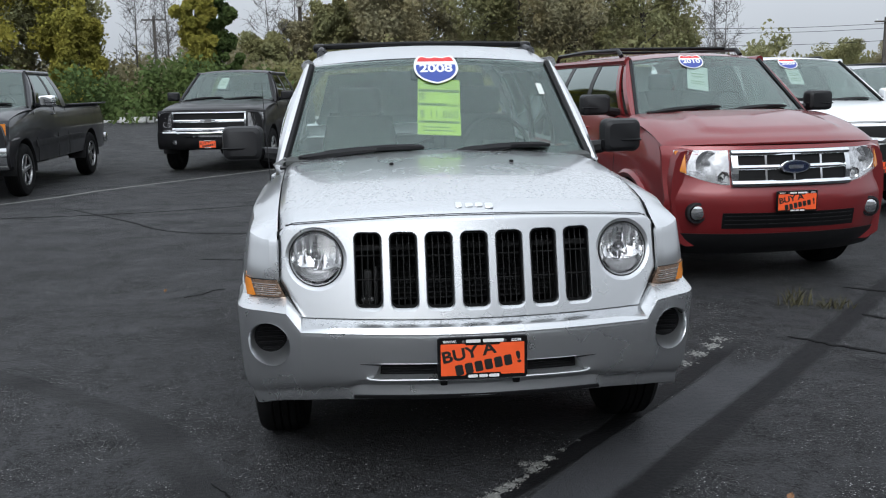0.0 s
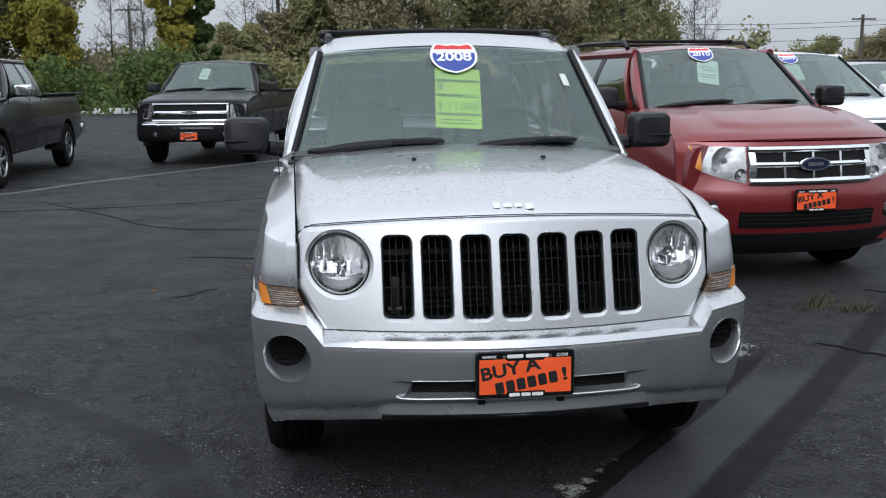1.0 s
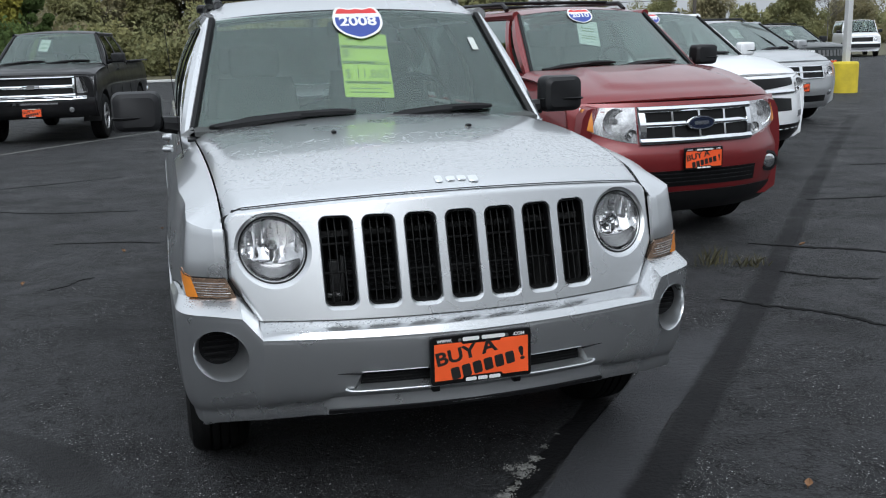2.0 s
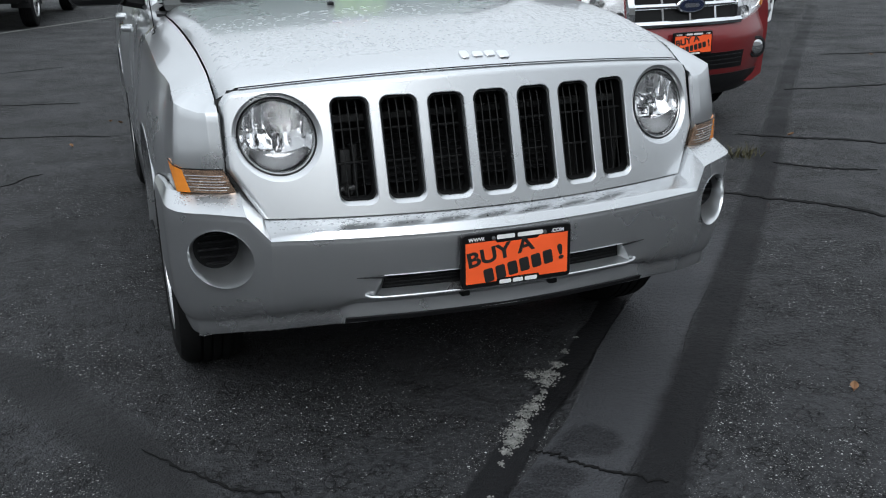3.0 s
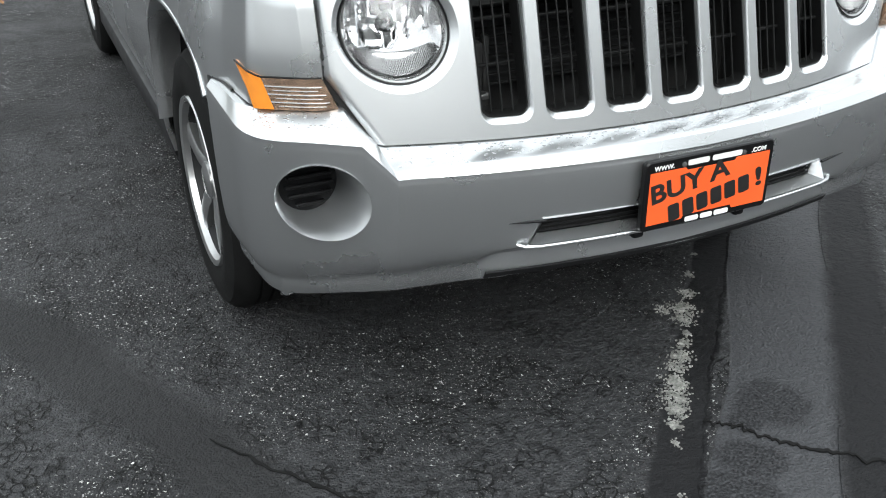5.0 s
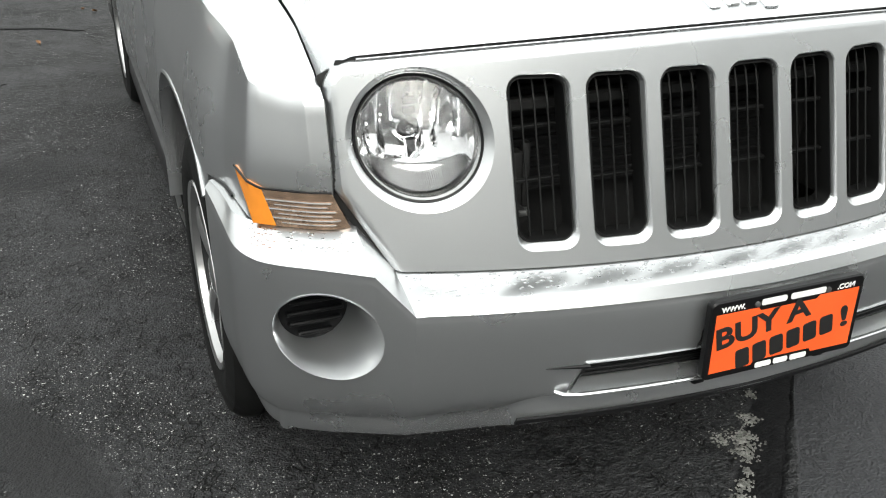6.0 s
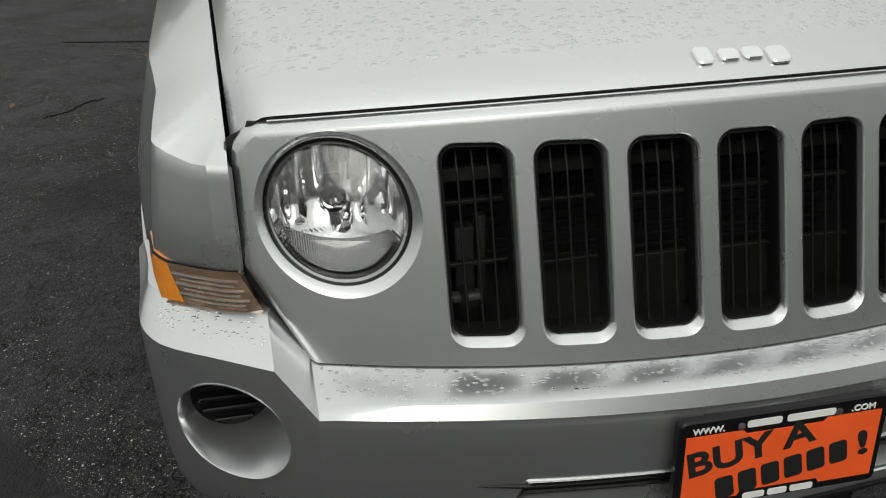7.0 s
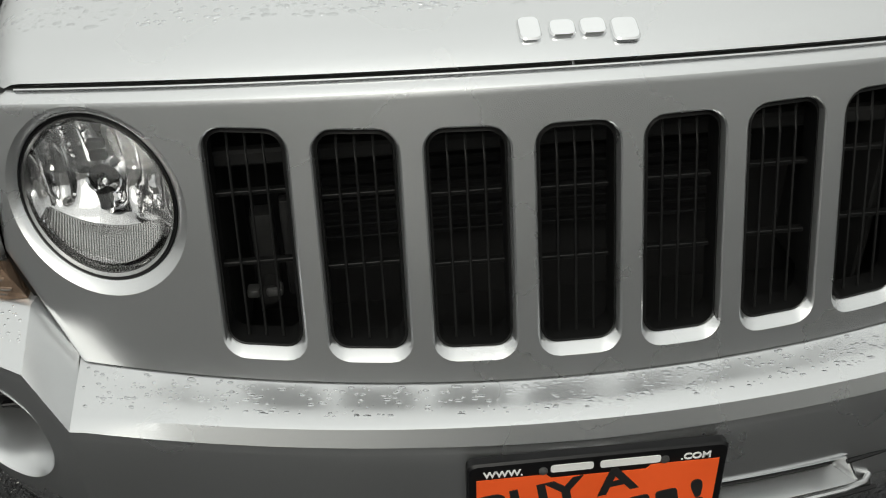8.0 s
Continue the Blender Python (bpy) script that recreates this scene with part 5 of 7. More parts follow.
def roof_rails(car, x, y0, y1, z, cross=()):
    for s in (-1, 1):
        b = B()
        tube(b, [(s * x, y, z + dz) for y, dz in ((y0, -0.05), (y0 + 0.08, 0), (lerp(y0, y1, 0.5), 0.015), (y1 - 0.08, 0), (y1, -0.05))], 0.02, 8)
        part("roof_rail", b, SATIN, car, "black roof rail")
    for y in cross:
        part("cross_bar", tube(B(), [(q, y, z + 0.02) for q in np.linspace(-x, x, 7)], 0.016, 8), SATIN, car)


def bezel(at, x0, x1, lo, hi, w, off, thick):
    """A picture-frame border on the nose, as one mesh."""
    b = B()
    for xa, xb, za, zb2 in ((x0, x1, hi - w, hi), (x0, x1, lo, lo + w), (x0, x0 + w, lo + w, hi - w), (x1 - w, x1, lo + w, hi - w)):
        g = [[at(lerp(xa, xb, t), lerp(za, zb2, v), off + 0.40 * w * math.sin(math.pi * v)) for t in np.linspace(0, 1, 9)] for v in (0, 0.2, 0.5, 0.8, 1)]
        sheet(b, g, thick, (0, 1, 0))
    return b


def red_suv():
    sp = dict(W=0.885, L=4.42, zh0=1.03, zh1=1.215, yws=1.20, zb=1.235, wt=0.615, wbf=0.86, zt=1.675, y0t=1.72, y1t=4.0, y1b=4.33, r=0.355, axles=(0.92, 3.54), dome=0.020, round=0.27,
              prof=[(0.23, 0.20), (0.30, 0.10), (0.36, 0.06), (0.42, 0.03), (0.60, 0.0), (0.68, 0.0), (0.72, 0.02), (0.76, 0.035), (0.99, 0.075), (1.03, 0.10)],
              pillars=[(1.42, 1.86), (2.30, 2.36), (3.12, 3.10), (3.90, 3.78)], seams=(1.33, 2.30, 3.10), handles=(2.12, 2.98), spokes=6, arch=0.06)
    car, at, front = vehicle("red_suv", pose(2.74, 3.27, 0, 0, 0, 5), "dark red sport utility car with a chrome grille, parked on asphalt", RED, sp, group="parked row")
    grille = part("grille", fpanel(at, -0.42, 0.42, 0.765, 0.985, 0.006, 0.03, 14), FIN, car, "black grille in a chrome frame")
    part("grille_frame", bezel(at, -0.462, 0.462, 0.745, 1.005, 0.042, 0.026, 0.04), CHROME, grille, "broad chrome frame")
    part("grille_bar", fpanel(at, -0.435, 0.435, 0.862, 0.898, 0.020, 0.03, 12, 5, 0.014), CHROME, grille)
    for x in (-0.215, 0.0, 0.215):
        part("grille_post", fpanel(at, x - 0.008, x + 0.008, 0.78, 0.98, 0.022, 0.02, 3), CHROME, grille)
    c = at(0, 0.88, 0.04)
    badge = part("badge", loft(B(), [[Vector((c.x + 0.118 * k * math.cos(t), c.y + d, c.z + 0.050 * k * math.sin(t))) for t in np.linspace(0, 2 * math.pi, 32, endpoint=False)] for d, k in ((0.02, 1), (0, 1), (-0.006, 0.93))]), CHROME, car, "chrome-rimmed blue oval badge")
    part("badge_field", loft(B(), [[Vector((c.x + 0.100 * math.cos(t), c.y + d, c.z + 0.039 * math.sin(t))) for t in np.linspace(0, 2 * math.pi, 32, endpoint=False)] for d in (-0.003, -0.009)]), OVAL_BLUE, badge)
    part("badge_bar", loft(B(), [[Vector((c.x + x, c.y + d, c.z + z)) for x, z in rounded(0.12, 0.026, 0.012, 3)] for d in (-0.008, -0.011)]), CHROME, badge)
    for s in (-1, 1):
        lamp_unit(car, at, s, 0.470, 0.812, lambda t: 0.755 + 0.105 * t ** 1.6, lambda t: 1.0 + 0.004 * t, 0.17, (0.42, 0.58), 0.092, small=(0.13, 0.22, 0.042))
        c = at(s * 0.69, 0.555, 0.0)
        fog = part("fog_lamp_rim", lathe(B(), [(0.02, 0.078), (-0.02, 0.076), (-0.024, 0.06), (0.0, 0.055)], c, "y", 24, cap=False), PLASTIC, car)
        part("fog_lamp", lathe(B(), [(0.0, 0.052), (-0.022, 0.050), (-0.028, 0.03), (-0.030, 0.004)], c, "y", 20), CHROME, fog, "round fog lamp")
        b = B()
        tube(b, [(s * (0.875 + 0.03 * math.sin(t)), 0.92 + 0.43 * math.cos(t), 0.36 + 0.43 * math.sin(t)) for t in np.linspace(-0.05, math.pi + 0.05, 18)], 0.035, 6)
        part("arch_flare", b, RED, car)
    part("lower_grille", fpanel(at, -0.52, 0.52, 0.44, 0.555, 0.004, 0.02, 12), SATIN, car)
    for z in (0.47, 0.50, 0.53):
        part("grille_slat", fpanel(at, -0.50, 0.50, z - 0.004, z + 0.004, 0.010, 0.01, 12, 2), PLASTIC, car)
    part("chin", fpanel(at, -0.86, 0.86, 0.232, 0.40, 0.012, 0.02, 16, 5), PLASTIC, car, "black plastic chin")
    plate_on(car, at, 0.635, 0.022)
    screen_papers(car, front, "2010", w=0.21, turn=-15)
    roof_rails(car, 0.57, 2.0, 3.9, 1.775, (2.3, 3.3))
    return car


def white_suv():
    sp = dict(W=0.99, L=5.15, zh0=1.02, zh1=1.20, yws=1.45, zb=1.21, wt=0.70, zt=1.71, y0t=2.10, y1t=4.75, y1b=5.05, r=0.37, axles=(1.0, 4.02), round=0.46,
              prof=[(0.28, 0.16), (0.36, 0.06), (0.42, 0.02), (0.60, 0.0), (0.80, 0.03), (0.98, 0.07), (1.02, 0.11)],
              pillars=[(1.75, 2.22), (2.65, 2.70), (3.60, 3.55), (4.55, 4.45)], seams=(1.6, 2.65, 3.6), handles=(2.45, 3.4), mirror_cover=WHITE)
    car, at, front = vehicle("white_suv", pose(5.30, 6.45, 0, 0, 0, 5), "large white sport utility car with a split black grille", WHITE, sp, group="parked row")
    g = part("upper_grille", fpanel(at, -0.60, 0.60, lambda t: 0.86 + 0.05 * abs(2 * t - 1), 0.99, 0.006, 0.03, 14), FIN, car)
    part("grille_bar", fpanel(at, -0.62, 0.62, 0.815, 0.86, 0.014, 0.03, 14, 5, 0.016), CHROME, g)
    part("lower_grille", fpanel(at, -0.55, 0.55, 0.63, lambda t: 0.80 - 0.04 * abs(2 * t - 1), 0.006, 0.03, 14), FIN, car)
    b = loft(B(), [[at(x, z, d) for x, z in ((-0.11, 0.832), (-0.05, 0.857), (0.05, 0.857), (0.11, 0.842), (0.05, 0.817), (-0.05, 0.817))] for d in (0.02, 0.032)])
    part("badge", b, BRACKET, car)
    for s in (-1, 1):
        lamp_unit(car, at, s, 0.66, 0.955, lambda t: 0.80 + 0.05 * t, lambda t: 0.99 + 0.04 * t, 0.0, (0.35, 0.5), 0.07)
        part("fog_lamp", fpanel(at, s * 0.70, s * 0.86, 0.55, 0.62, 0.012, 0.02, 5), CHROME, car)
    part("chin", fpanel(at, -0.92, 0.92, 0.282, 0.48, 0.012, 0.02, 16), SATIN, car, "black lower bumper")
    plate_on(car, at, 0.56, 0.02, 0.0)
    screen_papers(car, front, "2009")
    roof_rails(car, 0.66, 2.4, 4.6, 1.77)
    return car


def silver_van():
    sp = dict(W=0.99, L=5.14, zh0=1.0, zh1=1.16, yws=1.15, zb=1.18, wt=0.70, zt=1.64, y0t=1.95, y1t=4.85, y1b=5.08, r=0.35, axles=(0.98, 4.05), round=0.36,
              prof=[(0.25, 0.14), (0.34, 0.05), (0.55, 0.0), (0.78, 0.02), (0.96, 0.07), (1.0, 0.12)],
              pillars=[(1.55, 2.08), (2.55, 2.60), (3.75, 3.70), (4.7, 4.6)], seams=(1.5, 2.55, 3.75), handles=(2.35, 2.8), mirror_cover=PALE_SILVER)
    car, at, front = vehicle("silver_minivan", pose(9.0, 10.8, 0, 0, 0, 5), "pale silver minivan with a chrome cross grille", PALE_SILVER, sp, group="parked row")
    g = part("grille", fpanel(at, -0.48, 0.48, 0.74, 0.93, 0.006, 0.03, 12), FIN, car)
    part("grille_frame", bezel(at, -0.50, 0.50, 0.73, 0.945, 0.02, 0.02, 0.03), CHROME, g)
    part("grille_bar", fpanel(at, -0.48, 0.48, 0.825, 0.855, 0.018, 0.02, 10, 5, 0.012), CHROME, g)
    part("grille_post", fpanel(at, -0.03, 0.03, 0.74, 0.94, 0.026, 0.02, 3), CHROME, g)
    for s in (-1, 1):
        lamp_unit(car, at, s, 0.55, 0.92, 0.75, lambda t: 0.94 + 0.02 * t, 0.15, (0.4, 0.5), 0.07)
        c = at(s * 0.70, 0.50, 0.0)
        part("fog_lamp", lathe(B(), [(0.0, 0.05), (-0.012, 0.045), (-0.016, 0.004)], c, "y", 16), CHROME, car)
    part("lower_grille", fpanel(at, -0.60, 0.60, 0.36, 0.46, 0.006, 0.02, 12), SATIN, car)
    plate_on(car, at, 0.60, 0.02)
    screen_papers(car, front, "")
    roof_rails(car, 0.64, 2.3, 4.7, 1.74)
    return car


def dark_suv():
    sp = dict(W=0.93, L=4.70, zh0=1.02, zh1=1.16, yws=1.35, zb=1.18, wt=0.66, zt=1.62, y0t=1.98, y1t=4.25, y1b=4.6, r=0.37, axles=(0.92, 3.7), round=0.26,
              prof=[(0.30, 0.14), (0.38, 0.04), (0.60, 0.0), (0.74, 0.02), (1.0, 0.06), (1.02, 0.08)],
              pillars=[(1.65, 2.1), (2.5, 2.55), (3.4, 3.35), (4.1, 4.0)], seams=(1.5, 2.5, 3.4), handles=(2.3, 3.2))
    car, at, front = vehicle("dark_suv", pose(17.0, 20.5, 0, 0, 0, 5), "dark green sport utility car with upright grille slots", GREEN_BLACK, sp, group="parked row")
    for k in range(-3, 4):
        part("grille_slot", fpanel(at, 0.125 * k - 0.042, 0.125 * k + 0.042, 0.80, 0.97, 0.006, 0.02, 3), BRACKET, car)
    for s in (-1, 1):
        lamp_unit(car, at, s, 0.52, 0.86, 0.80, 0.97, 0.25, (0.35, 0.5), 0.07)
    part("lower_grille", fpanel(at, -0.5, 0.5, 0.42, 0.52, 0.006, 0.02, 10), SATIN, car)
    plate_on(car, at, 0.63, 0.02)
    screen_papers(car, front, "")
    roof_rails(car, 0.62, 2.2, 4.1, 1.72)
    return car


def pickup(name, m, label, paint_mat, crew, chrome):
    L = 5.85
    yb = 3.55 if crew else 3.25
    sp = dict(W=1.0, L=L, zh0=1.12, zh1=1.27, yws=1.45, zb=1.29, wt=0.72, zt=1.80, y0t=2.02, y1t=yb - 0.12, y1b=yb, r=0.385, axles=(0.93, 4.58), round=0.20, dome=0.016, zrear=1.27, bed=(yb + 0.12, L - 0.08),
              prof=[(0.42, 0.10), (0.48, 0.02), (0.55, 0.0), (0.74, 0.0), (0.76, 0.05), (1.08, 0.075), (1.12, 0.10)], zlow=0.42, rear_seat=crew,
              pillars=[(1.68, 2.14), (2.55, 2.60), (yb - 0.22, yb - 0.26)], seams=(1.5, 2.55, yb - 0.1), handles=(2.40,), spokes=6, rim=0.225, arch=0.09, side_strip=None if chrome else 0.74)
    if chrome:
        sp["zh1"] = 1.25
    else:
        sp["mirror_cover"] = CHROME
    car, at, front = vehicle(name, m, label, paint_mat, sp, "pickup truck", "pickups by the trees")
    g = part("grille", fpanel(at, -0.66, 0.66, 0.80, 1.08, 0.006, 0.04, 12), FIN, car)
    part("grille_frame", bezel(at, -0.68, 0.68, 0.785, 1.10, 0.032, 0.03, 0.04), CHROME, g)
    part("grille_bar", fpanel(at, -0.66, 0.66, 0.915, 0.965, 0.022, 0.03, 12, 5, 0.018), CHROME, g, "chrome bar")
    part("badge", loft(B(), [[at(x, z, d) for x, z in ((-0.14, 0.93), (-0.06, 0.93), (-0.06, 0.905), (0.05, 0.905), (0.06, 0.93), (0.14, 0.93), (0.14, 0.955), (0.06, 0.955), (0.06, 0.975), (-0.05, 0.975), (-0.06, 0.955), (-0.14, 0.955))] for d in (0.036, 0.05)]), BRACKET, car)
    for s in (-1, 1):
        lamp_unit(car, at, s, 0.70, 0.965, 0.82, 1.08, 0.0 if chrome else 0.35, (0.45, 0.66), 0.075, small=(0.45, 0.22, 0.05))
        part("fog_lamp", lathe(B(), [(0.0, 0.045), (-0.012, 0.04), (-0.016, 0.004)], at(s * 0.62, 0.56, 0.05), "y", 16), CHROME, car)
    part("front_bumper", fpanel(at, -0.98, 0.98, 0.44, 0.745, 0.05, 0.08, 16, 6), CHROME if not chrome else BLACK_PAINT, car)
    if chrome:
        part("bumper_strip", fpanel(at, -0.86, 0.86, 0.715, 0.775, 0.055, 0.05, 14, 5, 0.022), CHROME, car, "chrome bumper strip")
        part("bumper_slot", fpanel(at, -0.42, 0.42, 0.655, 0.685, 0.06, 0.02, 10), CHROME, car)
    plate_on(car, at, 0.53, 0.075)
    screen_papers(car, front, "")
    for s in (-1, 1):
        part("bed_rail", rbox(B(), (s * 0.93, (yb + L) / 2 + 0.04, 1.285), (0.13, L - yb - 0.12, 0.03), 0.01, 2), PLASTIC, car)
    b = B()
    rbox(b, (0, L + 0.06, 0.62), (1.9, 0.14, 0.18), 0.03, 2)
    part("rear_bumper", b, CHROME, car)
    return car


def far_truck(m):
    sp = dict(W=0.98, L=5.4, zh0=1.15, zh1=1.32, yws=1.1, zb=1.35, wt=0.80, zt=2.0, y0t=1.65, y1t=5.2, y1b=5.35, r=0.38, axles=(0.9, 4.4), round=0.2,
              prof=[(0.42, 0.08), (0.5, 0.0), (0.78, 0.0), (0.82, 0.05), (1.15, 0.1)], pillars=[(1.4, 1.8), (2.3, 2.3), (3.6, 3.6), (5.0, 4.9)])
    car, at, _ = vehicle("white_van", m, "distant white van facing the car park", WHITE, sp, "van")
    part("grille", fpanel(at, -0.55, 0.55, 0.84, 1.08, 0.006, 0.03, 8), SATIN, car)
    for s in (-1, 1):
        lamp_unit(car, at, s, 0.62, 0.92, 0.86, 1.08, 0.2)
    part("front_bumper", fpanel(at, -0.96, 0.96, 0.52, 0.72, 0.05, 0.08, 12), PLASTIC, car)
    return car


red_suv()
white_suv()
silver_van()
dark_suv()
pickup("black_pickup", pose(-2.98, 14.5, 0, 0, 0, -8), "black crew cab pickup truck with a chrome grille", BLACK_PAINT, True, True)
pickup("charcoal_pickup", pose(-6.15, 10.4, 0), "charcoal extended cab pickup truck with chrome mirrors", CHARCOAL, False, False)
far_truck(pose(37.0, 44.0, 0, 0, 0, -30))


# ---------- the ground ----------
def asphalt():
    """Worn asphalt: pale chips and painted glints in dark binder, damp and dry areas, and the sealed joints, smooth
    strip, tyre mark and stains that lie in it.
    """
    m, n, l, p = nodes_of("worn_asphalt")
    c = n.new("ShaderNodeTexCoord")

    def calc(op, a, b=None, d=None):
        k = n.new("ShaderNodeMath")
        k.operation = op
        for slot, v in zip(k.inputs, (a, b, d)):
            if isinstance(v, bpy.types.NodeSocket):
                l.new(v, slot)
            elif v is not None:
                slot.default_value = v
        return k.outputs[0]

    def spots(scale):
        v = n.new("ShaderNodeTexVoronoi")
        v.inputs["Scale"].default_value = scale
        l.new(c.outputs["Object"], v.inputs["Vector"])
        tone = n.new("ShaderNodeSeparateColor")
        l.new(v.outputs["Color"], tone.inputs[0])
        return v.outputs["Distance"], tone.outputs[0]

    big, mid = noise_node(n, l, 0.30, 6).outputs["Fac"], noise_node(n, l, 2.0, 7).outputs["Fac"]
    rag, coarse, fine = noise_node(n, l, 9.0, 6).outputs["Fac"], noise_node(n, l, 42, 5).outputs["Fac"], noise_node(n, l, 150, 4).outputs["Fac"]
    xyz = n.new("ShaderNodeSeparateXYZ")
    l.new(c.outputs["Object"], xyz.inputs[0])
    X, Y = xyz.outputs[0], xyz.outputs[1]

    def strip(pts, half, soft, ragged):
        """1 inside a strip that follows x as a curve of y, with a ragged soft edge."""
        y0, y1 = pts[0][1], pts[-1][1]
        xs = [q[0] for q in pts]
        x0, x1 = min(xs), max(xs)
        fc = n.new("ShaderNodeFloatCurve")
        cv = fc.mapping.curves[0]
        for k, (x, y) in enumerate(pts):
            u, v = (y - y0) / (y1 - y0), (x - x0) / (x1 - x0)
            if k == 0:
                cv.points[0].location = (u, v)
            elif k == len(pts) - 1:
                cv.points[-1].location = (u, v)
            else:
                cv.points.new(u, v)
        fc.mapping.update()
        l.new(remap(n, l, Y, 0, 1, y0, y1), fc.inputs["Value"])
        mid_x = calc("MULTIPLY_ADD", fc.outputs[0], x1 - x0, x0)
        away = calc("ABSOLUTE", calc("SUBTRACT", X, mid_x))
        away = calc("MULTIPLY_ADD", calc("SUBTRACT", rag, 0.5), ragged, away)
        inside = remap(n, l, away, 1, 0, half, half + soft)
        ends = calc("MULTIPLY", remap(n, l, Y, 0, 1, y0 + 0.02, y0 + 0.12), remap(n, l, Y, 1, 0, y1 - 0.3, y1))
        return calc("MULTIPLY", inside, ends)

    def stain(x, y, r):
        dx, dy = calc("SUBTRACT", X, x), calc("SUBTRACT", Y, y)
        d = calc("SQRT", calc("ADD", calc("MULTIPLY", dx, dx), calc("MULTIPLY", dy, dy)))
        d = calc("MULTIPLY_ADD", calc("SUBTRACT", rag, 0.5), 0.5 * r + 0.05, d)
        return remap(n, l, d, 1, 0, r * 0.75, r * 1.1)

    seal = calc("MAXIMUM", calc("MULTIPLY", 0.95, strip([(-0.05, -0.80), (0.14, -0.585), (0.38, -0.305), (0.58, -0.08), (0.97, 0.36), (2.0, 1.53), (3.08, 2.80), (4.6, 4.6), (7.0, 7.4), (11, 12)], 0.074, 0.05, 0.06)),
                strip([(-0.46, -0.72), (-0.17, -0.32), (0.05, -0.07), (0.17, 0.06), (0.62, 0.56), (1.05, 1.05), (1.8, 1.95)], 0.060, 0.02, 0.05))
    smooth = strip([(-0.27, -0.75), (0.0, -0.42), (0.215, -0.20), (0.36, -0.06), (0.75, 0.43), (1.05, 0.75), (1.8, 1.6)], 0.175, 0.008, 0.004)
    marks = calc("MAXIMUM", strip([(-0.93, -0.5), (-1.03, 0.2), (-1.21, 0.56), (-1.37, 0.92), (-1.77, 1.33), (-2.35, 1.84), (-3.2, 2.5)], 0.07, 0.06, 0.04),
                 strip([(-1.7, 7.2), (-3.0, 8.1), (-4.8, 8.6), (-7.0, 9.0)], 0.10, 0.12, 0.1))
    marks = calc("MULTIPLY", marks, 0.85)
    wet = stain(0.20, -0.19, 0.10)
    for q in ((0.02, -0.33, 0.075), (-0.08, -0.42, 0.10), (0.10, -0.22, 0.04), (2.3, 1.25, 0.2), (-1.3, 2.6, 0.22), (8.8, 9.3, 0.5), (1.1, -0.6, 0.12)):
        wet = calc("MAXIMUM", wet, stain(*q))
    wet = calc("MULTIPLY", wet, remap(n, l, fine, 0.95, 0.25, 0.42, 0.60))

    base = mixed(n, l, remap(n, l, big, 0, 1, 0.35, 0.68), (0.028, 0.0284, 0.0302), (0.055, 0.0555, 0.0588))
    base = mixed(n, l, remap(n, l, mid, 0, 0.75, 0.40, 0.68), base, (0.020, 0.020, 0.0212))
    base = mixed(n, l, remap(n, l, coarse, 0, 0.85, 0.46, 0.68), base, (0.012, 0.012, 0.013))
    d1, t1 = spots(85)
    d2, t2 = spots(190)
    jag = calc("MULTIPLY", calc("SUBTRACT", noise_node(n, l, 230, 2).outputs["Fac"], 0.5), 1.6)
    # pale stones; their near-white colour also paints in the glints
    chips = calc("MULTIPLY", remap(n, l, t1, 0, 1, 0.80, 0.94), remap(n, l, calc("ADD", d1, jag), 1, 0, 0.10, 0.26))
    dust = calc("MULTIPLY", remap(n, l, t2, 0, 0.55, 0.50, 0.95), remap(n, l, calc("ADD", d2, jag), 1, 0, 0.12, 0.34))
    grit_glints = calc("MULTIPLY", calc("MAXIMUM", chips, dust), remap(n, l, mid, 0.15, 1.0, 0.42, 0.58))
    bare = calc("SUBTRACT", 1.0, calc("MAXIMUM", calc("MAXIMUM", seal, marks), calc("MULTIPLY", smooth, 0.8)))
    grit_glints = calc("MULTIPLY", grit_glints, bare)
    # hair cracks and pits between the stones, in patches
    warp = n.new("ShaderNodeVectorMath")
    warp.operation = "MULTIPLY_ADD"
    l.new(noise_node(n, l, 30, 4).outputs["Color"], warp.inputs[0])
    warp.inputs[1].default_value = (0.035, 0.035, 0.0)
    l.new(c.outputs["Object"], warp.inputs[2])
    web = n.new("ShaderNodeTexVoronoi")
    web.feature = "DISTANCE_TO_EDGE"
    web.inputs["Scale"].default_value = 36
    l.new(warp.outputs[0], web.inputs["Vector"])
    hair = calc("MULTIPLY", remap(n, l, web.outputs["Distance"], 1, 0, 0.02, 0.09), calc("MULTIPLY", remap(n, l, rag, 0, 1, 0.48, 0.58), bare))
    base = mixed(n, l, hair, base, (0.004, 0.004, 0.004))
    col = mixed(n, l, grit_glints, base, (0.72, 0.72, 0.70))
    col = mixed(n, l, smooth, col, mixed(n, l, remap(n, l, fine, 0, 1), (0.032, 0.0325, 0.035), (0.052, 0.053, 0.057)))
    col = mixed(n, l, marks, col, (0.017, 0.017, 0.0175))
    col = mixed(n, l, seal, col, mixed(n, l, remap(n, l, mid, 0, 1), (0.006, 0.006, 0.0065), (0.015, 0.015, 0.016)))
    col = mixed(n, l, wet, col, (0.007, 0.007, 0.008))
    l.new(col, p.inputs["Base Color"])
    l.new(calc("MULTIPLY_ADD", calc("MAXIMUM", seal, marks), -0.11, 0.22), p.inputs["Specular IOR Level"])
    l.new(calc("SUBTRACT", remap(n, l, mid, 0.52, 0.80, 0.3, 0.7), calc("MULTIPLY", calc("MAXIMUM", wet, marks), 0.1)), p.inputs["Roughness"])
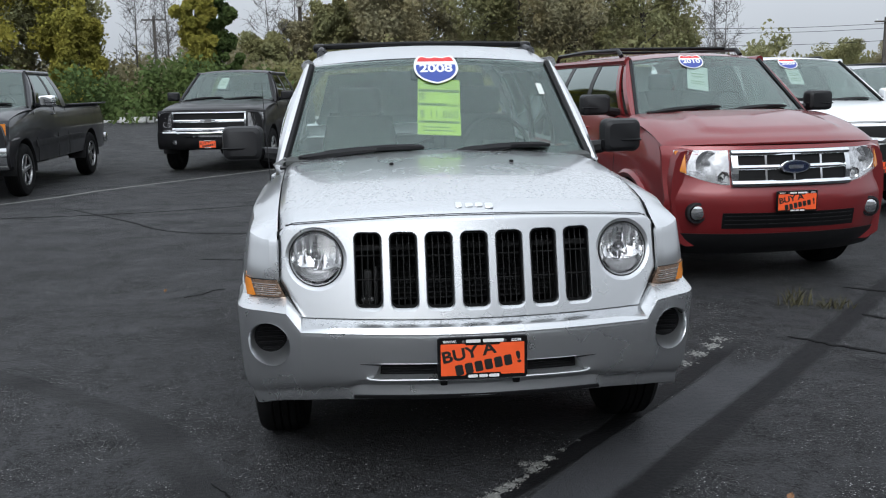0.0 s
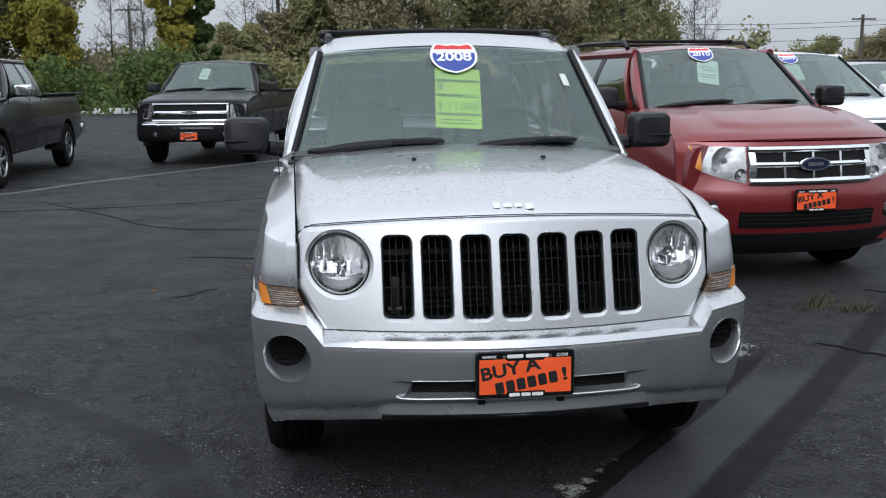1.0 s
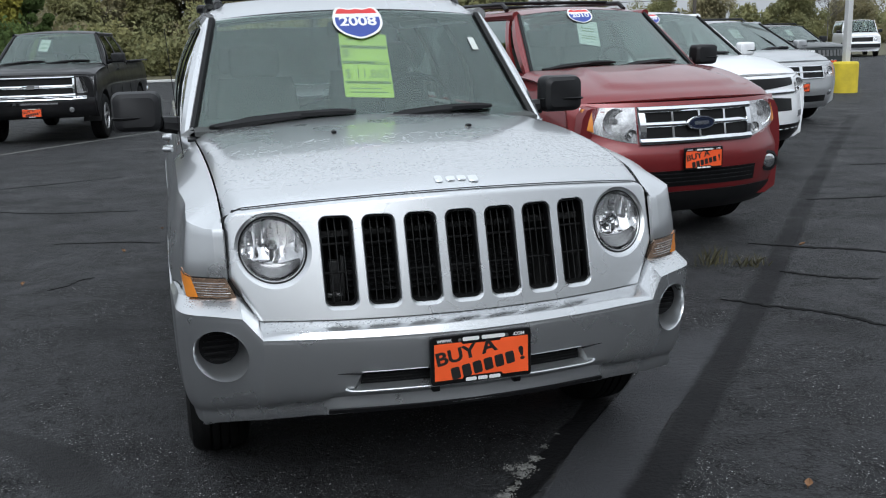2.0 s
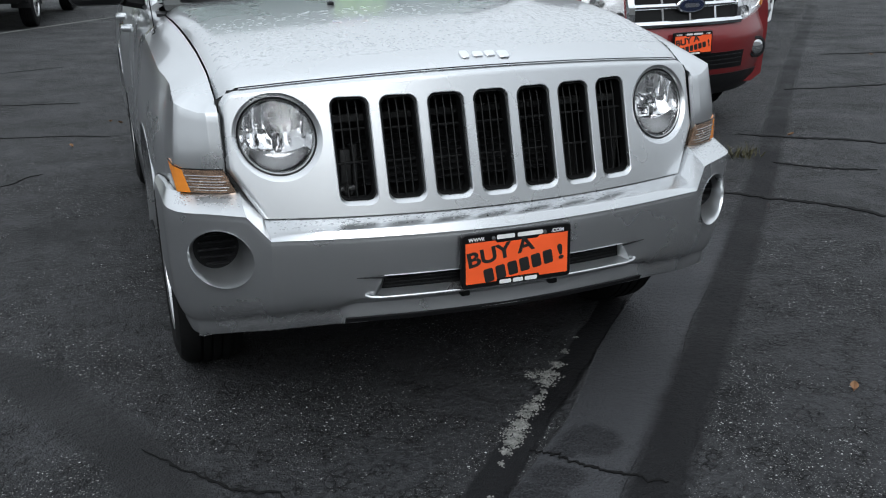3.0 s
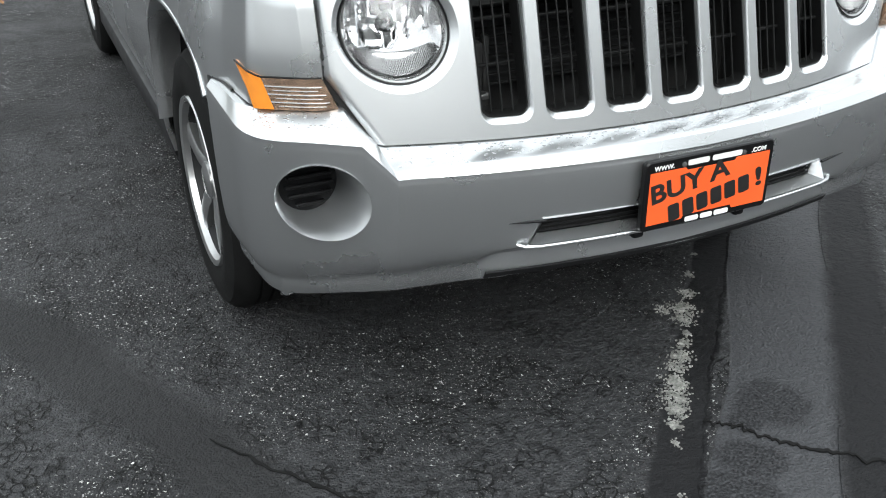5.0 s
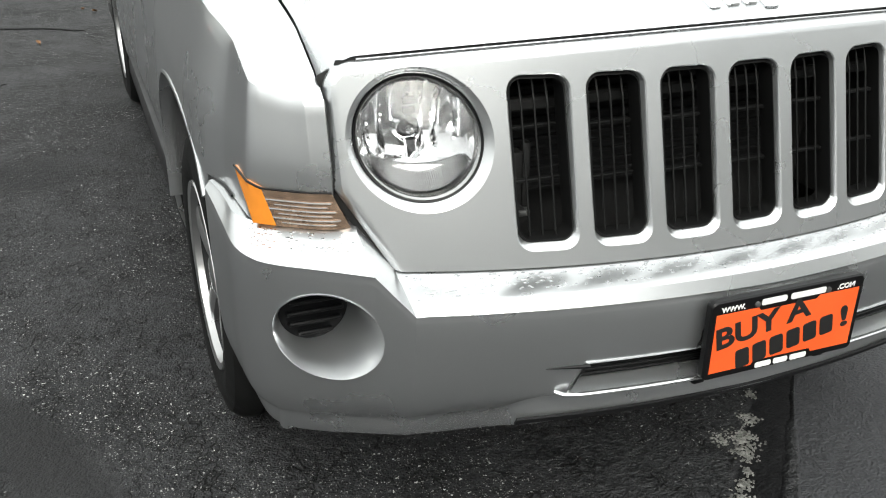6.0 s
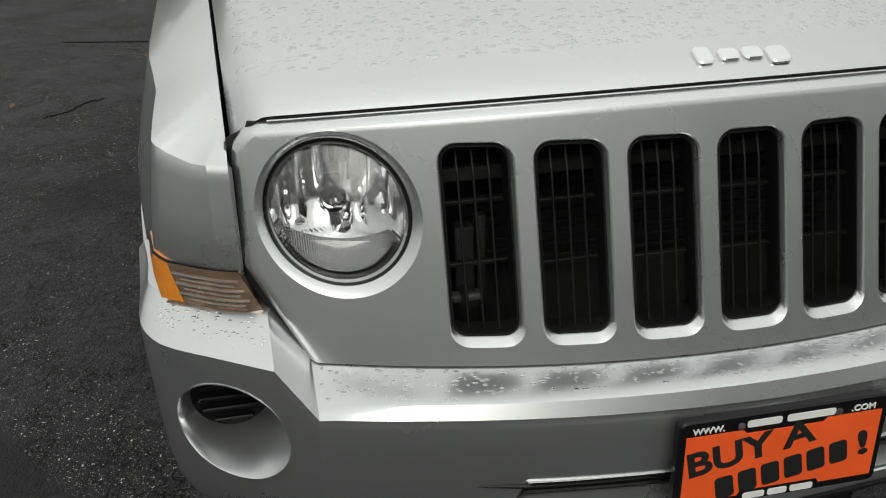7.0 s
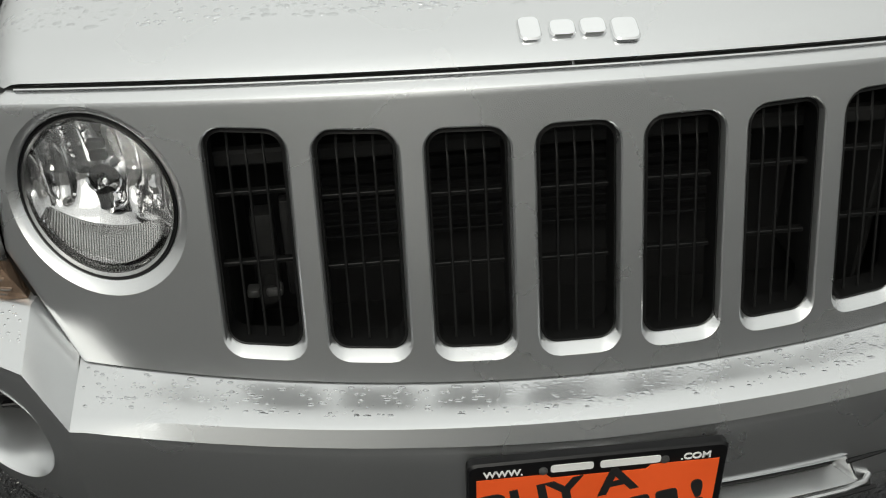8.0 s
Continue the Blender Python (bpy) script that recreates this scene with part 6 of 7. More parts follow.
    h = calc("SUBTRACT", calc("ADD", calc("MULTIPLY", coarse, 2.2), calc("MULTIPLY_ADD", d2, -0.5, fine)), calc("MULTIPLY", hair, 0.9))
    h = calc("MULTIPLY", h, calc("MULTIPLY_ADD", bare, 0.75, 0.25))
    bp = n.new("ShaderNodeBump")
    bp.inputs["Strength"].default_value, bp.inputs["Distance"].default_value = 1.0, 0.012
    l.new(h, bp.inputs["Height"])
    l.new(bp.outputs["Normal"], p.inputs["Normal"])
    return m


ASPHALT = asphalt()
CRACK = surface("crack_dark", (0.008, 0.008, 0.008), 0.95, 0, 0.3, 9, 90, 0.2, spec=0.12)
LINE_PAINT = surface("worn_line_paint", (0.22, 0.22, 0.205), 0.7, 0, 0.7, 45.0, 160, 0.4)
GRASS = surface("weed_green", (0.085, 0.078, 0.036), 0.8, 0, 0.4, 9, 60, 0.0)
LEAF_LITTER = surface("dry_leaf", (0.25, 0.13, 0.06), 0.8, 0, 0.4, 9, 60, 0.0)
CONCRETE = surface("pale_concrete", (0.55, 0.55, 0.53), 0.8, 0, 0.2, 1.0, 30, 0.2)

b = B()
bmesh.ops.create_grid(b, x_segments=8, y_segments=8, size=500)
part("ground", b, ASPHALT, None, "dark worn asphalt car park, damp", kind="structure")


def ribbon(name, pts, width, z, material, label, wobble=0.3, n=60, seed=1, ends=0.3, kind="structure", jag=0.0):
    """A flat strip along a curve with ragged edges, laid on the ground."""
    rnd = random.Random(seed)
    c = smooth_curve([(x, y, 0) for x, y in pts], n)
    wid = width if isinstance(width, (list, tuple)) else (width, width)
    rows = []
    for i, q in enumerate(c):
        t = i / (n - 1)
        d = np.array(c[min(i + 1, n - 1)]) - np.array(c[max(i - 1, 0)])
        d /= max(1e-9, np.linalg.norm(d))
        s = np.array((d[1], -d[0], 0))
        w = lerp(wid[0], wid[1], t) / 2 * min(1, 0.15 + min(t, 1 - t) / max(1e-6, ends * 0.3))
        a, b2 = (w * (1 + wobble * rnd.uniform(-1, 1)) for _ in range(2))
        q = q + s * jag * wid[0] * (0.7 * rnd.uniform(-1, 1) + 4 * noise.noise(Vector((i * 0.22, seed, 0))))
        rows.append([tuple(q + s * a + np.array((0, 0, z))), tuple(q - s * b2 + np.array((0, 0, z)))])
    return part(name, sheet(B(), rows, 0.0035, (0, 0, -1)), material, None, label, kind=kind)


# gritty remains of a painted parking line: many small flakes along a short track, with a side spur
rnd = random.Random(11)
track = [((0.49, 0.48), 0.010, 12), ((0.40, 0.38), 0.012, 40), ((0.33, 0.30), 0.020, 110), ((0.27, 0.24), 0.028, 200), ((0.215, 0.255), 0.020, 70), ((0.235, 0.19), 0.022, 120), ((0.20, 0.135), 0.012, 40), ((0.165, 0.10), 0.018, 90), ((0.125, 0.055), 0.024, 170), ((0.085, 0.02), 0.022, 120), ((0.05, -0.03), 0.024, 190), ((0.015, -0.075), 0.026, 220), ((-0.02, -0.12), 0.024, 180), ((-0.055, -0.165), 0.016, 80), ((-0.09, -0.215), 0.009, 26), ((-0.186, -0.36), 0.010, 16), ((1.32, 1.52), 0.04, 40), ((1.45, 1.68), 0.05, 80), ((1.58, 1.82), 0.05, 80), ((1.68, 1.96), 0.04, 40)]
verts, faces = [], []
for (x0, y0), spread, count in track:
    for _ in range(count):
        x, y = x0 + rnd.gauss(0, spread * 0.55), y0 + rnd.gauss(0, spread * 0.65)
        r = rnd.uniform(0.0015, 0.0048) if x0 < 1 else rnd.uniform(0.004, 0.012)
        i0, top, ph = len(verts), rnd.uniform(0.0012, 0.0030), rnd.uniform(0, 6)
        for z in (-0.001, top):
            verts += [(x + r * (1.1 if z < 0 else 0.8) * rnd.uniform(0.6, 1.1) * math.cos(k * 1.2566 + ph), y + r * (1.1 if z < 0 else 0.8) * rnd.uniform(0.6, 1.1) * math.sin(k * 1.2566 + ph), z) for k in range(5)]
        faces += [(i0 + k, i0 + (k + 1) % 5, i0 + 5 + (k + 1) % 5, i0 + 5 + k) for k in range(5)] + [tuple(range(i0 + 5, i0 + 10))]
me = bpy.data.meshes.new("paint_flakes")
me.from_pydata(verts, [], faces)
me.materials.append(LINE_PAINT)
tagged(new("paint_flakes", me), "gritty remains of an old white parking line", kind="structure")
# cracks
for k, (pts, w) in enumerate((
        ([(0.012, -0.175), (0.05, -0.21), (0.087, -0.261), (0.128, -0.318), (0.212, -0.401), (0.28, -0.46)], 0.008),
        ([(-1.01, 0.23), (-0.87, 0.02), (-0.78, -0.09), (-0.69, -0.14), (-0.64, -0.26), (-0.57, -0.36), (-0.53, -0.43)], 0.007),
        ([(-0.53, -0.43), (-0.43, -0.43), (-0.33, -0.39), (-0.25, -0.32)], 0.006),
        ([(3.1, 3.2), (3.37, 2.94), (3.67, 2.71), (3.89, 2.36), (4.25, 1.8)], 0.040),
        ([(2.80, 2.40), (2.89, 2.26), (3.02, 2.12), (3.22, 2.0)], 0.028),
        ([(2.10, 1.95), (2.28, 1.72), (2.48, 1.48), (2.60, 1.17), (2.80, 0.7)], 0.034),
        ([(-1.68, 3.69), (-1.57, 3.75), (-1.50, 3.89), (-1.41, 3.94)], 0.007),
        ([(-1.8, 5.29), (-1.45, 5.20), (-1.20, 5.12), (-0.98, 4.98)], 0.018),
        ([(-4.2, 9.6), (-3.0, 8.0), (-2.55, 7.3), (-2.0, 6.9), (-1.2, 6.7)], 0.022),
        ([(-5.5, 8.6), (-4.0, 8.7), (-2.8, 8.9), (-1.4, 9.4)], 0.022),
        ([(6.5, 6.4), (8.0, 6.1), (10, 6.5)], 0.05),
        ([(4.6, 4.6), (6.4, 4.4), (8.5, 4.7)], 0.04))):
    ribbon("crack", pts, w, 0.0042, CRACK, "dark jagged crack in the asphalt", 0.7, 70, 20 + k, jag=0.75 if w < 0.01 else 0.22)
# painted lines by the pickups
ribbon("painted_line", [(-9.0, 6.0), (-5.2, 10.2), (-4.15, 11.9), (-2.29, 14.4), (-0.6, 16.6)], 0.075, 0.005, LINE_PAINT, "faded white parking line", 0.2, 60, 61)


def weed(x, y, h, seed):
    rnd = random.Random(seed)
    bb = B()
    for k in range(46):
        a, r = rnd.uniform(0, 6.28), rnd.uniform(0, 0.12)
        p0 = Vector((r * math.cos(a) * 1.1, r * math.sin(a) * 0.7, 0.0))
        tip = p0 + Vector((rnd.uniform(-0.07, 0.07), rnd.uniform(-0.05, 0.05), h * rnd.uniform(0.3, 1)))
        s = Vector((rnd.uniform(-1, 1), rnd.uniform(-1, 1), 0)).normalized() * 0.004
        mid = (p0 + tip) / 2 + Vector((0, 0, h * 0.12))
        vs = [bb.verts.new(q) for q in (p0 - s, p0 + s, mid + s * 0.8, tip, mid - s * 0.8)]
        bb.faces.new(vs)
    ob = part("weed", bb, GRASS, None)
    ob.matrix_basis = pose(x, y, 0)
    tagged(ob, "dry grassy weed growing from a crack", "weed", kind="stuff")


weed(2.50, 2.72, 0.16, 1)
weed(2.72, 2.60, 0.09, 2)


def fallen_leaf(x, y, seed):
    rnd = random.Random(seed)
    r = 0.013
    rows = [[(r * t * 1.5, w * r * math.sin(math.pi * (t + 1) / 2), 0.008 + 0.010 * abs(w) + 0.006 * t) for w in (-1, 0, 1)] for t in np.linspace(-0.98, 0.98, 7)]
    ob = part("fallen_leaf", sheet(B(), rows, 0.001), LEAF_LITTER, None)
    ob.matrix_basis = pose(x, y, 0, 0, 0, rnd.uniform(0, 360))
    tagged(ob, "small dry brown leaf lying on the asphalt", "leaf", "fallen leaves")


fallen_leaf(1.10, -0.21, 1)
fallen_leaf(3.4, 3.0, 2)
fallen_leaf(6.9, 6.1, 3)
fallen_leaf(-1.85, 3.9, 4)
fallen_leaf(-0.90, 5.52, 5)
fallen_leaf(-0.97, 5.60, 6)
fallen_leaf(-1.25, 4.74, 7)


# ---------- trees, poles and the far edge ----------
def leafy(name, base, var):
    m, n, l, p = nodes_of(name)
    g = n.new("ShaderNodeNewGeometry")
    big = noise_node(n, l, 0.5, 3)
    c1 = mixed(n, l, g.outputs["Random Per Island"], tuple(q * (1 - var) for q in base), tuple(q * (1 + var) for q in base))
    c2 = mixed(n, l, remap(n, l, big.outputs["Fac"], 0, 0.6), c1, (base[0] * 1.2, base[1] * 1.0, base[2] * 0.7))
    l.new(c2, p.inputs["Base Color"])
    p.inputs["Roughness"].default_value = 0.85
    p.inputs["Specular IOR Level"].default_value = 0.2
    thin, mix = n.new("ShaderNodeBsdfTranslucent"), n.new("ShaderNodeMixShader")
    mix.inputs[0].default_value = 0.35
    up = n.new("ShaderNodeVectorMath")
    up.operation = "MULTIPLY_ADD"
    l.new(g.outputs["Normal"], up.inputs[0])
    up.inputs[1].default_value = (0.45, 0.45, 0.45)
    up.inputs[2].default_value = (0.0, -0.25, 0.85)
    l.new(up.outputs[0], p.inputs["Normal"])
    l.new(c2, thin.inputs["Color"])
    l.new(p.outputs[0], mix.inputs[1])
    l.new(thin.outputs[0], mix.inputs[2])
    l.new(mix.outputs[0], n["Material Output"].inputs["Surface"])
    return m


BARK = surface("bark", (0.085, 0.075, 0.065), 0.9, 0, 0.35, 2.0, 30, 0.4, 0.02)
YELLOW_GREEN = leafy("yellowing_leaves", (0.29, 0.285, 0.060), 0.25)
GREEN = leafy("green_leaves", (0.085, 0.130, 0.042), 0.3)
OLIVE = leafy("olive_leaves", (0.235, 0.245, 0.125), 0.2)
# BROWN is lightened and greyed, with distance haze put into its colour
BROWN = leafy("hazed_brown_leaves", (0.275, 0.262, 0.165), 0.2)
PALE_BROWN = leafy("pale_brown_leaves", (0.34, 0.325, 0.235), 0.2)
TWIG = surface("bare_twigs", (0.13, 0.12, 0.11), 0.9, 0, 0.3, 2, 30, 0.0)


def leaf_quads(rng, centres, radii, count, size):
    """Vertices and faces of many small leaves about clump centres."""
    k = rng.integers(0, len(centres), count)
    d = rng.normal(size=(count, 3))
    d /= np.linalg.norm(d, axis=1, keepdims=True)
    c = centres[k] + d * (radii[k] * rng.uniform(0.02, 1.0, count) ** 0.45)[:, None]
    u = rng.normal(size=(count, 3))
    u /= np.linalg.norm(u, axis=1, keepdims=True)
    v = np.cross(u, rng.normal(size=(count, 3)))
    v /= np.linalg.norm(v, axis=1, keepdims=True)
    s = (size * rng.uniform(0.5, 1.3, count))[:, None]
    verts = np.stack([c - u * s, c + v * s * 0.6, c + u * s, c - v * s * 0.6], 1).reshape(-1, 3)
    return verts, np.arange(4 * count).reshape(-1, 4)


def leaf_mesh(name, verts, faces, material, parent=None):
    me = bpy.data.meshes.new(name)
    me.from_pydata(verts.tolist(), [], faces.tolist())
    me.materials.append(material)
    ob = new(name, me)
    ob.parent = parent
    return ob


def limbs(bm, rng, foot, height, spread, n, r0, twigs=0):
    """A tapered trunk with limbs; returns the limbs' outer points."""
    lean = rng.uniform(-0.06, 0.06, 2) * height
    trunk = [(foot[0] + lean[0] * t * t, foot[1] + lean[1] * t * t, height * t) for t in np.linspace(0, 0.95, 6)]
    tube(bm, trunk, [r0 * (1 - 0.85 * t) for t in np.linspace(0, 1, 6)], 7)
    tips = []
    for k in range(n):
        t0 = rng.uniform(0.25, 0.9)
        p0 = np.array([np.interp(t0, np.linspace(0, 0.95, 6), [q[i] for q in trunk]) for i in range(3)])
        a = rng.uniform(0, 2 * math.pi)
        reach = spread * (1.1 - 0.6 * t0) * rng.uniform(0.5, 1)
        p2 = p0 + np.array((math.cos(a) * reach, math.sin(a) * reach, reach * rng.uniform(0.4, 1.1)))
        p1 = (p0 + p2) / 2 + np.array((*rng.normal(0, 0.10, 2) * reach, -0.10 * reach))
        tube(bm, [p0, p1, p2], [r0 * 0.32 * (1.1 - t0), r0 * 0.2 * (1.1 - t0), 0.015], 5)
        tips += [p1, p2]
        for _ in range(twigs):
            q = lerp(p1, p2, rng.uniform(0, 1))
            e = q + rng.normal(size=3) * reach * 0.35 + np.array((0, 0, reach * 0.25))
            m2 = (q + e) / 2 + rng.normal(size=3) * reach * 0.06
            tube(bm, [q, m2, e], [0.013, 0.010, 0.005], 3)
    return tips


def tree(x, y, height, spread, material, seed, label, leaves=26000, size=0.115, low=0.08):
    rng = np.random.default_rng(seed)
    ob = thing("tree", pose(x, y, 0), label, "tree", "trees behind the car park")
    bm = B()
    tips = limbs(bm, rng, (0, 0), height, spread, 16, 0.05 + height * 0.018)
    part("trunk", bm, BARK, ob)
    tips = np.array(tips)
    more = np.column_stack([rng.normal(0, spread * 0.42, 46), rng.normal(0, spread * 0.42, 46), rng.uniform(low, 0.98, 46) * height])
    taper = 1.15 - 0.75 * np.clip(more[:, 2] / height, 0, 1)
    more[:, :2] *= taper[:, None]
    centres = np.vstack([tips, more])
    radii = rng.uniform(0.14, 0.34, len(centres)) * spread
    leaf_mesh("crown", *leaf_quads(rng, centres, radii, leaves, size), material, ob)
    return ob


def bare_tree(x, y, height, seed):
    rng = np.random.default_rng(seed)
    ob = thing("bare_tree", pose(x, y, 0), "leafless grey tree with thin twigs", "tree", "bare trees")
    bm = B()
    limbs(bm, rng, (0, 0), height, height * 0.22, 40, 0.02 + height * 0.006, 9)
    part("trunk", bm, TWIG, ob)
    return ob


for k, (x, y, h, sp_, mt, words) in enumerate((
        (-25.0, 52, 11.5, 4.4, OLIVE, "tall leafy tree turning yellow-green"),
        (-20.5, 50, 12.5, 4.6, YELLOW_GREEN, "tall leafy tree turning yellow-green"),
        (-15.4, 52, 9.0, 2.0, YELLOW_GREEN, "leafy tree turning yellow-green"),
        (-16.6, 53, 10.5, 2.6, OLIVE, "tall olive green autumn tree"),
        (-23.0, 54, 11.0, 4.4, OLIVE, "tall olive green autumn tree"),
        (-18.6, 55, 10.5, 3.4, BROWN, "leafy tree turning brown"),
        (-14.6, 50, 4.6, 1.5, YELLOW_GREEN, "small tree turning yellow-green"),
        (-8.7, 52, 7.4, 1.25, YELLOW_GREEN, "leafy tree turning yellow-green"),
        (-7.5, 53, 7.0, 1.2, GREEN, "leafy tree still mostly green"),
        (-30, 54, 10, 4.2, OLIVE, "tall olive green autumn tree"),
        (-1.4, 62, 6.2, 2.0, OLIVE, "tall olive green autumn tree"),
        (-5.6, 61, 4.3, 1.7, OLIVE, "olive green autumn tree"),
        (-3.6, 63, 5.0, 1.8, BROWN, "leafy tree turning brown"),
        (2.5, 60, 9.6, 3.4, BROWN, "leafy tree turning brown"),
        (8.5, 60, 10.4, 3.8, OLIVE, "tall olive green autumn tree"),
        (13.5, 58, 11.0, 4.0, BROWN, "leafy tree turning brown"),
        (18.5, 58, 10.6, 3.8, OLIVE, "tall olive green autumn tree"),
        (45, 84, 3.6, 2.6, OLIVE, "tall olive green autumn tree"),
        (52, 86, 4.2, 3.2, BROWN, "leafy tree turning brown"),
        (60, 82, 5.6, 3.0, OLIVE, "tall olive green autumn tree"),
        (68, 84, 4.6, 3.2, BROWN, "leafy tree turning brown"),
        (76, 82, 4.8, 3.2, OLIVE, "tall olive green autumn tree"))):
    tree(x, y, h * 1.12, sp_ * 1.1, mt, 100 + k, words)
for k, (x, y, h) in enumerate(((-13.2, 58, 9.0), (-11.6, 60, 9.5), (-12.4, 64, 8.0), (-5.4, 62, 9.0), (-3.9, 64, 9.2), (0.5, 66, 9.0), (24.8, 62, 9.0), (26.2, 64, 8.0), (6.0, 66, 10), (15.8, 64, 11), (62, 80, 9.0))):
    bare_tree(x, y, h, 300 + k)

# undergrowth along the edge and the woods behind, past counting
rng = np.random.default_rng(5)


def thicket(name, xs, y, h, count, size, material, label, n=240):
    x = rng.uniform(xs[0], xs[1], n)
    c = np.column_stack([x, y + rng.normal(0, 1.6, n), rng.uniform(0.05, 0.9, n) * (h * (0.75 + 0.35 * np.sin(x * 0.9) * np.cos(x * 0.37)))])
    ob = leaf_mesh(name, *leaf_quads(rng, c, rng.uniform(0.5, 1.2, n), count, size), material)
    tagged(ob, label, "undergrowth", kind="stuff")


thicket("bushes", (-34, -4), 47, 3.2, 30000, 0.13, GREEN, "dense green bushes under the trees", 300)
thicket("bushes", (-8, 28), 56, 4.2, 30000, 0.15, OLIVE, "dense olive bushes under the trees", 360)
thicket("bushes", (-17, -5), 58, 4.9, 22000, 0.13, BROWN, "brown autumn bushes under bare trees", 260)
thicket("woods", (-36, 30), 74, 4.4, 44000, 0.17, BROWN, "brown autumn woods behind the trees", 700)
thicket("woods", (-9, 0), 68, 5.2, 22000, 0.12, PALE_BROWN, "thin pale autumn woods behind the trees", 260)
thicket("woods", (-3, 24), 66, 11.0, 80000, 0.18, BROWN, "dense brown autumn woods behind the trees", 900)
thicket("woods", (30, 110), 92, 4.8, 40000, 0.26, OLIVE, "distant olive woods", 500)


def pole(x, y, h, arm, label="grey wooden utility pole with a cross-arm"):
    ob = thing("utility_pole", pose(x, y, 0), label, "pole", "utility poles")
    part("post", tube(B(), [(0, 0, 0), (0, 0, h / 2), (0, 0, h)], [0.17, 0.15, 0.12], 10), BARK, ob)
    if arm:
        part("cross_arm", rbox(B(), (0, -0.16, h - 0.35), (2.0, 0.11, 0.12), 0.01, 1), BARK, ob)
        for q in (-0.85, -0.3, 0.3, 0.85):
            part("insulator", lathe(B(), [(0, 0.03), (0.06, 0.05), (0.12, 0.02)], (q, -0.16, h - 0.29), "z", 8), PAPER, ob)
    if arm > 1:
        part("transformer", lathe(B(), [(0, 0.2), (0.02, 0.24), (0.75, 0.24), (0.8, 0.1)], (0.0, -0.42, h - 1.75), "z", 14), CONCRETE, ob)
    return ob


pole(-3.6, 66, 8.8, 2)
pole(-16.2, 80, 7.6, 1)
pole(10.8, 60, 11, 1)
pole(41.5, 70, 6.2, 1)
for k, dz in enumerate((0.0, -0.35, -1.3)):
    pts = [(20 + 80 * t, 70, 5.9 + dz + 0.9 * (t - 0.27) - 0.35 * math.sin(math.pi * ((t * 3) % 1))) for t in np.linspace(0, 1, 40)]
    ob = part("overhead_wire", tube(B(), pts, 0.018, 4), SATIN, None)
    tagged(ob, "thin black overhead wire between poles", "wire", "overhead wires")


def lamp_post(x, y):
    ob = thing("lamp_post", pose(x, y, 0), "pale grey lamp post on a yellow painted concrete base", "lamp post")
    part("base", lathe(B(), [(0, 0.30), (0.70, 0.30), (0.74, 0.27), (0.75, 0.05)], (0, 0, 0), "z", 24), surface("yellow_base", (0.62, 0.48, 0.03), 0.7, 0, 0.2, 3, 40, 0.2), ob, "yellow painted concrete base")
    part("post", rbox(B(), (0, 0, 4.2), (0.14, 0.14, 7.0), 0.01, 1), surface("pale_post", (0.55, 0.55, 0.54), 0.5, 0.2, 0.1, 2, 30, 0.05), ob)
    part("arm", tube(B(), [(0, 0, 7.6), (0.5, 0, 7.75), (1.0, 0, 7.8)], 0.04, 8), ALLOY, ob)
    part("lamp_head", rbox(B(), (1.2, 0, 7.8), (0.6, 0.35, 0.15), 0.04, 2), ALLOY, ob)


lamp_post(15.1, 17.5)


def white_block(x, y, w, h):
    ob = part("concrete_block", rbox(B(), (0, 0, h / 2), (w, 0.5, h), 0.03, 2), CONCRETE, None)
    ob.matrix_basis = pose(x, y, 0)
    tagged(ob, "white painted concrete block at the asphalt's edge", "block", "white blocks")


for x, w in ((-11.1, 0.55), (-10.4, 0.55), (-9.9, 0.32)):
    white_block(x, 44.5, w, 0.27)
b = B()
rbox(b, (-10, 45.2, 0.06), (60, 0.2, 0.12), 0.02, 1)
part("kerb", b, CONCRETE, None, "pale concrete kerb at the asphalt's edge", kind="structure")
b = B()
sheet(b, [[(x, y, 0.05 + 0.03 * math.sin(x)) for x in np.linspace(-60, 120, 40)] for y in (45.4, 60, 120)], 0.04, (0, 0, -1))
part("verge", b, GRASS, None, "grassy verge behind the kerb", kind="structure")


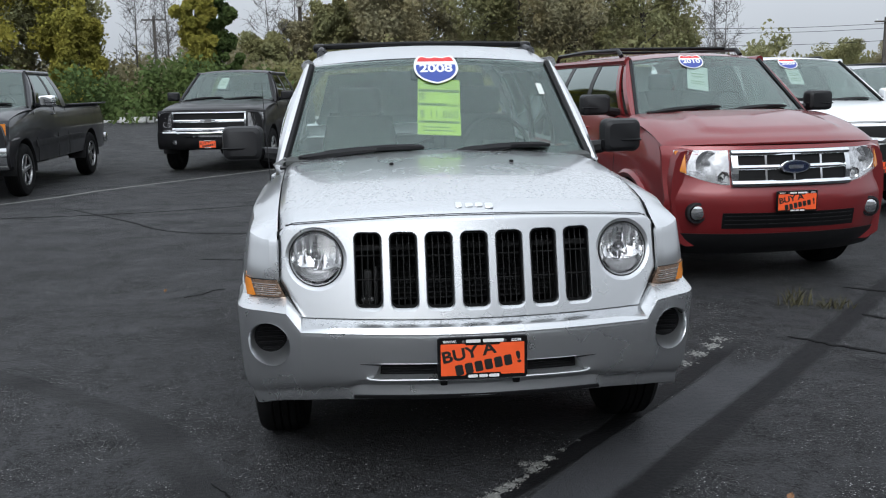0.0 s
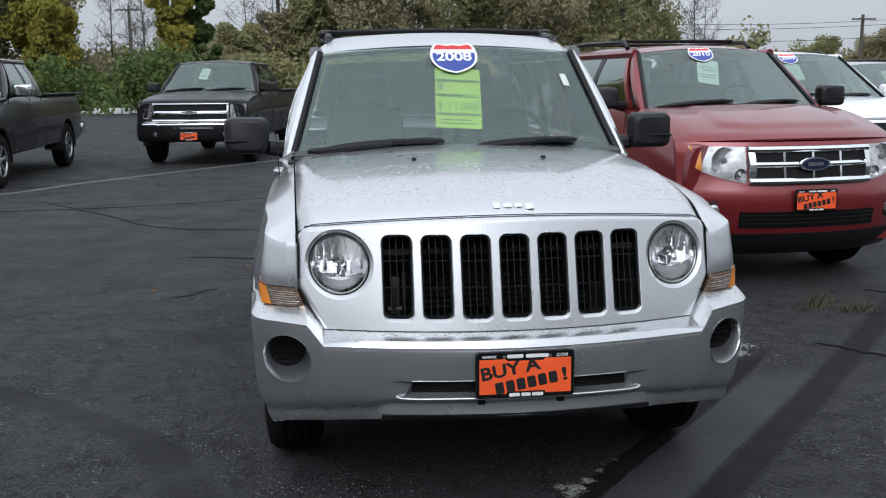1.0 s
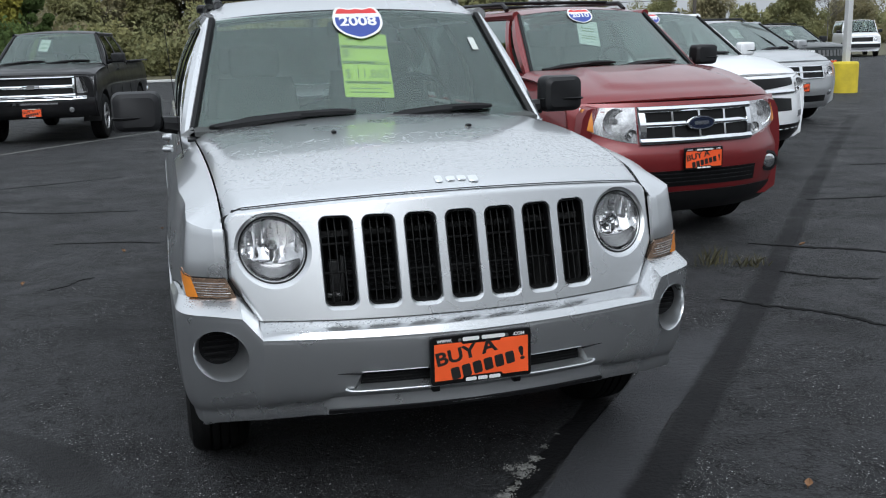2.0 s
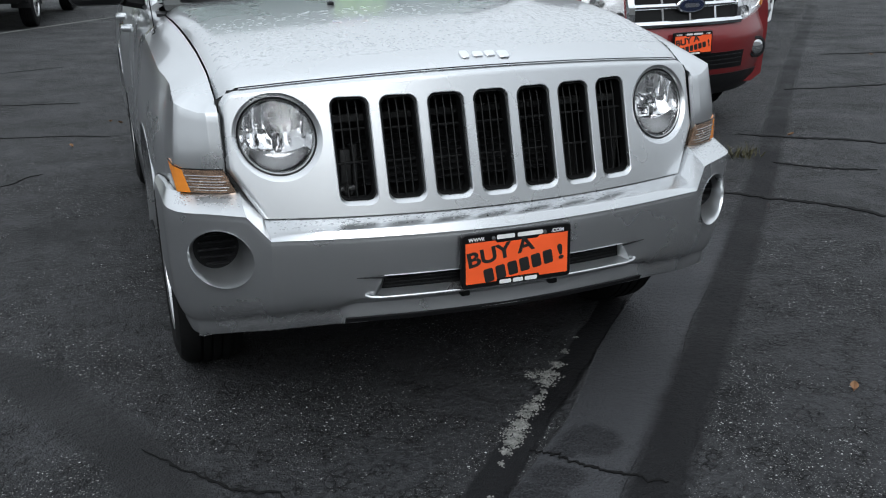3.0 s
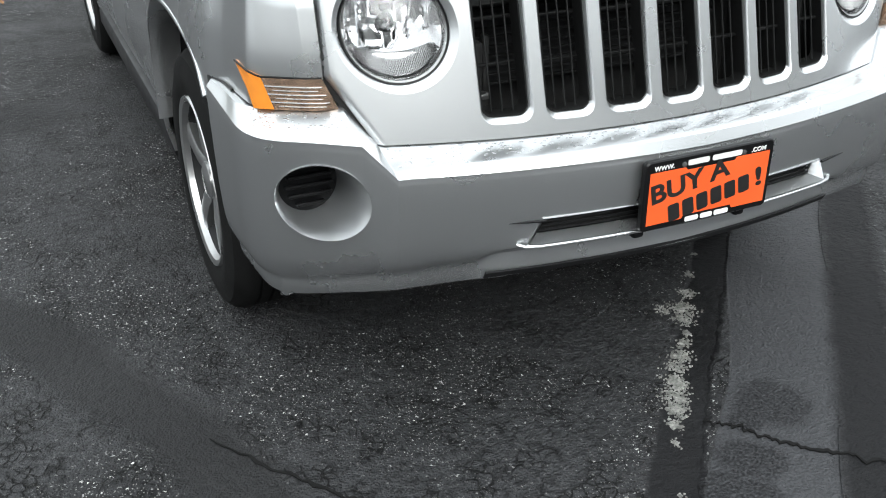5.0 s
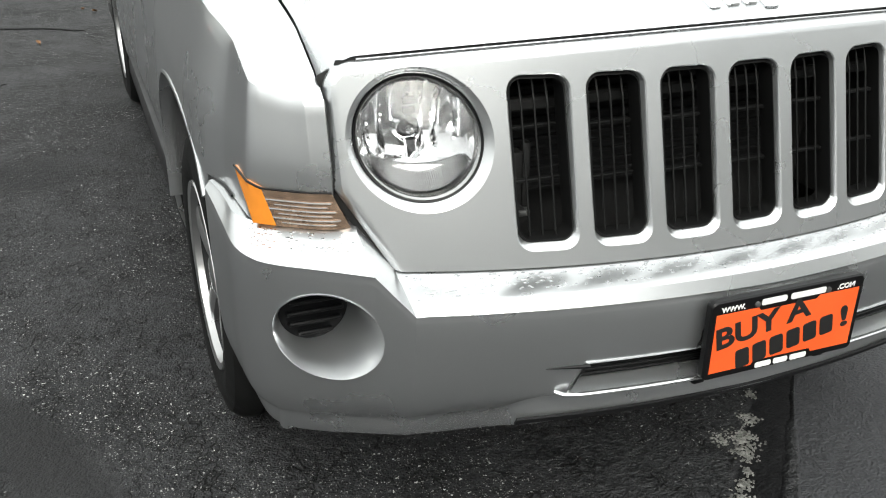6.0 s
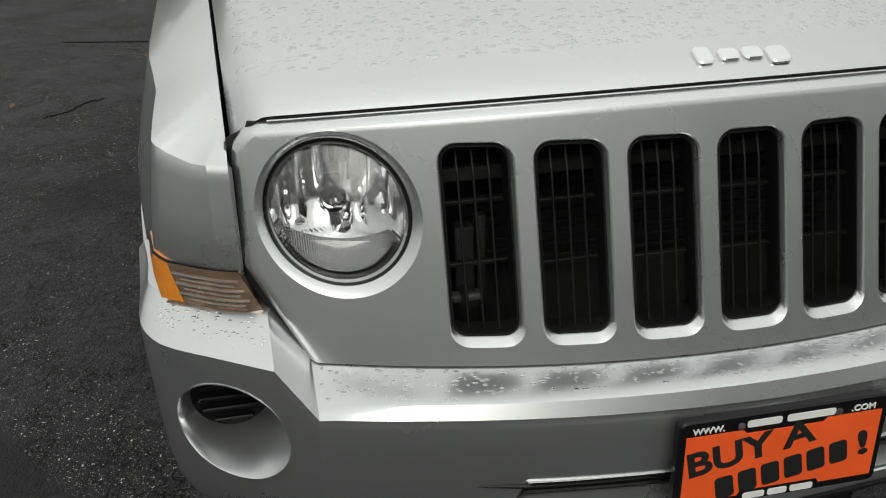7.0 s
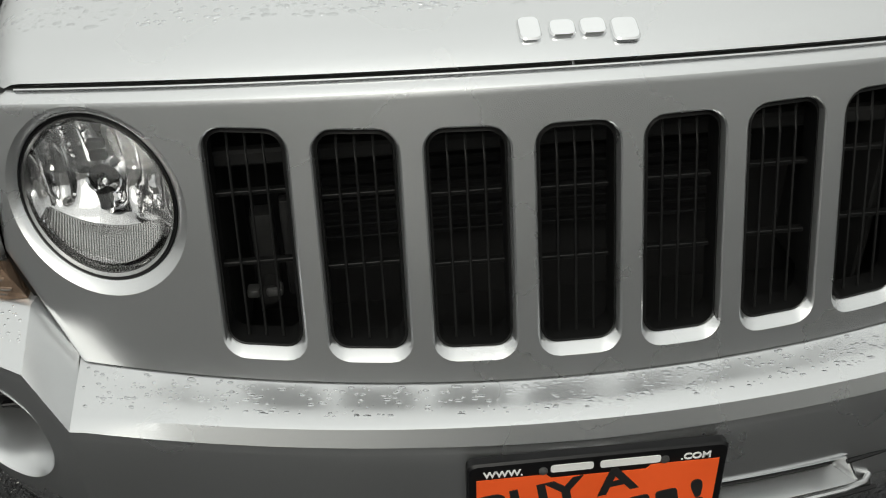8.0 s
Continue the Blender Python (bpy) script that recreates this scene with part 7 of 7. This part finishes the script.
# ---------- rain on the silver car ----------
def raindrops(name, spots, label, high):
    """Many small water beads lying on a panel; spots give a place, the panel's normal and a radius."""
    rnd = random.Random(9)
    verts, faces = [], []
    n = 7
    for c, nrm, r, stretch in spots:
        nrm = nrm.normalized()
        t = nrm.cross(Vector((0.2, 1, 0.1))).normalized()
        u = nrm.cross(t)
        i0 = len(verts)
        ph = rnd.uniform(0, 6)
        for k in range(n):
            a = 2 * math.pi * k / n + ph
            q = r * rnd.uniform(0.8, 1.15)
            verts.append(c + t * q * stretch * math.cos(a) + u * q * math.sin(a) - nrm * 0.0002)
        for k in range(n):
            a = 2 * math.pi * k / n + ph
            verts.append(c + (t * stretch * math.cos(a) + u * math.sin(a)) * r * 0.62 + nrm * r * high * 0.72)
        verts.append(c + nrm * r * high)
        for k in range(n):
            j = (k + 1) % n
            faces.append((i0 + k, i0 + j, i0 + n + j, i0 + n + k))
            faces.append((i0 + n + k, i0 + n + j, i0 + 2 * n))
    me = bpy.data.meshes.new(name)
    me.from_pydata([tuple(v) for v in verts], [], faces)
    for p in me.polygons:
        p.use_smooth = True
    me.materials.append(BEAD)
    tagged(new(name, me), label, "water", kind="stuff")


def hood_spots():
    rnd = random.Random(4)
    out = []
    while len(out) < 2700:
        u, d = rnd.uniform(-0.97, 0.97), 0.085 + 0.52 * rnd.random() ** 1.4
        if noise.noise(Vector((u * 5, d * 5, 3))) < -0.6:
            continue
        c, a, q = Vector(hood_point(u, d)), Vector(hood_point(u + 0.01, d)), Vector(hood_point(u, d + 0.01))
        nrm = (a - c).cross(q - c)
        out.append((c, nrm, rnd.choice((0.0015, 0.002, 0.0025, 0.003, 0.0042)), rnd.uniform(1.0, 2.4)))
    return out


def ledge_spots():
    rnd = random.Random(6)
    half = bumper_half(34)
    out = []
    for _ in range(1300):
        i = rnd.randrange(len(half) - 1)
        s = rnd.choice((-1, 1))
        f = rnd.random()
        r = half[i] * (1 - f) + half[i + 1] * f
        if not (r[0] < 0.62 or 0.69 < r[0] < 0.85):
            continue
        t = rnd.uniform(0.08, 0.64)
        lip, back = Vector((s * r[0], r[1], r[2])), Vector((s * r[3], r[4], r[5]))
        c = back.lerp(lip, t)
        c.z += t * (back.z - lip.z - 0.0153) * min(1.0, max(0.0, (0.64 - r[0]) / 0.14))
        nrm = Vector((0, (lip.z - back.z) * (0.25 if r[0] < 0.62 else 1.0), -(lip.y - back.y)))
        if nrm.z < 0:
            nrm = -nrm
        out.append((c, nrm, rnd.choice((0.001, 0.0014, 0.0019, 0.0024, 0.003)), rnd.uniform(1.0, 2.2)))
    return out


raindrops("raindrops", hood_spots(), "raindrops standing on the silver bonnet", 0.20)
raindrops("raindrops", ledge_spots(), "raindrops standing on the bumper ledge", 0.11)


# unseen wall added behind the camera; it shapes light and reflections on the silver front
b = B()
rbox(b, (0, -17.2, 3.2), (90, 0.4, 6.4), 0.02, 1)
part("unseen_south_wall", b, surface("unseen_wall_grey", (0.38, 0.375, 0.36), 0.8, 0, 0.25, 0.5, 20, 0.2), None, "unseen plain grey wall added behind the camera to shape light and reflections", kind="structure")
